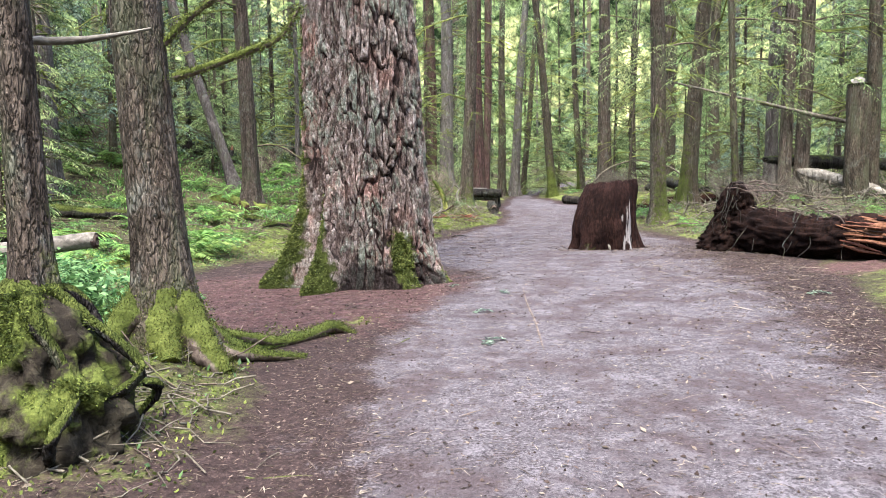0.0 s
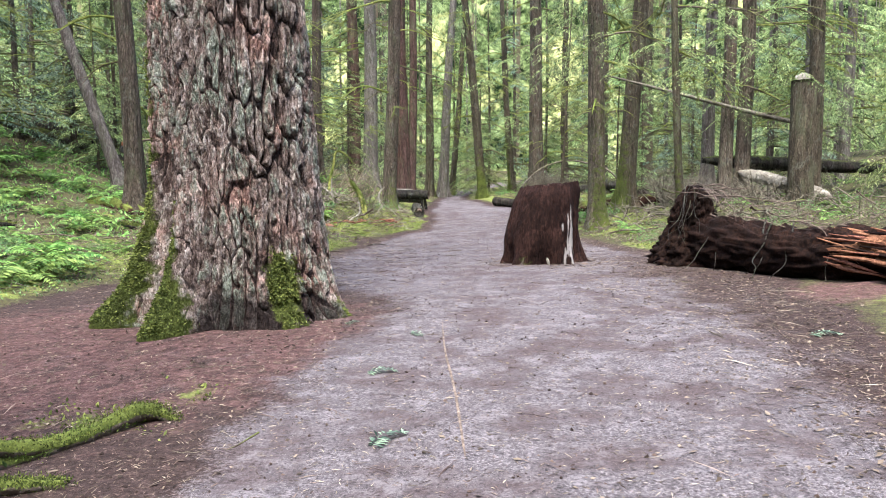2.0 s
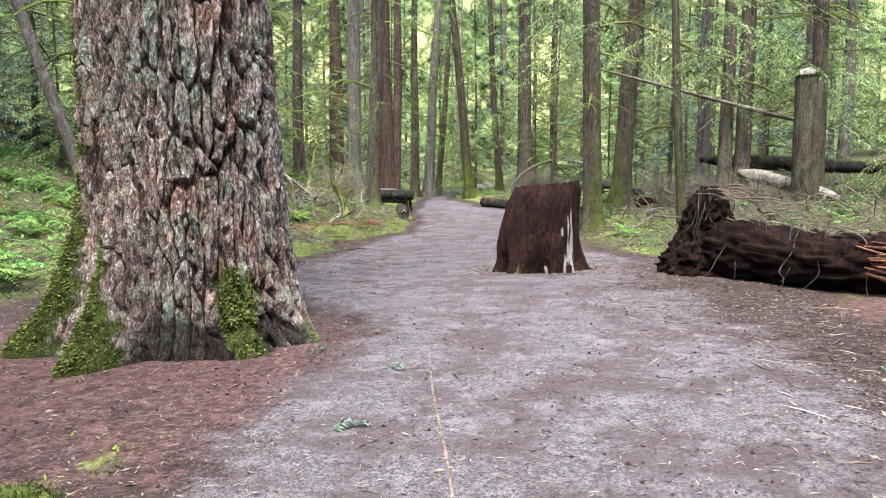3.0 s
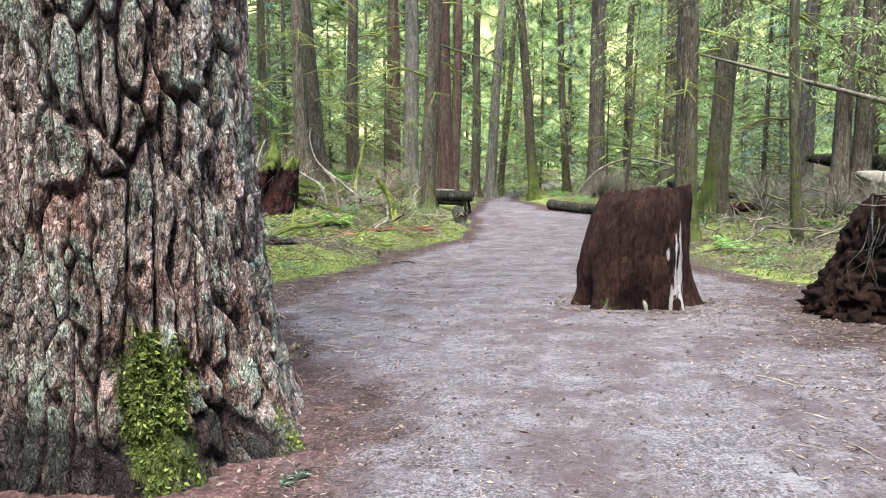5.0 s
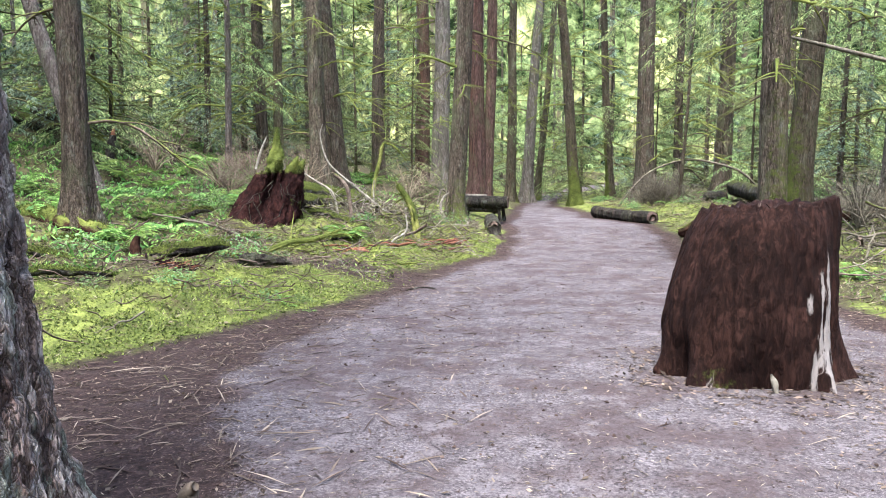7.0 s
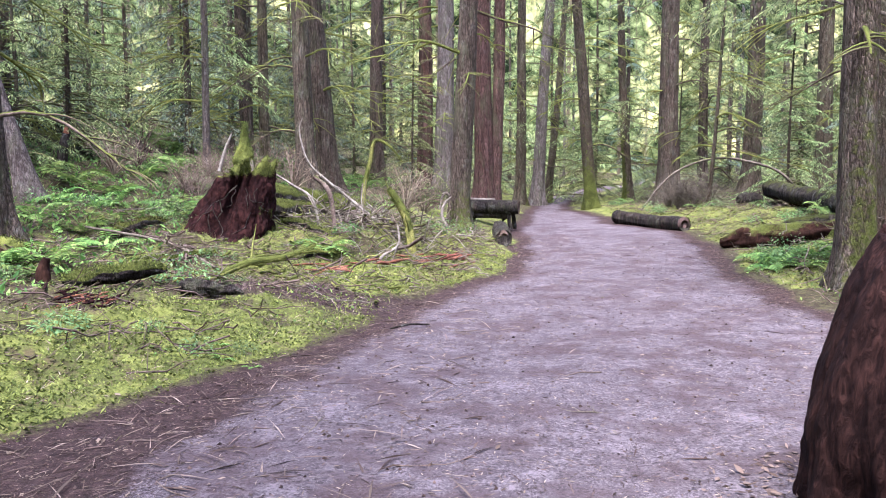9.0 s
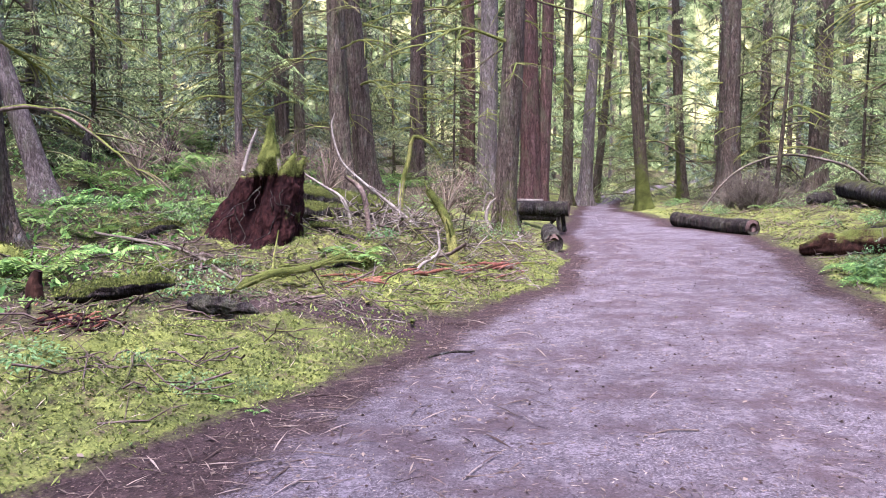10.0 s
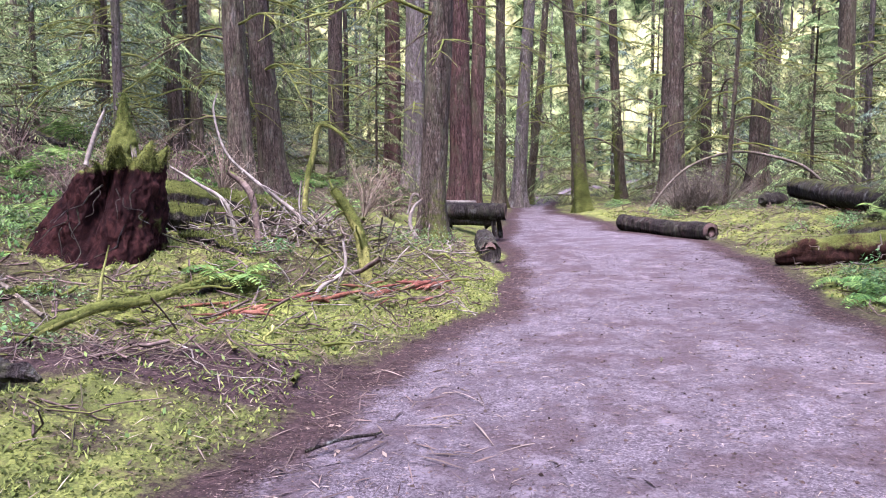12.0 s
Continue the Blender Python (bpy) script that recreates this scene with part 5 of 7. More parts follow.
# uprooted log with its root plate, torn orange at the far end
def uprooted_log():
    a, b = np.array([5.35, 14.35]), np.array([7.05, 10.1])
    at = np.array([6.1, 12.5, hz(6.1, 12.5)])
    ob = thing("uprooted_log", at, "dark rotten uprooted log with tangled roots and torn orange wood", "log")
    s = np.linspace(0, 1, 70)
    line = np.stack([a[0] + (b[0] - a[0]) * s, a[1] + (b[1] - a[1]) * s, .3 - .03 * s + .02 * np.sin(s * 9)], 1)
    line[:, 2] += height(line[:, 0], line[:, 1])
    p = tube(line - at, [.36, .42, .37, .33, .32, .31, .3, .28], 72, .34, 8.0, 2, .1, stretch=.25)
    part("body", mesh_of("body", p[0], p[1], ROT_RED, p[2], {"moss": p[3]}), ob)
    # the root plate: a leaning ragged wedge
    st = np.linspace(0, 1, 44)
    plate = np.stack([5.3 + .0 * st, 14.35 - .15 * st, -.1 + 1.32 * st], 1)
    plate[:, 2] += hz(5.3, 14.3)
    pl = tube(plate - at, [.62, .6, .5, .4, .34, .3, .24, .1], 96, .34, 13.0, 7, .12, stretch=1.0)
    part("root_plate", mesh_of("root_plate", pl[0], pl[1], ROT_RED, pl[2], {"moss": pl[3]}), ob, "dark earthy root plate")
    g = np.random.default_rng(31)
    for n in range(44):
        start = np.array([5.3 + .15 * g.normal(), 14.2 - .2 * g.random(), 1.0 + .25 * g.random()])
        if n > 22:
            u = .05 + .5 * g.random()
            start = np.array([a[0] + (b[0] - a[0]) * u, a[1] + (b[1] - a[1]) * u - .1, .78 - .1 * u])
        L = .5 + .9 * g.random()
        d = np.array([.35 + .25 * g.normal(), -.75 + .3 * g.normal(), .05 + .15 * g.normal()])
        if n % 3 == 0:
            d = np.array([-.35 + .2 * g.normal(), -.45, -.75])
        k = np.linspace(0, 1, 6)
        pts = start + d * (L * k)[:, None] + g.normal(size=(6, 3)) * .05 * k[:, None]
        pts[:, 2] -= .3 * L * k ** 2 * (n % 3 != 0)
        pts[:, 2] += hz(5.6, 13.5)
        r = .004 + .009 * g.random()
        part("root", stick_mesh(pts - at, [r, r * .7, r * .3], DARK_STICK if n % 3 else LOG_BARK, 6, 24, .2, .2, n, "root"), ob, "thin bare curling root")
    # torn orange heartwood: a ragged tongue and its splinters
    axis = np.array([.37, -.93, 0.0])
    face = np.array([-.93, -.37, 0.0])
    u = np.linspace(.5, 1.12, 30)
    core = np.stack([a[0] + (b[0] - a[0]) * u, a[1] + (b[1] - a[1]) * u, .36 - .1 * (u - .5)], 1) + face * (.2 - .12 * (u - .5))[:, None]
    core[:, 2] += height(core[:, 0], core[:, 1])
    p = tube(core - at, [.04, .13, .18, .19, .14, .05], 44, .75, 7.0, 12, .0, stretch=.2)
    part("heartwood", mesh_of("heartwood", p[0], p[1], ROT_ORANGE, p[2], {"moss": p[3]}), ob, "torn orange heartwood")
    for n in range(70):
        u = .58 + .48 * g.random()
        ang = -.6 + 2.0 * g.random()
        c = np.array([a[0] + (b[0] - a[0]) * u, a[1] + (b[1] - a[1]) * u, .3]) + face * .38 * math.cos(ang) + np.array([0, 0, .28 * math.sin(ang)])
        d = axis + np.array([0, 0, -.1]) + g.normal(size=3) * .08
        L = .3 + .45 * g.random()
        c[2] += hz(c[0], c[1])
        pts = [c - at - d * L * .6, c - at + g.normal(size=3) * .015, c - at + d * L + g.normal(size=3) * .03]
        w = .012 + .022 * g.random()
        part("splinter", stick_mesh(pts, [w * .4, w, w * .2], ROT_ORANGE if n % 4 else ROT_RED, 6, 12, 0, .3, n, "splinter"), ob, "torn splinter of wood")


uprooted_log()

log_thing("log", rest(4.12, 33.0, .17), rest(5.42, 30.6, .17), .19, LOG_BARK, "short dark bark-covered log lying beside the path", 3, .15)
log_thing("log", rest(5.35, 27.2, .16), rest(8.6, 25.4, .18), .25, ROT_DARK, "dark rotten log with moss on its top", 5, .5, .2, bumps=.55, cut=False)
log_thing("log", (9.2, 35.7, 1.47), (8.82, 28.4, .98), .27, LOG_BARK, "thick dark log with a hollow end, propped among the brush", 6, .45, .24, bumps=.14)
log_thing("log", rest(9.0, 33.6, .1), rest(10.2, 33.2, .1), .3, ROT_DARK, "low rotten stump end that carries a log", 41, .8, .22, bumps=.5, cut=False)
log_thing("log", rest(8.0, 34.9, .14), rest(9.0, 35.8, .14), .2, LOG_BARK, "short dark weathered log under a larger one", 8, .3, cut=False)
log_thing("log", rest(-4.7, 26.6, .3), rest(-2.0, 28.2, .3), .27, LOG_BARK, "fallen log under a thick sheet of moss", 9, 1.3, .2, cut=False)
log_thing("log", rest(-3.9, 25.4, .2), rest(-1.9, 26.2, .2), .18, LOG_BARK, "low mossy log sunk in litter", 10, 1.2, .12, cut=False)
log_thing("log", rest(-4.1, 20.0, .16), rest(-3.1, 20.6, .14), .11, LOG_BARK, "short log wrapped in bright moss", 11, 2.4, .1, bumps=.4, cut=False)
log_thing("log", rest(-2.9, 20.45, .09), rest(-1.95, 20.1, .07), .11, LOG_BARK, "short dark broken log on the litter", 12, .3, .06, bumps=.6, cut=False)
log_thing("log", rest(-7.4, 21.6, .02), rest(-5.2, 21.2, -.04), .22, ROT_DARK, "dark rotten log half buried in green plants", 13, .9, .2, bumps=.5, cut=False)
log_thing("log", (-14.2, 32.4, hz(-14.2, 32.4) + .5), (-8.8, 32.2, hz(-8.8, 32.2) + .35), .26, LOG_BARK, "long dark fallen log on the hillside", 14, .4, .18, cut=False)
log_thing("log", (-14.2, 30.2, hz(-14.2, 30.2) + .2), (-8.5, 29.6, hz(-8.5, 29.6) + .15), .2, LOG_BARK, "dark fallen log on the hillside", 15, .6, .14, cut=False)
log_thing("log", (-6.4, 8.9, .55), (-4.05, 9.35, .7), .12, GREY_WOOD, "pale barkless log propped over the plants", 16, .3, .1)
log_thing("log", (10.6, 27.6, 2.2), (18, 27.0, 1.75), .24, LOG_BARK, "fallen trunk caught above the ground", 17, .45, .2, cut=False)
log_thing("log", rest(11.2, 26.0, .9), rest(12.6, 23.0, .2), .2, GREY_WOOD, "pale barkless fallen trunk", 18, .15, .18, cut=False)
log_thing("log", rest(6.9, 28.5, .14), rest(9.8, 27.6, .14), .17, LOG_BARK, "grey fallen log among branches", 19, .4, .13, cut=False)
log_thing("log", rest(-12, 16.4, .15), rest(-7.2, 18.0, .15), .17, LOG_BARK, "fallen mossy log in the undergrowth", 20, .9, .13, cut=False)
log_thing("log", rest(-9.6, 12.6, .15), rest(-6.2, 13.8, .15), .15, LOG_BARK, "fallen mossy log in the undergrowth", 22, .9, .12, cut=False)
log_thing("fallen_pole", (6.6, 25.4, 4.75), (14.0, 25.8, 2.95), .045, TWIG_WOOD, "long bleached dead pole leaning between trunks", 23, .0, .075, 10, cut=False, tag="branch")

for a, b, r, seed in (((-4.6, 17.7), (-3.5, 17.95), .06, 51), ((-5.6, 19.3), (-4.4, 19.1), .08, 52), ((-5.9, 20.4), (-4.6, 20.7), .07, 53), ((-4.2, 21.6), (-3.2, 22.3), .06, 54), ((-2.4, 22.6), (-1.6, 23.4), .05, 55), ((-5.2, 22.8), (-4.5, 23.4), .09, 56), ((-2.9, 24.6), (-1.9, 24.2), .07, 57)):
    log_thing("mossy_branch", rest(*a, r * .7), rest(*b, r * .6), r, LOG_BARK, "fallen limb wrapped in yellow-green moss", seed, 1.9, r * .7, 14, .4, False, tag="branch", bend=.06)

# broken trunk standing among the logs
zb = hz(11.8, 23.4)
ob = thing("broken_trunk", (11.8, 23.4, zb), "mossy broken-off trunk with a pale top", "tree trunk")
p = tube(np.stack([np.zeros(30), np.zeros(30), np.linspace(-.2, 3.5, 30)], 1), [.36, .34, .33, .33], 30, .08, 3, 4, .5)
part("trunk", mesh_of("trunk", p[0], p[1], BARK_DARK, p[2], {"moss": np.clip(p[3] * .5 + .08, 0, 1)}), ob)
part("broken_top", stick_mesh([(.02, 0, 3.49), (.05, -.05, 3.56), (.12, -.1, 3.6)], [.27, .2, .05], GREY_WOOD, 14, 8, 0, .3, 3), ob, "pale splintered top")


# ---------------------------------------------------------------- log bench
def bench():
    at = np.array([.55, 31.2, hz(.7, 31.2)])
    ob = thing("log_bench", at, "rustic bench of one thick log on wooden legs", "bench")
    top = 1.0 - at[2]
    s = np.linspace(0, 1, 24)
    line = np.stack([-.75 + 1.52 * s, .15 - .3 * s, top + 0 * s], 1)
    p = tube(line, [.19, .185, .18], 28, .08, 3, 5, .25)
    part("seat", mesh_of("seat", p[0], p[1], LOG_BARK, p[2], {"moss": p[3]}), ob, "thick bark-covered seat log")
    d = unit(line[-1] - line[-2])
    pp = tube(np.array([line[-1] - d * .02, line[-1] + d * .012]), [.172, .165], 28, .05, 3, 6)
    part("cut_end", mesh_of("cut_end", pp[0], pp[1], CUT_END, pp[2], {"moss": pp[3]}), ob, "sawn end of the seat log")
    for x, y in ((.5, -.12), (.62, .12), (-.45, -.05), (-.4, .2)):
        part("leg", stick_mesh([(x, y, top - .1), (x + (.06 if x > 0 else -.04), y * 1.3, -.06)], [.055, .06], LOG_BARK, 10, 10, .1, .1, 3, "leg"), ob, "round wooden leg")
    part("brace", stick_mesh([(.62, .02, top - .12), (.34, .04, .16)], [.04, .04], LOG_BARK, 8, 8, 0, .1, 2, "brace"), ob, "slanting wooden brace")
    part("back_rail", stick_mesh([(-.7, .3, top + .2), (.15, .22, top + .19)], [.04, .035], GREY_WOOD, 8, 10, .2, .1, 7, "back_rail"), ob, "thin rail behind the seat")
    part("stretcher", stick_mesh([(-.4, .05, .32), (.55, -.05, .3)], [.09, .09], LOG_BARK, 12, 12, .2, .1, 9, "stretcher"), ob, "lower log between the legs")


bench()
log_thing("log", rest(.97, 27.95, .17), rest(.85, 29.2, .2), .18, LOG_BARK, "short cut log with its sawn end to the path", 31, .2)


# ---------------------------------------------------------------- root plate and snag on the left bank
def root_stump():
    x, y = -3.5, 23.95
    at = np.array([x, y, hz(x, y)])
    ob = thing("root_stump", at, "dark red upturned rotten stump capped with moss", "stump")
    n_th, n_z = 200, 80
    S, T = np.meshgrid(np.linspace(0, 1, n_z), np.linspace(0, 2 * np.pi, n_th, endpoint=False), indexing="ij")
    deg, cx, cy = np.degrees(T), np.cos(T), np.sin(T)

    def facing(d0, wide):
        return np.exp(-(((deg - d0 + 180) % 360 - 180) / wide) ** 2)

    tall = .98 + .14 * wave(cx * 2.2, cy * 2.2, 9) + .13 * wave(cx * 7, cy * 7, 2) + .06 * wave(cx * 20, cy * 20, 2) + .36 * facing(8, 26) - .25 * facing(222, 42)
    Z = -.15 + S * (tall + .15)
    R = .66 - .24 * S ** 1.4 + .2 * facing(212, 36) * (1 - S) ** 1.4 + .1 * S * facing(20, 50) - .34 * facing(276, 27) * np.sin(np.pi * np.clip(S * 1.02, 0, 1)) ** .7 - .12 * facing(312, 8) * S
    R = R + .1 * rough(cx * 3, cy * 3, Z * 2.5, 4) + .05 * rough(cx * 14, cy * 14, Z * 2.5, 3) + .035 * rough(cx * 9, cy * 9, Z * 12, 3)
    body = np.stack([-.15 + .24 * S + cx * R, .1 * S + cy * R, Z], -1).reshape(-1, 3)
    i, j = np.meshgrid(np.arange(n_z - 1), np.arange(n_th), indexing="ij")
    k = (j + 1) % n_th
    faces_b = [np.stack([i * n_th + j, i * n_th + k, (i + 1) * n_th + k, (i + 1) * n_th + j], -1).reshape(-1, 4)]
    rim, mid = body[-n_th:], body[-n_th:].mean(0)
    for r in range(1, 7):
        f = 1 - r / 6.3
        ring = mid + (rim - mid) * f
        ring[:, 2] = rim[:, 2] * f + (mid[2] - .12) * (1 - f) + .05 * rough(ring[:, 0] * 6, ring[:, 1] * 6, 2, 3)
        o = len(body)
        e = np.arange(n_th)
        faces_b.append(np.stack([o - n_th + e, o - n_th + (e + 1) % n_th, o + (e + 1) % n_th, o + e], 1))
        body = np.vstack([body, ring])
    green = np.clip(ramp(.75, 1.1, body[:, 2]) * (.7 + .8 * rough(body[:, 0] * 4, body[:, 1] * 4, body[:, 2] * 4, 3)) + .5 * ramp(.25, .5, body[:, 0]) * (.3 + rough(body[:, 0] * 5, body[:, 1] * 5, body[:, 2] * 5, 2)), 0, 1)
    part("body", mesh_of("body", body, np.vstack(faces_b), BURGUNDY, attrs={"moss": green}), ob)
    sel = np.where(green > .5)[0]
    vv, qq = moss_tufts(body[sel], np.tile([0, 0, 1.0], (len(sel), 1)), 5000, 5, .022)
    part("moss", mesh_of("moss", vv, qq, TREE_MOSS, smooth=False), ob, "green moss cap")
    pk = tube(curve_through([(.0, .45, .6), (-.05, .5, 1.1), (-.04, .52, 1.5), (-.02, .5, 1.86)], 34), [.26, .19, .1, .02], 30, .45, 3, 2, 1.8, stretch=1.0)
    snag = part("snag", mesh_of("snag", pk[0], pk[1], MOSSY_STICK, pk[2], {"moss": np.clip(pk[3] + .6, 0, 1)}), ob, "moss-covered broken snag")
    nr = unit(pk[0] - [0, .5, 1.2])
    vv, qq = moss_tufts(pk[0], nr, 2500, 6, .022)
    part("moss", mesh_of("moss", vv, qq, TREE_MOSS, smooth=False), snag)
    g = np.random.default_rng(77)
    for n in range(14):
        a = math.pi * (1.05 + .9 * g.random())
        st = np.array([.5 * math.cos(a), .5 * math.sin(a), .2 + .7 * g.random()])
        k = np.linspace(0, 1, 5)
        pts = st + np.array([.25 * g.normal(), -.2 - .1 * g.random(), -.5]) * (k * (.4 + .5 * g.random()))[:, None] + g.normal(size=(5, 3)) * .03
        r = .005 + .008 * g.random()
        part("root", stick_mesh(pts, [r, r * .4], LOG_BARK, 6, 18, .1, .2, n, "root"), ob, "thin broken root")
    part("branch", stick_mesh([(-.42, .3, 1.0), (-.35, .4, 1.35), (-.22, .45, 1.7)], [.03, .03, .015], GREY_WOOD, 8, 14, .2, .15, 4, "branch"), ob, "pale bare stick")
    part("branch", stick_mesh([(.12, .4, 1.25), (.18, .35, .95), (.28, .2, .6), (.35, .0, .2)], [.03, .035, .03, .02], GREY_WOOD, 8, 18, .9, .15, 6, "branch"), ob, "pale bare stick")


root_stump()

# ---------------------------------------------------------------- single branches that stand out
def branch_thing(points, radii, mat, label, moss=0.0, seed=0, tufts=0, twigs=0, name="branch", group="fallen branches"):
    pts = np.asarray(points, float)
    at = pts[np.argmin(pts[:, 2])].copy()
    c = curve_through(pts - at, 10 * len(pts))
    p = tube(c, radii, 9, .2, 2.2, seed, moss, stretch=.8)
    ob = thing(name, at, label, "branch", group)
    part("stem", mesh_of("stem", p[0], p[1], mat, p[2], {"moss": p[3], "pale": np.zeros(len(p[0]))}), ob)
    g = np.random.default_rng(seed + 1000)
    for n in range(twigs):
        i = int(g.integers(len(c) // 4, len(c) - 2))
        d = unit(c[min(i + 3, len(c) - 1)] - c[i - 1]) + g.normal(size=3) * [.7, .7, .35]
        L = .2 + .45 * g.random()
        k = np.linspace(0, 1, 5)
        tw = c[i] + unit(d) * (L * k)[:, None] + g.normal(size=(5, 3)) * .03 * k[:, None]
        r = max(radii) * (.25 + .2 * g.random())
        part("twig", stick_mesh(tw, [r, r * .3], mat, 5, 10, moss * .6, .15, n, "twig"), ob)
    if tufts:
        vv, qq = moss_tufts(p[0], unit(np.random.default_rng(seed).normal(size=p[0].shape)), tufts * 3, seed, .02)
        part("moss", mesh_of("moss", vv, qq, TREE_MOSS, smooth=False), ob, "yellow-green moss sleeve")
    return ob


branch_thing([(5.2, 35.5, .75), (5.84, 35.6, 1.59), (6.52, 35.68, 2.12), (7.58, 35.77, 2.43), (8.64, 35.81, 2.29), (9.55, 35.83, 1.95), (10.4, 35.83, 1.1)], [.025, .03, .035, .04, .042, .042, .035], TWIG_WOOD, "long thin dead stem bowed into an arch", .5, 1)
branch_thing([(-2.99, 26.18, 2.89), (-3.04, 26.15, 2.6), (-2.86, 26.11, 2.03), (-2.45, 26.1, 1.63), (-1.88, 26.09, 1.18), (-1.3, 26.05, .7)], [.01, .015, .02, .026, .032, .036], GREY_WOOD, "bare grey curved branch rising from the brush pile", .1, 2, 0, 5)
branch_thing([(-1.98, 27.1, .75), (-1.96, 27.12, 1.5), (-1.83, 27.18, 2.08), (-1.74, 27.22, 2.5), (-1.43, 27.23, 2.39), (-1.16, 27.21, 2.07)], [.05, .05, .045, .04, .025, .012], MOSSY_STICK, "bent sapling stem sleeved in moss", 1.6, 3, 500)
branch_thing([(-0.6, 24.7, .3), (-0.69, 24.82, .83), (-0.83, 24.84, 1.18), (-1.05, 24.86, 1.5)], [.08, .075, .075, .06], MOSSY_STICK, "thick broken branch sleeved in yellow moss", 1.6, 4, 700, 3)
branch_thing([(-3.25, 25.07, 1.81), (-2.88, 25.07, 1.58), (-2.51, 25.06, 1.32), (-2.36, 25.05, .75)], [.014, .022, .026, .026], GREY_WOOD, "pale bare leaning branch", .2, 5, 0, 3)
branch_thing([(-2.51, 25.2, 1.73), (-2.28, 25.2, 1.54), (-2.17, 25.18, 1.28), (-2.1, 25.1, .8)], [.035, .045, .045, .04], DARK_STICK, "dark stubby broken branch", .5, 6)
branch_thing([(-.75, 23.9, .95), (-.72, 23.8, .6), (-.95, 23.6, .42), (-1.05, 23.3, .2)], [.014, .022, .026, .014], GREY_WOOD, "pale gnarled forked branch end", .1, 7, 0, 5)
snag_tree = branch_thing([(-8.94, 27.56, hz(-8.94, 27.56) - .1), (-8.9, 27.6, 2.4), (-8.85, 27.66, 2.72)], [.13, .11, .08], LOG_BARK, "short dark broken snag with tan splintered tip", .3, 8, name="snag", group="")
part("torn_tip", stick_mesh([(.05, .08, 2.55 - hz(-8.94, 27.56)), (.08, .1, 2.85 - hz(-8.94, 27.56)), (.1, .12, 3.08 - hz(-8.94, 27.56))], [.075, .06, .012], ROT_ORANGE, 9, 14, 0, .4, 3, "torn_tip"), snag_tree, "torn tan splinters")
branch_thing([(-4.3, 19.95, .25), (-4.32, 19.97, .55), (-4.27, 19.98, .72)], [.09, .08, .04], ROT_DARK, "small dark rotten snag", .2, 9, name="snag", group="")
branch_thing([(-.1, 33.2, .5), (-.4, 32.8, 1.0), (-.75, 32.6, 1.35), (-.9, 32.5, .9)], [.03, .04, .035, .02], GREY_WOOD, "pale bent branch behind the brush", .1, 10)
branch_thing([(-.25, 28.5, .5), (-.45, 28.6, .85), (-.4, 28.7, 1.15), (-.25, 28.75, 1.3)], [.045, .04, .03, .02], GREY_WOOD, "pale curved branch against a trunk", .4, 11)
branch_thing([(-5.2, 22.3, .95), (-4.0, 22.4, .72), (-3.0, 21.8, .42)], [.02, .024, .016], TWIG_WOOD, "long pale fallen stick on the litter", .2, 12, 0, 4)
branch_thing([(-2.9, 21.4, .3), (-2.5, 21.7, .5), (-2.1, 22.0, .55), (-1.7, 22.3, .7)], [.05, .05, .045, .02], MOSSY_STICK, "fallen branch sleeved in moss", 1.5, 13, 500, 3)
branch_thing([(-.19, 19.79, .0), (.0, 19.95, .02), (.16, 20.12, -.01), (.2, 20.2, -.02)], [.01, .012, .01, .005], LOG_BARK, "dark stick lying on the path", .0, 14)
branch_thing([(1.25, 10.2, .03), (1.24, 9.0, .012), (1.27, 7.8, -.006), (1.27, 6.6, -.03), (1.28, 5.8, -.06)], [.007, .011, .012, .011, .006], DARK_STICK, "thin worn root surfacing along the path", .0, 15, name="root", group="")


# crumbled red wood on the mossy hump
crumb_at = np.array([-3.3, 19.1, hz(-3.3, 19.1)])
crumbs = thing("rotten_wood", crumb_at, "patch of crumbled red rotten wood on moss", "wood")
g = np.random.default_rng(12)
for n in range(70):
    p = np.array([-3.3 + .22 * g.normal(), 19.1 + .2 * g.normal(), 0])
    p[2] = hz(p[0], p[1]) + .01
    d = g.normal(size=3) * [.08, .08, .02]
    part("crumb", stick_mesh([p - crumb_at - d, p - crumb_at, p - crumb_at + d], [.006, .01 + .014 * g.random(), .005], ROT_ORANGE if n % 4 == 0 else BURGUNDY, 6, 8, 0, .4, n, "crumb"), crumbs)


# torn orange wood along the moss
def orange_strip():
    a, b = np.array([-1.75, 22.5]), np.array([.45, 25.0])
    at = np.array([-.6, 23.8, hz(-.6, 23.8)])
    ob = thing("rotten_log", at, "crumbling strip of orange rotten wood in the moss", "log")
    g = np.random.default_rng(6)
    for n in range(46):
        u = g.random()
        c = np.append(a + (b - a) * u + g.normal(size=2) * .14, 0)
        d = np.append(unit(b - a), 0) + g.normal(size=3) * .15
        L = .1 + .2 * g.random()
        c[2] = hz(c[0], c[1]) + .03 * g.random()
        w = .012 + .03 * g.random()
        part("splinter", stick_mesh([c - at - d * L, c - at + g.normal(size=3) * .02, c - at + d * L], [w * .3, w, w * .2], ROT_ORANGE, 7, 12, .25, .35, n, "splinter"), ob)


orange_strip()

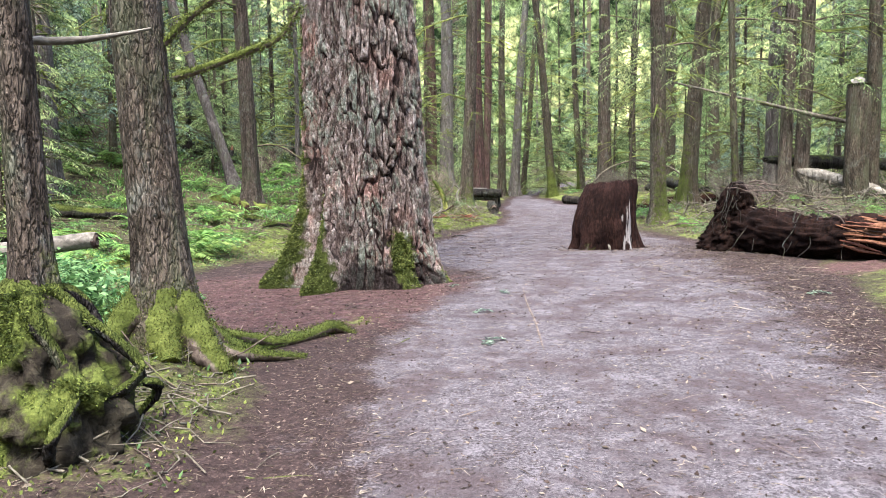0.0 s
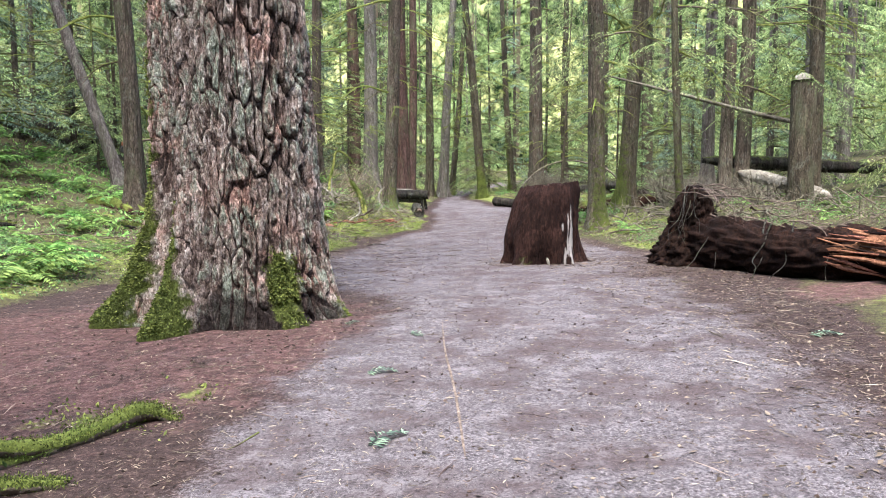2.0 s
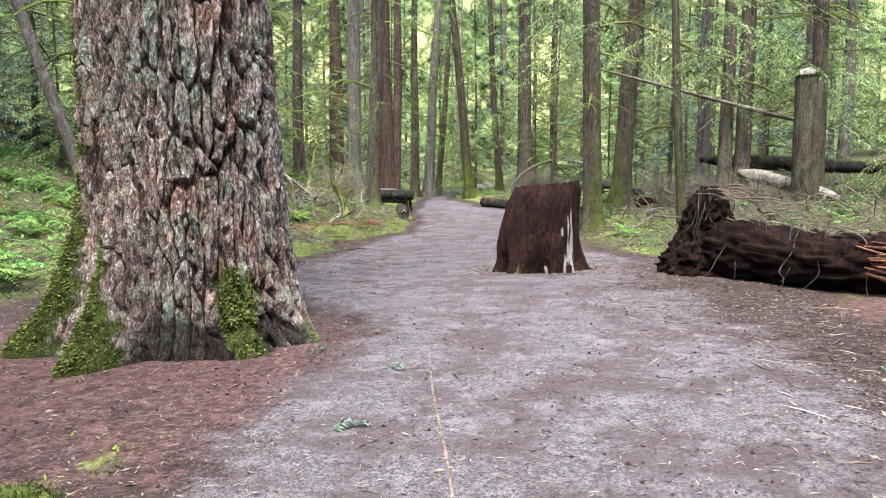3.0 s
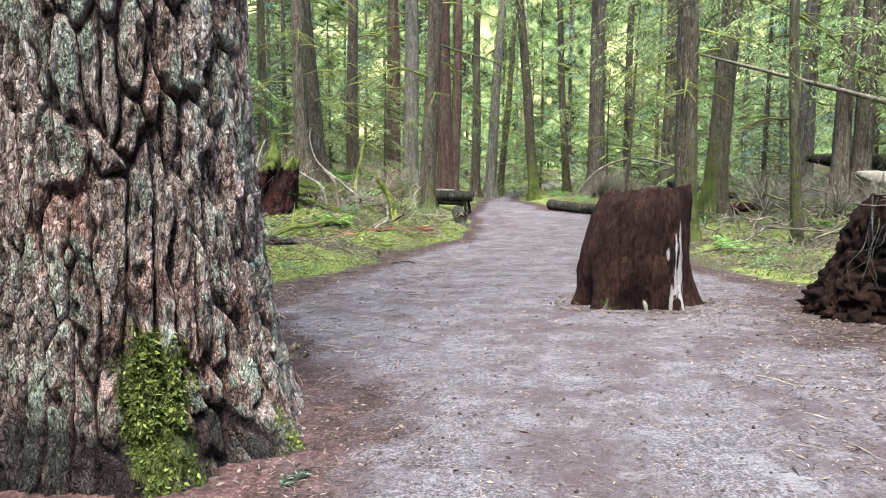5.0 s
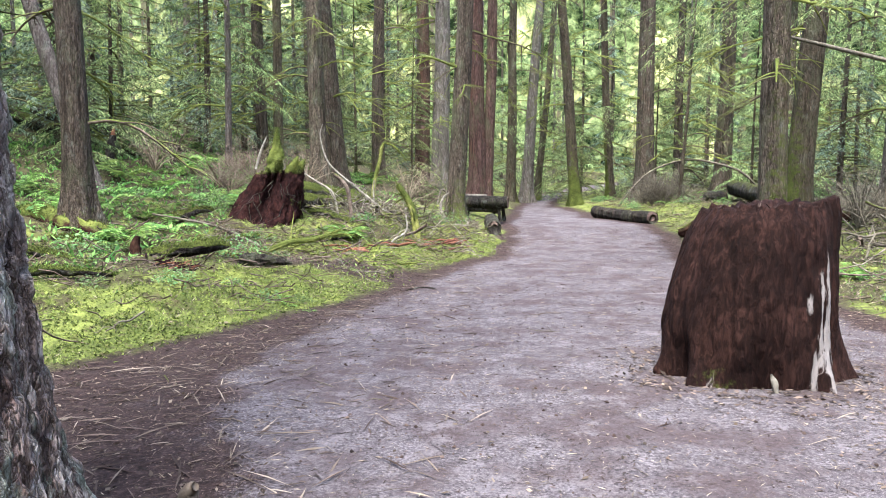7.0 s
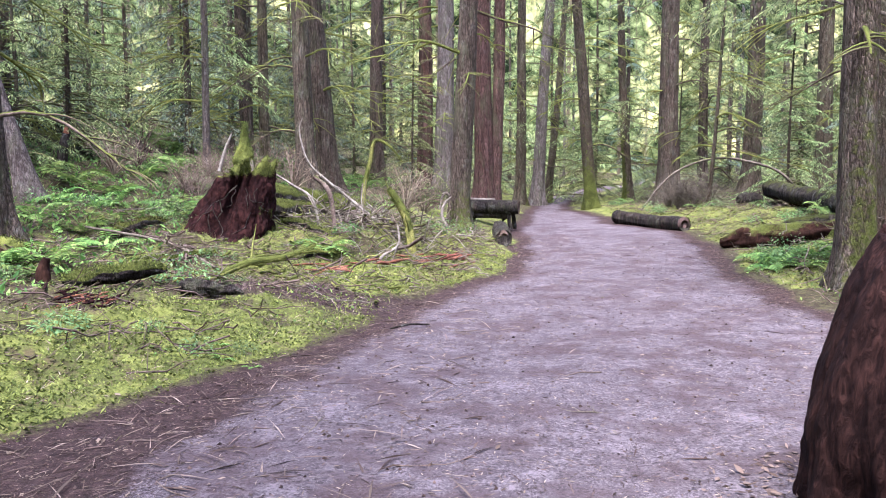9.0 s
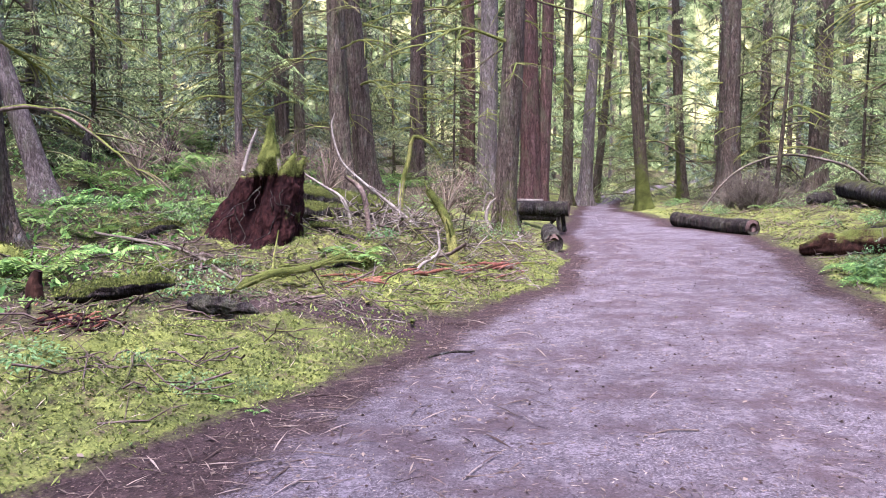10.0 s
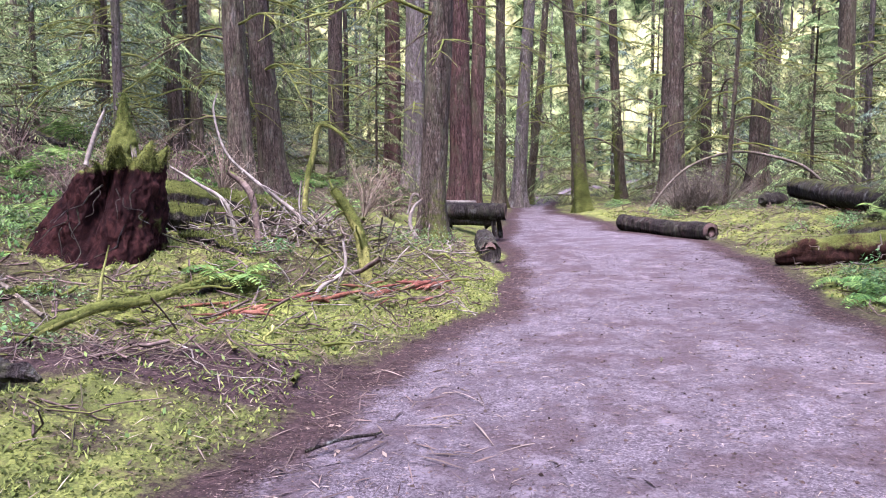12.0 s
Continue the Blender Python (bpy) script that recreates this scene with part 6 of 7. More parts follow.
# ---------------------------------------------------------------- distance beyond the trees
def backdrop():
    k = Nodes("glowing_distant_forest")
    up = k.space(.22, .22, .02)
    trunks = k.noise(k.space(.9, .9, .012), 1.0, 3, .6)
    leaf = k.noise(k.space(.5, .5, .5), 1.0, 6, .72)
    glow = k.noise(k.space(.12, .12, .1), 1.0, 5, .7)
    # painted light: near-black depths, pale greens and yellow patches for sunlit gaps
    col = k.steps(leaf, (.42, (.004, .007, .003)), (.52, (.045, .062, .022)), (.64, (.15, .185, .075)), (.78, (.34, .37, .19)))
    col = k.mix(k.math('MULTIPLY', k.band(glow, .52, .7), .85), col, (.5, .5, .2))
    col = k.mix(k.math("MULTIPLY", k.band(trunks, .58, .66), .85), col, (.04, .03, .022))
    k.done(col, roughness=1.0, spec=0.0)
    # the wall emits its own colour to brighten the gaps; no lamp stands there
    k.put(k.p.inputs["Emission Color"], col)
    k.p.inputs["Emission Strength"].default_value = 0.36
    a = np.linspace(0, 2 * np.pi, 97)
    zs = np.array([-4.0, 10, 24, 34])
    v = np.stack([np.stack([2 + 84 * np.cos(a), 25 + 84 * np.sin(a), np.full(97, z)], 1) for z in zs]).reshape(-1, 3)
    i, j = np.meshgrid(np.arange(3), np.arange(96), indexing="ij")
    q = np.stack([i * 97 + j, i * 97 + j + 1, (i + 1) * 97 + j + 1, (i + 1) * 97 + j], -1).reshape(-1, 4)
    whole("backdrop", mesh_of("backdrop", v, q, k.m), (0, 0, 0), "far forest wall that glows faintly, with sunlit and dark foliage painted on", "backdrop", kind="structure")


backdrop()


# ---------------------------------------------------------------- plants
def fern_mesh(seed, fronds=11, length=.75, mat=None):
    g = np.random.default_rng(seed)
    P, W, S, L, D = [], [], [], [], []
    for f in range(fronds):
        az = 2 * math.pi * f / fronds + .35 * g.normal()
        out = np.array([math.cos(az), math.sin(az), 0])
        cr = np.array([-out[1], out[0], 0])
        ln = length * (.65 + .5 * g.random())
        lift = .75 + .35 * g.random()
        n = 15
        s = np.linspace(.08, 1, n)
        line = out * (ln * s * .85)[:, None]
        line[:, 2] = ln * (lift * s - .85 * s ** 2)
        for sg in (-1, 1):
            w = unit(cr * sg + out * .45 + g.normal(size=(n, 3)) * .06 + np.array([0, 0, -.12]))
            P.append(line), W.append(w), S.append(unit(np.cross(w, [0, 0, 1.0]) + [0, 0, .1]))
            L.append(ln * .2 * np.sin(np.pi * np.clip(s * .88 + .1, 0, 1)) + .01)
            D.append(np.full(n, ln * .055))
        w = unit(np.gradient(line, axis=0))
        P.append(line), W.append(w), S.append(np.tile(cr, (n, 1))), L.append(np.full(n, ln * .07)), D.append(np.full(n, .006))
    v, q = kites(np.concatenate(P), np.concatenate(W), np.concatenate(S), np.concatenate(L), np.concatenate(D), .15)
    return mesh_of("fern", v, q, mat or FERN_LEAF, smooth=False)


def leafy_mesh(seed, leaves=170, spread=.4, tall=.45, size=.075, mat=None):
    g = np.random.default_rng(seed)
    a, r = g.random(leaves) * 6.28, spread * np.sqrt(g.random(leaves))
    pos = np.stack([r * np.cos(a), r * np.sin(a), tall * (.25 + .75 * g.random(leaves)) * (1 - .5 * (r / spread) ** 2)], 1)
    way = unit(np.stack([np.cos(a), np.sin(a), g.normal(size=leaves) * .35], 1) + g.normal(size=(leaves, 3)) * .4)
    v, q = kites(pos, way, unit(np.cross(way, [0, 0, 1.0]) + g.normal(size=(leaves, 3)) * .25), size * (.6 + .8 * g.random(leaves)), size * .62 * (.6 + .7 * g.random(leaves)), .15)
    n = 26
    b = g.integers(leaves, size=n)
    foot = pos[b] * [.25, .25, 0]
    w = pos[b] - foot
    v2, q2 = kites(foot, unit(w), unit(np.cross(w, [0, 0, 1.0])), np.linalg.norm(w, axis=1), np.full(n, .008))
    return mesh_of("plant", np.vstack([v, v2]), np.vstack([q, q2 + len(v)]), mat or BROAD_LEAF, smooth=False)


def twiggy_mesh(seed, stems=26, tall=.9, spread=.7, mat=None, blades=900, blade=.09):
    """A dead or bare bush: fine stems with thin sprays."""
    g = np.random.default_rng(seed)
    hp = Heap()
    pts = []
    for s in range(stems):
        az, t = g.random() * 6.28, tall * (.5 + .6 * g.random())
        k = np.linspace(0, 1, 6)
        line = np.stack([math.cos(az) * spread * k ** 1.3 * (.4 + .8 * g.random()), math.sin(az) * spread * k ** 1.3 * (.4 + .8 * g.random()), t * (k * 1.25 - .3 * k ** 2)], 1) + g.normal(size=(6, 3)) * .03 * k[:, None]
        hp.add(tube(line, [.009, .003], 4, .1, 2, s, .2, caps=False, stretch=1.0))
        pts.append(line[2:])
    pts = np.concatenate(pts)
    i = g.integers(len(pts), size=blades)
    way = unit(g.normal(size=(blades, 3)) + [0, 0, .2])
    v, q = kites(pts[i] + g.normal(size=(blades, 3)) * .09, way, unit(np.cross(way, g.normal(size=(blades, 3)))), blade * (.5 + g.random(blades)), np.full(blades, .008))
    hp.add((v, q, [], np.zeros(len(v))))
    return hp.mesh("bush", mat or DEAD_SPRAY, smooth=False)


FERNS = [fern_mesh(60 + i, 9 + i % 4, .62 + .1 * (i % 3)) for i in range(5)]
PLANTS = [leafy_mesh(80 + i, 150 + 30 * i, .34 + .06 * i, .32 + .06 * i, .06 + .012 * (i % 3)) for i in range(4)]
BUSHES = [twiggy_mesh(90 + i) for i in range(3)]
GREY_BUSH = [twiggy_mesh(95 + i, 60, 1.1, .9, TWIG_WOOD, 450, .2) for i in range(2)]
g = np.random.default_rng(17)


def plant(kind, me, x, y, label, size=1.0, group="undergrowth", up=0.0):
    ob = whole(kind, me, (x, y, hz(x, y) - .02 + up), label, "plant", group, "stuff" if kind == "leafy_plant" else "")
    ob.rotation_euler = (.15 * g.normal(), .15 * g.normal(), g.random() * 6.28)
    ob.scale = (size, size, size * (.85 + .3 * g.random()))
    return ob


def free(x, y, margin):
    if math.hypot(x + .85, y - 11) < 1.9 or math.hypot(x + 3.5, y - 23.9) < .95 or math.hypot(x + 1.68, y - 6.15) < .5:
        return False
    return max(float(edge_left(y)) - x, x - float(edge_right(y))) > margin


def scatter(n, x0, x1, y0, y1, margin):
    out, tries = [], 0
    while len(out) < n and tries < n * 40:
        tries += 1
        x, y = x0 + (x1 - x0) * g.random(), y0 + (y1 - y0) * g.random()
        if free(x, y, margin):
            out.append((x, y))
    return out


for x, y in [p for p in scatter(60, -10, -1.5, 5, 22, 1.0) if not (p[0] > -4.2 and 14 < p[1])]:
    plant("fern", FERNS[g.integers(5)], x, y, "green sword fern on the forest floor", .75 + .6 * g.random())
for x, y in scatter(46, -13, -1.5, 21, 42, 2.0):
    plant("fern", FERNS[g.integers(5)], x, y, "green sword fern on the forest floor", .8 + .6 * g.random())
for x, y in scatter(60, -16, -5, 20, 44, 3):
    plant("fern", FERNS[g.integers(5)], x, y, "large green fern on the hillside", 1.0 + .8 * g.random())
for x, y in scatter(70, 5, 20, 14, 46, 1.0):
    plant("fern", FERNS[g.integers(5)], x, y, "green sword fern on the forest floor", .55 + .6 * g.random())
for x, y in [p for p in scatter(95, -5.2, -1.7, 5.4, 10.2, .55) if p[1] > 6.7 or p[0] < -2.75]:
    plant("leafy_plant", PLANTS[g.integers(4)], x, y, "low light green leafy plant beside the path", .9 + .6 * g.random())
for x, y in [p for p in scatter(70, -12, -1.5, 12, 30, .9) if not (p[0] > -4.5 and 15 < p[1] < 21)]:
    plant("leafy_plant", PLANTS[g.integers(4)], x, y, "low green leafy plant on the mossy bank", .4 + .5 * g.random())
for x, y in scatter(60, 5, 16, 16, 42, .6):
    plant("leafy_plant", PLANTS[g.integers(4)], x, y, "low green leafy plant on the mossy bank", .4 + .5 * g.random())
for x, y in ((5.35, 24.1), (5.6, 24.5), (5.75, 23.9), (6.1, 24.6), (5.5, 25.1), (6.4, 24.2)):
    plant("fern", FERNS[g.integers(5)], x, y, "glossy green fern beside the path", .75)
    plant("leafy_plant", PLANTS[g.integers(4)], x + .15, y + .1, "bushy green plant at the path edge", .9)
for x, y in ((-.25, 27.6), (-.6, 27.8), (.1, 28.1), (-.9, 28.2), (-.45, 28.3)):
    plant("leafy_plant", PLANTS[g.integers(4)], x, y, "dark green leafy plant at the foot of a tree", .8)
for x, y, big in ((-1.7, 18.2, .5), (-2.2, 18.35, .45), (-1.35, 18.45, .4), (-2.7, 17.8, .5), (-3.6, 17.6, .5), (-4.4, 18.8, .6), (-4.7, 19.4, .7), (-5.2, 20.0, .8)):
    plant("leafy_plant", PLANTS[g.integers(4)], x, y, "broad-leaved green plant in the moss", big)
for x, y in ((-1.45, 18.2), (-1.15, 18.15), (-1.9, 18.0), (-1.6, 18.5)):
    plant("fern", FERNS[g.integers(5)], x, y, "small fern in the moss", .2)
for x, y in scatter(9, -8, -4.5, 25.5, 32, 2) + [(-5.3, 26.4), (-4.9, 27.4), (-5.9, 27.2), (-1.6, 30.5), (-1.2, 31.3), (-2.2, 31.0)]:
    plant("dry_bush", BUSHES[g.integers(3)], x, y, "dead pinkish-brown twiggy bush", .8 + .6 * g.random())
for x, y in ((6.7, 36.2), (7.1, 36.5), (6.3, 36.4), (7.5, 36.0), (6.9, 35.9), (6.5, 36.1), (9.9, 24.4), (10.6, 23.8), (9.2, 25.4), (8.4, 24.9), (10.2, 27.2)):
    plant("bare_bush", GREY_BUSH[g.integers(2)], x, y, "bare grey twiggy bush", .8 + .35 * g.random())
for x, y, s in ((-4.35, 24.5, 1.3), (-4.1, 24.9, 1.3), (-4.9, 25.2, 1.2), (-5.4, 23.6, 1.1), (-6.0, 24.4, 1.2), (-6.8, 22.0, 1.1), (-6.2, 19.2, 1.0), (-7.4, 20.6, 1.1), (-5.6, 22.8, .9), (-6.6, 23.2, 1.2), (-5.0, 24.6, .8), (-7.0, 26.2, 1.2)):
    plant("fern", FERNS[g.integers(5)], x, y, "large pale green fern on the slope", 1.15 * s)

# ---------------------------------------------------------------- fallen sticks and brush
STICKS = []
for n in range(14):
    L = .5 + .7 * g.random()
    k = np.linspace(0, 1, 6)
    line = np.stack([L * (k - .5), .045 * L * np.sin(k * 4 + n) + .018 * g.normal(size=6), .02 + .014 * g.normal(size=6)], 1)
    r = .007 + .013 * g.random()
    mossy_stick = n % 4 == 3
    hp = Heap()
    c = curve_through(line, 14)
    hp.add(tube(c, [r, r * .8, r * .35], 6, .2, 2, n, 1.3 if mossy_stick else .1, stretch=.8))
    for t in range(5):
        i = int(g.integers(3, 12))
        d = unit(np.array([.6, .8 * g.choice([-1, 1]), .35 * g.normal()]))
        kk = np.linspace(0, 1, 5)
        hp.add(tube(c[i] + d * (L * .3 * g.random() * kk)[:, None] + g.normal(size=(5, 3)) * .012, [r * .5, r * .2], 5, .2, 2, t, .1, stretch=.8))
    STICKS.append((hp.mesh("stick", DARK_STICK if mossy_stick or n % 3 == 0 else (TWIG_WOOD if n % 3 == 1 else ROOT_WOOD)), ("mossy", "dark", "grey", "brown")[3 if n % 3 == 2 else (0 if mossy_stick else (1 if n % 3 == 0 else 2))]))


def drop_stick(x, y, size, tilt=.1, up=.0):
    me, look_word = STICKS[g.integers(len(STICKS))]
    ob = whole("fallen_stick", me, (x, y, hz(x, y) + up), look_word + " fallen stick lying on the forest floor", "stick", "fallen sticks")
    ob.rotation_euler = (g.normal() * tilt, g.normal() * tilt, g.random() * 6.28)
    ob.scale = (size, size, size)


for x, y in scatter(70, -5.5, .8, 20.9, 30, .5):
    drop_stick(x, y, .5 + .8 * g.random(), .07, .01 + .03 * g.random())
for n in range(30):  # the heap of brush before the bench tree
    drop_stick(-1.5 + .75 * g.normal(), 26.0 + .7 * g.normal(), .8 + .8 * g.random(), .26, .08 + .3 * g.random())
for n in range(34):  # brush behind the uprooted log
    drop_stick(9.2 + 1.6 * g.normal(), 22.0 + 1.9 * g.normal(), 1.0 + 1.3 * g.random(), .3, .1 + .45 * g.random())
for x, y in scatter(28, 5.2, 14, 16, 40, .6):
    drop_stick(x, y, .7 + 1.2 * g.random(), .14, .03)
for x, y in scatter(28, -12, -1.2, 4, 19, .5):
    drop_stick(x, y, .5 + 1.0 * g.random(), .12, .03)
for n in range(26):  # twigs on the earth round the old tree and along the right
    x, y = ((-2.6 + 2.6 * g.random(), 3.4 + 5.5 * g.random()) if n % 2 else (3.6 + 1.8 * g.random(), 6 + 6.5 * g.random()))
    if math.hypot(x + 1.68, y - 6.15) > .5:
        drop_stick(x, y, .22 + .3 * g.random(), .03, -.005)
for n in range(26):
    x, y = ((-1.9 + 2.8 * g.random(), 14.2 + 3.2 * g.random()) if n % 2 else (-.4 + 5 * g.random(), 12 + 18 * g.random()))
    if math.hypot(x - 3, y - 15.3) > .9:
        drop_stick(x, y, .2 + .3 * g.random(), .03, -.008)

# ---------------------------------------------------------------- brushwood, past counting
def brushwood(n, place, label, seed, mat, rad=.008, rise=.2, moss=.3):
    h = np.random.default_rng(seed)
    hp = Heap()
    made_n = 0
    while made_n < n:
        x, y, up = place(h)
        if not free(x, y, .25):
            continue
        L, a = (.25 + .6 * h.random() ** 1.5) * (1 + 12 * max(0, rad - .012)), h.random() * 6.28
        k = np.linspace(-.5, .5, 5)
        line = np.stack([x + L * k * math.cos(a), y + L * k * math.sin(a), np.full(5, 0.0)], 1) + h.normal(size=(5, 3)) * .02
        line[:, 2] = height(line[:, 0], line[:, 1]).mean() + .01 + up + rise * h.normal() * k * L * 2 + .02 * h.normal(size=5)
        line[:, 2] = np.maximum(line[:, 2], height(line[:, 0], line[:, 1]))
        r = rad * (.4 + 1.1 * h.random())
        hp.add(tube(line, [r, r * .4], 4, .15, 2, made_n % 9, moss * h.random() * 2, caps=False, stretch=1.0))
        made_n += 1
    whole("brushwood", hp.mesh("brushwood", mat), (0, 0, 0), label, "brushwood", kind="stuff")


brushwood(260, lambda h: (-5.8 + 4.2 * h.random(), 17.6 + 3.6 * h.random(), .01), "brown dead twigs on the mossy hump", 33, DARK_STICK, .008, .2, .4)
brushwood(110, lambda h: (-5.5 + 6.3 * h.random(), 20.9 + 8 * h.random(), .02), "mossy fallen branches on the bank", 31, MOSSY_STICK, .018, .07, 1.5)
brushwood(800, lambda h: (-5.5 + 6.5 * h.random(), 20.9 + 9 * h.random(), .02), "small dead twigs littering the bank", 1, DARK_STICK, .009)
brushwood(320, lambda h: (-5.5 + 6.5 * h.random(), 20.9 + 9 * h.random(), .02), "small pale dead twigs littering the bank", 2, GREY_WOOD, .007, .25, .1)
brushwood(190, lambda h: (-1.5 + .9 * h.normal(), 26.2 + .8 * h.normal(), .3 * h.random()), "tangled heap of dead branches", 3, TWIG_WOOD, .011, .32, .5)
brushwood(34, lambda h: (-1.5 + 1.0 * h.normal(), 25.8 + .8 * h.normal(), .22 * h.random()), "thick mossy branches in the brush heap", 24, DARK_STICK, .03, .22, 1.4)
brushwood(90, lambda h: (-1.6 + .9 * h.normal(), 26.0 + .8 * h.normal(), .35 * h.random()), "tangled heap of pale dead branches", 4, GREY_WOOD, .01, .4, .1)
brushwood(420, lambda h: (9.4 + 1.8 * h.normal(), 22.5 + 2.4 * h.normal(), .5 * h.random()), "tangled grey brush behind the uprooted log", 5, TWIG_WOOD, .013, .4, .2)
brushwood(800, lambda h: (5.0 + 8 * h.random(), 17 + 22 * h.random(), .03), "small dead twigs littering the ground", 6, DARK_STICK, .01)
brushwood(420, lambda h: (-10 + 9.2 * h.random(), 3 + 15 * h.random(), .02), "small dead twigs littering the ground", 7, DARK_STICK, .008)
brushwood(160, lambda h: (-2.6 + 1.9 * h.random(), 3 + 3.6 * h.random(), .01), "small dead twigs round the mossy roots", 32, TWIG_WOOD, .006, .1, .1)

# ---------------------------------------------------------------- loose cover, past counting
def mask_at(field, x, y):
    i = np.clip(np.searchsorted(gy, y) - 1, 0, len(gy) - 2)
    j = np.clip(np.searchsorted(gx, x) - 1, 0, len(gx) - 2)
    return field[i, j]


def loose(name, n, x0, x1, y0, y1, chance, length, width, mat, label, stand=.2, category="litter", lift=.004, seed=0):
    h = np.random.default_rng(seed + 400)
    x, y = x0 + (x1 - x0) * h.random(n), y0 + (y1 - y0) * h.random(n)
    keep = h.random(n) < chance(x, y)
    keep &= np.hypot(x + .85, y - 11) > 1.0
    x, y = x[keep], y[keep]
    m = len(x)
    az = h.random(m) * 6.28
    way = unit(np.stack([np.cos(az), np.sin(az), stand * (.3 + h.random(m) * 1.4) if stand > .3 else stand * h.normal(size=m)], 1))
    side = unit(np.cross(way, [0, 0, 1.0]) + h.normal(size=(m, 3)) * .25)
    ln = length * (.45 + 1.1 * h.random(m) ** 1.5)
    v, q = kites(np.stack([x, y, height(x, y) + lift], 1), way, side, ln, width * (.6 + .8 * h.random(m)), .05)
    whole(name, mesh_of(name, v, q, mat, smooth=False), (0, 0, 0), label, category, kind="stuff")


def on_moss(x, y):
    return np.clip(mask_at(mossy, x, y) * 1.5 - .35, 0, 1)


def on_bank(x, y):
    return ramp(-.1, .5, mask_at(bank, x, y))


def on_litter(x, y):
    return on_bank(x, y) * (1 - .8 * on_moss(x, y)) * (1 - .85 * mask_at(soil, x, y))


def on_earth(x, y):
    return mask_at(soil, x, y) * (1 - .72 * mask_at(trodden, x, y))


def on_path(x, y):
    return ramp(-.1, .3, mask_at(inside, x, y))


loose("moss_tufts", 200000, -5, 1.4, 13.5, 27, on_moss, .03, .02, MOSS_BLADE, "short yellow-green moss carpeting the bank", .8, "moss", -.004, 1)
loose("moss_tufts", 60000, -5, -.2, 2.5, 10, on_moss, .034, .02, MOSS_BLADE, "short yellow-green moss beside the path", 1.2, "moss", -.004, 2)
loose("moss_tufts", 60000, 4.4, 10, 15, 38, on_moss, .04, .024, MOSS_BLADE, "short yellow-green moss beyond the path", 1.2, "moss", -.004, 3)
loose("forest_litter", 40000, -9, 1.5, 14, 34, on_litter, .1, .008, PALE_LITTER, "brown twigs and dead fronds on the ground", .35, "litter", .0, 4)
loose("forest_litter", 30000, -9, 0, 2, 14, on_litter, .07, .007, DRY_LEAF, "brown twigs and dead leaves on the ground", .35, "litter", .0, 5)
loose("forest_litter", 26000, 4.5, 16, 12, 40, on_litter, .11, .01, PALE_LITTER, "brown twigs and dead fronds on the ground", .35, "litter", .0, 6)
loose("ground_leaves", 42000, -12, 1.2, 14, 36, lambda x, y: on_bank(x, y) * ramp(.1, .75, .5 + .6 * wave(x * .6, y * .6, 9)) * (1 - .92 * on_moss(x, y)) * (1 - .7 * ramp(-4.5, -3.5, x) * ramp(21, 20, y)), .05, .022, FERN_LEAF, "small green leaves and herbs on the ground", .9, "ground cover", .01, 7)
loose("ground_leaves", 26000, -10, -.6, 3, 14, lambda x, y: on_bank(x, y) * (1 - .85 * ramp(6.2, 5.2, y) * ramp(-2.6, -1.4, x)) * ramp(.1, .7, .5 + .6 * wave(x * .7, y * .7, 9)) * (1 - .7 * on_moss(x, y)), .05, .026, BROAD_LEAF, "small green leaves and herbs on the ground", .9, "ground cover", .01, 8)
loose("forest_litter", 30000, 4.6, 12, 16, 42, on_bank, .13, .009, PALE_LITTER, "straw-coloured dead fronds on the bank", .4, "litter", .0, 32)
loose("ground_leaves", 26000, 4.8, 18, 14, 44, lambda x, y: on_bank(x, y) * ramp(.1, .75, .5 + .6 * wave(x * .5, y * .5, 9)) * (1 - .8 * on_moss(x, y)), .065, .026, FERN_LEAF, "small green leaves and herbs on the ground", .9, "ground cover", .01, 9)
loose("ground_leaves", 30000, -20, -4, 18, 48, lambda x, y: on_bank(x, y) * ramp(.0, .7, .5 + .6 * wave(x * .4, y * .4, 6)), .13, .05, FERN_LEAF, "green herbs and fern fronds covering the hillside", .9, "ground cover", .01, 14)
loose("forest_litter", 16000, -20, -4, 18, 48, on_bank, .16, .02, DRY_LEAF, "dead fronds and twigs on the hillside", .4, "litter", .0, 15)
loose("path_litter", 20000, -4.2, 6.2, 2.5, 30, on_earth, .075, .0055, PALE_LITTER, "pale dry twigs and needles on the earth", .12, "litter", .006, 18)
loose("path_litter", 40000, -4.2, 6.2, 2.5, 30, on_earth, .05, .006, DRY_LEAF, "dry needles, chips and twigs on the earth", .12, "litter", .006, 10)
loose("path_litter", 16000, -1.5, 5.5, 2.5, 30, on_path, .05, .005, PALE_LITTER, "pale needles scattered on the trodden path", .08, "litter", .005, 26)
loose("path_litter", 34000, -1, 5.5, 2.5, 30, on_path, .045, .007, DRY_LEAF, "scattered pale needles on the trodden path", .1, "litter", .005, 11)

loose("dry_twigs", 1500, -3.2, 5.8, 2.8, 28, on_earth, .26, .008, PALE_LITTER, "thin dry twigs lying on the earth", .06, "litter", .008, 21)
loose("dry_twigs", 1500, -3.2, 5.8, 2.8, 28, on_earth, .2, .01, DRY_LEAF, "thin brown twigs lying on the earth", .06, "litter", .008, 22)
loose("bark_chips", 7000, 3.0, 5.6, 3.5, 15, lambda x, y: .15 + .85 * on_earth(x, y), .05, .02, DRY_LEAF, "pale and brown wood chips on the earth", .25, "litter", .006, 24)
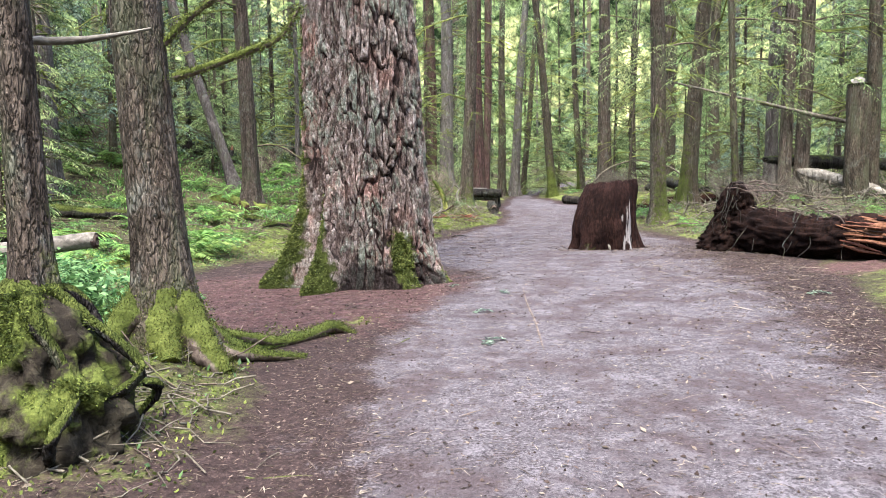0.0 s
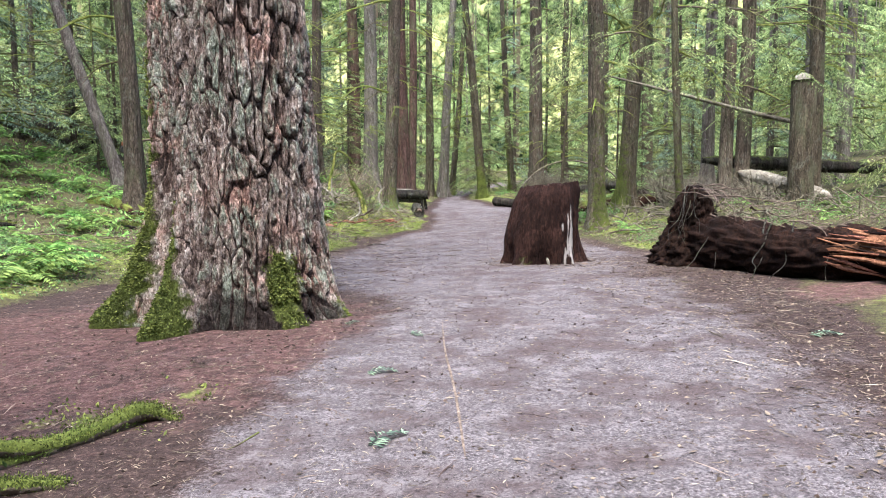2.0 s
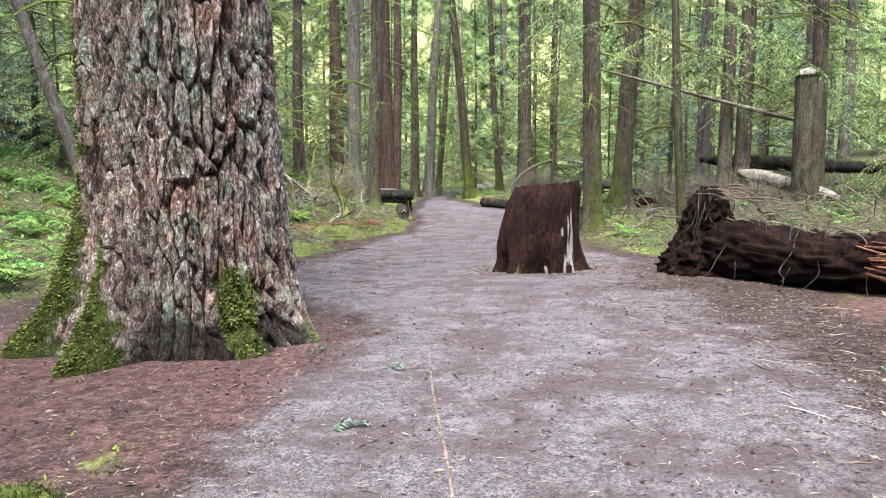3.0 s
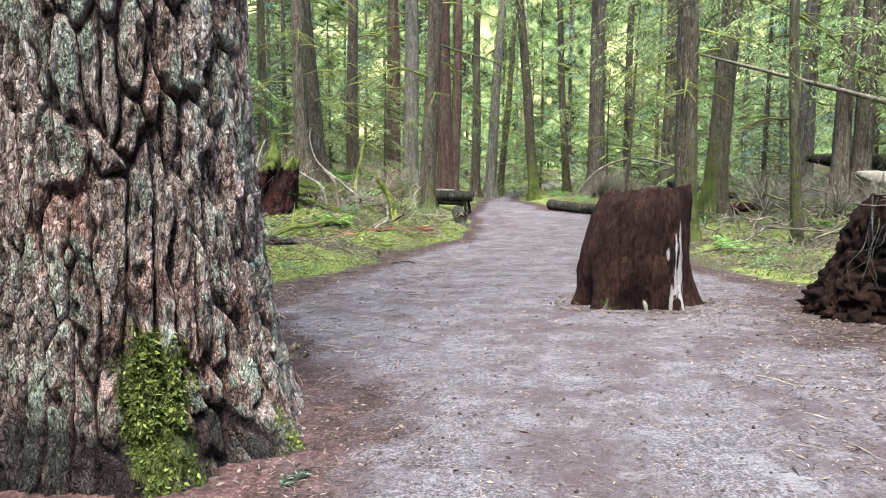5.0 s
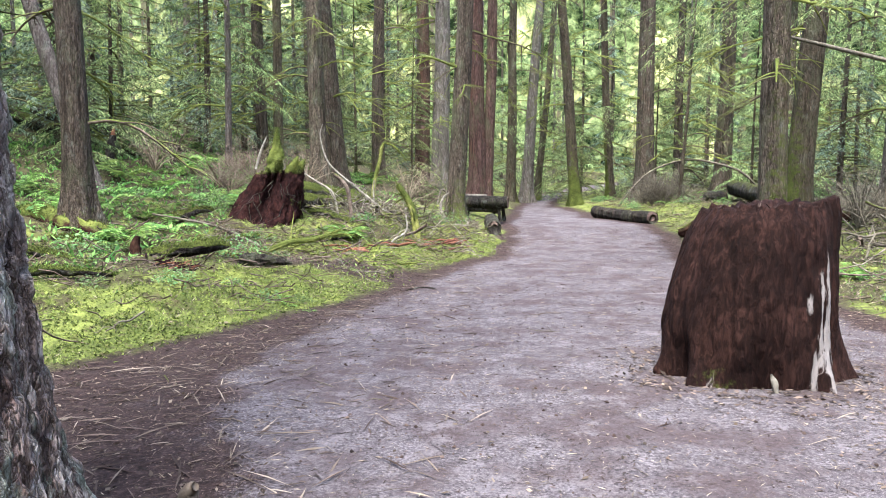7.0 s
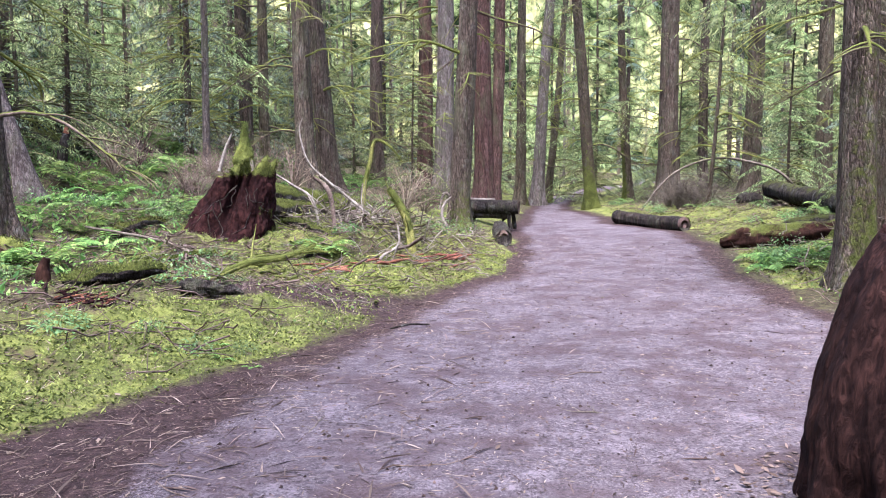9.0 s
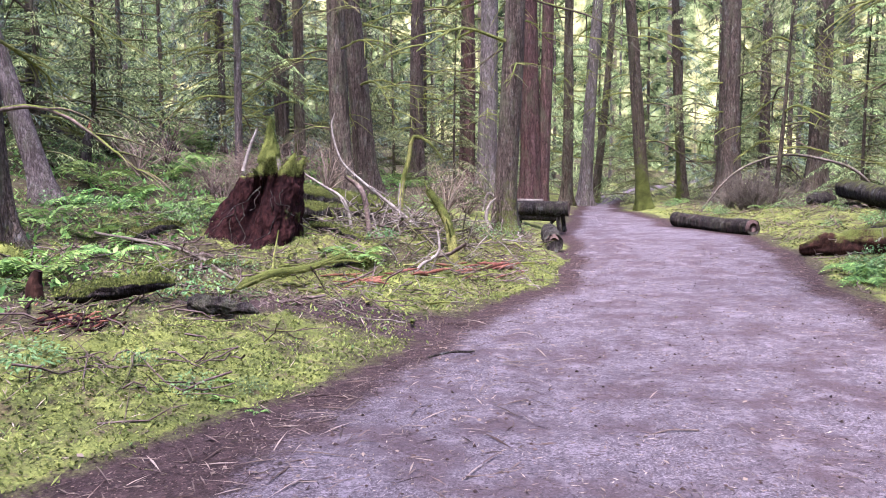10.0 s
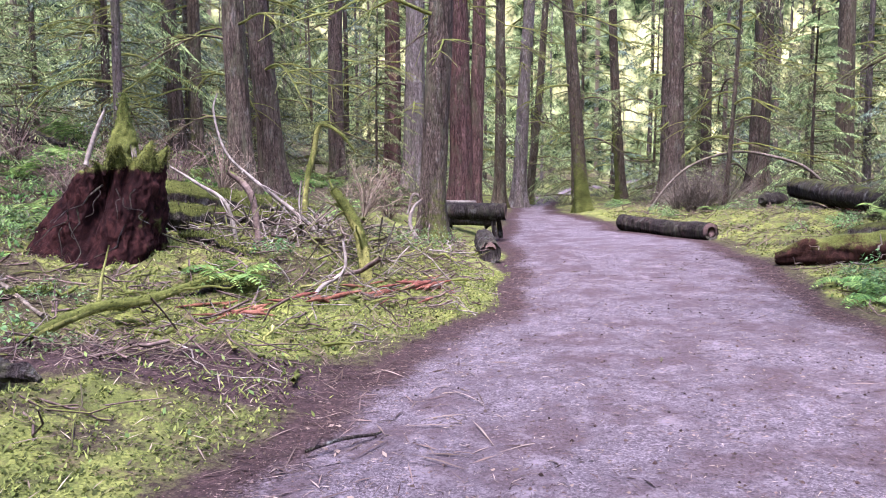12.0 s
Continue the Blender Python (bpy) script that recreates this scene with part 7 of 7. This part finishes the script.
loose("dry_twigs", 700, 3.0, 5.6, 3.5, 15, lambda x, y: .1 + .9 * on_earth(x, y), .3, .009, PALE_LITTER, "thin pale twigs lying on the earth", .06, "litter", .01, 25)
loose("dry_twigs", 1500, -4.2, 1.0, 12.5, 22, lambda x, y: .08 + .92 * on_earth(x, y), .34, .011, PALE_LITTER, "long dry twigs strewn on the brown earth", .05, "litter", .012, 27)
loose("dry_twigs", 1100, -4.2, 1.0, 12.5, 22, lambda x, y: .08 + .92 * on_earth(x, y), .3, .013, DRY_LEAF, "brown twigs strewn on the brown earth", .05, "litter", .012, 28)
loose("feather_moss", 60000, -6.5, .6, 15, 30, lambda x, y: on_bank(x, y) * ramp(.35, .75, .5 + .7 * wave(x * 1.3, y * 1.3, 31)), .06, .016, MOSS_BLADE, "shaggy feather moss on the bank", .7, "moss", -.004, 29)
loose("dead_fronds", 30000, -6.5, .6, 20.8, 30, lambda x, y: on_bank(x, y) * ramp(.35, .75, .5 - .7 * wave(x * 1.3, y * 1.3, 31)), .16, .009, DRY_LEAF, "brown dead fronds and fine twigs on the bank", .45, "litter", .0, 30)
loose("bark_chips", 2600, 2.0, 4.3, 14.1, 16.4, lambda x, y: ramp(1.25, .75, np.hypot(x - 3.12, y - 15.28)) * ramp(.55, .6, np.hypot(x - 3.12, y - 15.28)), .055, .024, DRY_LEAF, "wood chips and crumbs round the foot of a stump", .25, "litter", .006, 33)
loose("bark_chips", 14000, -3.2, 5.8, 2.8, 28, on_earth, .045, .022, DRY_LEAF, "brown bark chips and dead leaves on the earth", .2, "litter", .006, 23)


def clods(n, seed):
    h = np.random.default_rng(seed)
    x, y = -3 + 8.5 * h.random(n), 2.5 + 26 * h.random(n)
    keep = (h.random(n) < .15 + .85 * on_earth(x, y)) & (mask_at(inside, x, y) > -.1) & (np.hypot(x + .85, y - 11) > 1.1) & (np.hypot(x - 3.02, y - 15.28) > .75)
    x, y = x[keep], y[keep]
    m = len(x)
    s = .003 + .013 * h.random(m) ** 3
    octa = np.array([[1, 0, 0], [0, 1, 0], [-1, 0, 0], [0, -1, 0], [0, 0, .8], [0, 0, -.8]])
    v = octa[None] * s[:, None, None] * (.6 + .8 * h.random((m, 6, 1)))
    a = h.random(m) * 6.28
    c, sn = np.cos(a)[:, None], np.sin(a)[:, None]
    v = np.stack([v[:, :, 0] * c - v[:, :, 1] * sn, v[:, :, 0] * sn + v[:, :, 1] * c, v[:, :, 2]], -1)
    v += np.stack([x, y, height(x, y) + s * .3], 1)[:, None, :]
    f = np.array([[0, 1, 4], [1, 2, 4], [2, 3, 4], [3, 0, 4], [1, 0, 5], [2, 1, 5], [3, 2, 5], [0, 3, 5]])
    t = (np.arange(m)[:, None, None] * 6 + f[None]).reshape(-1, 3)
    whole("clods", mesh_of("clods", v.reshape(-1, 3), None, DRY_LEAF, t, smooth=False), (0, 0, 0), "small dark clods and bark chips on the path", "litter", kind="stuff")


clods(22000, 3)

# small broken stub by the old tree, and green sprigs dropped on the path
ob = thing("wood_stub", (-.25, 12.64, hz(-.25, 12.64)), "small broken grey wooden stub in the earth", "stump")
part("body", stick_mesh([(0, 0, -.03), (.01, 0, .08), (.05, -.02, .12)], [.05, .045, .02], ROOT_WOOD, 10, 10, 0, .35, 3), ob)
part("chip", stick_mesh([(.08, .02, -.01), (.13, .0, .05)], [.03, .012], DARK_STICK, 8, 8, 0, .3, 5), ob)


def sprig(x, y, turn, size=1.0):
    h = np.random.default_rng(int(x * 100))
    n = 46
    k = np.linspace(0, 1, n)
    line = np.stack([.22 * (k - .5), .02 * np.sin(k * 4), .012 + .02 * np.sin(k * 3)], 1)
    flip = np.where(np.arange(n) % 2, 1.0, -1.0)
    way = unit(np.stack([np.full(n, .6), flip, .25 * h.normal(size=n)], 1))
    v, q = kites(line, way, unit(np.cross(way, [0, 0, 1.0])), .07 * (1.1 - .7 * k), np.full(n, .014), .1)
    ob = whole("green_sprig", mesh_of("sprig", v, q, NEEDLES_COOL, smooth=False), (x, y, hz(x, y)), "fresh green conifer sprig dropped on the path", "sprig", "dropped sprigs")
    ob.rotation_euler = (0, 0, turn)
    ob.scale = (size, size, size)


sprig(.74, 8.33, .3), sprig(.85, 6.95, .9, 1.2), sprig(4.51, 9.04, 0, 1.2), sprig(1.0, 9.6, 2.0, .9), sprig(.35, 10.2, 1.0, .8)
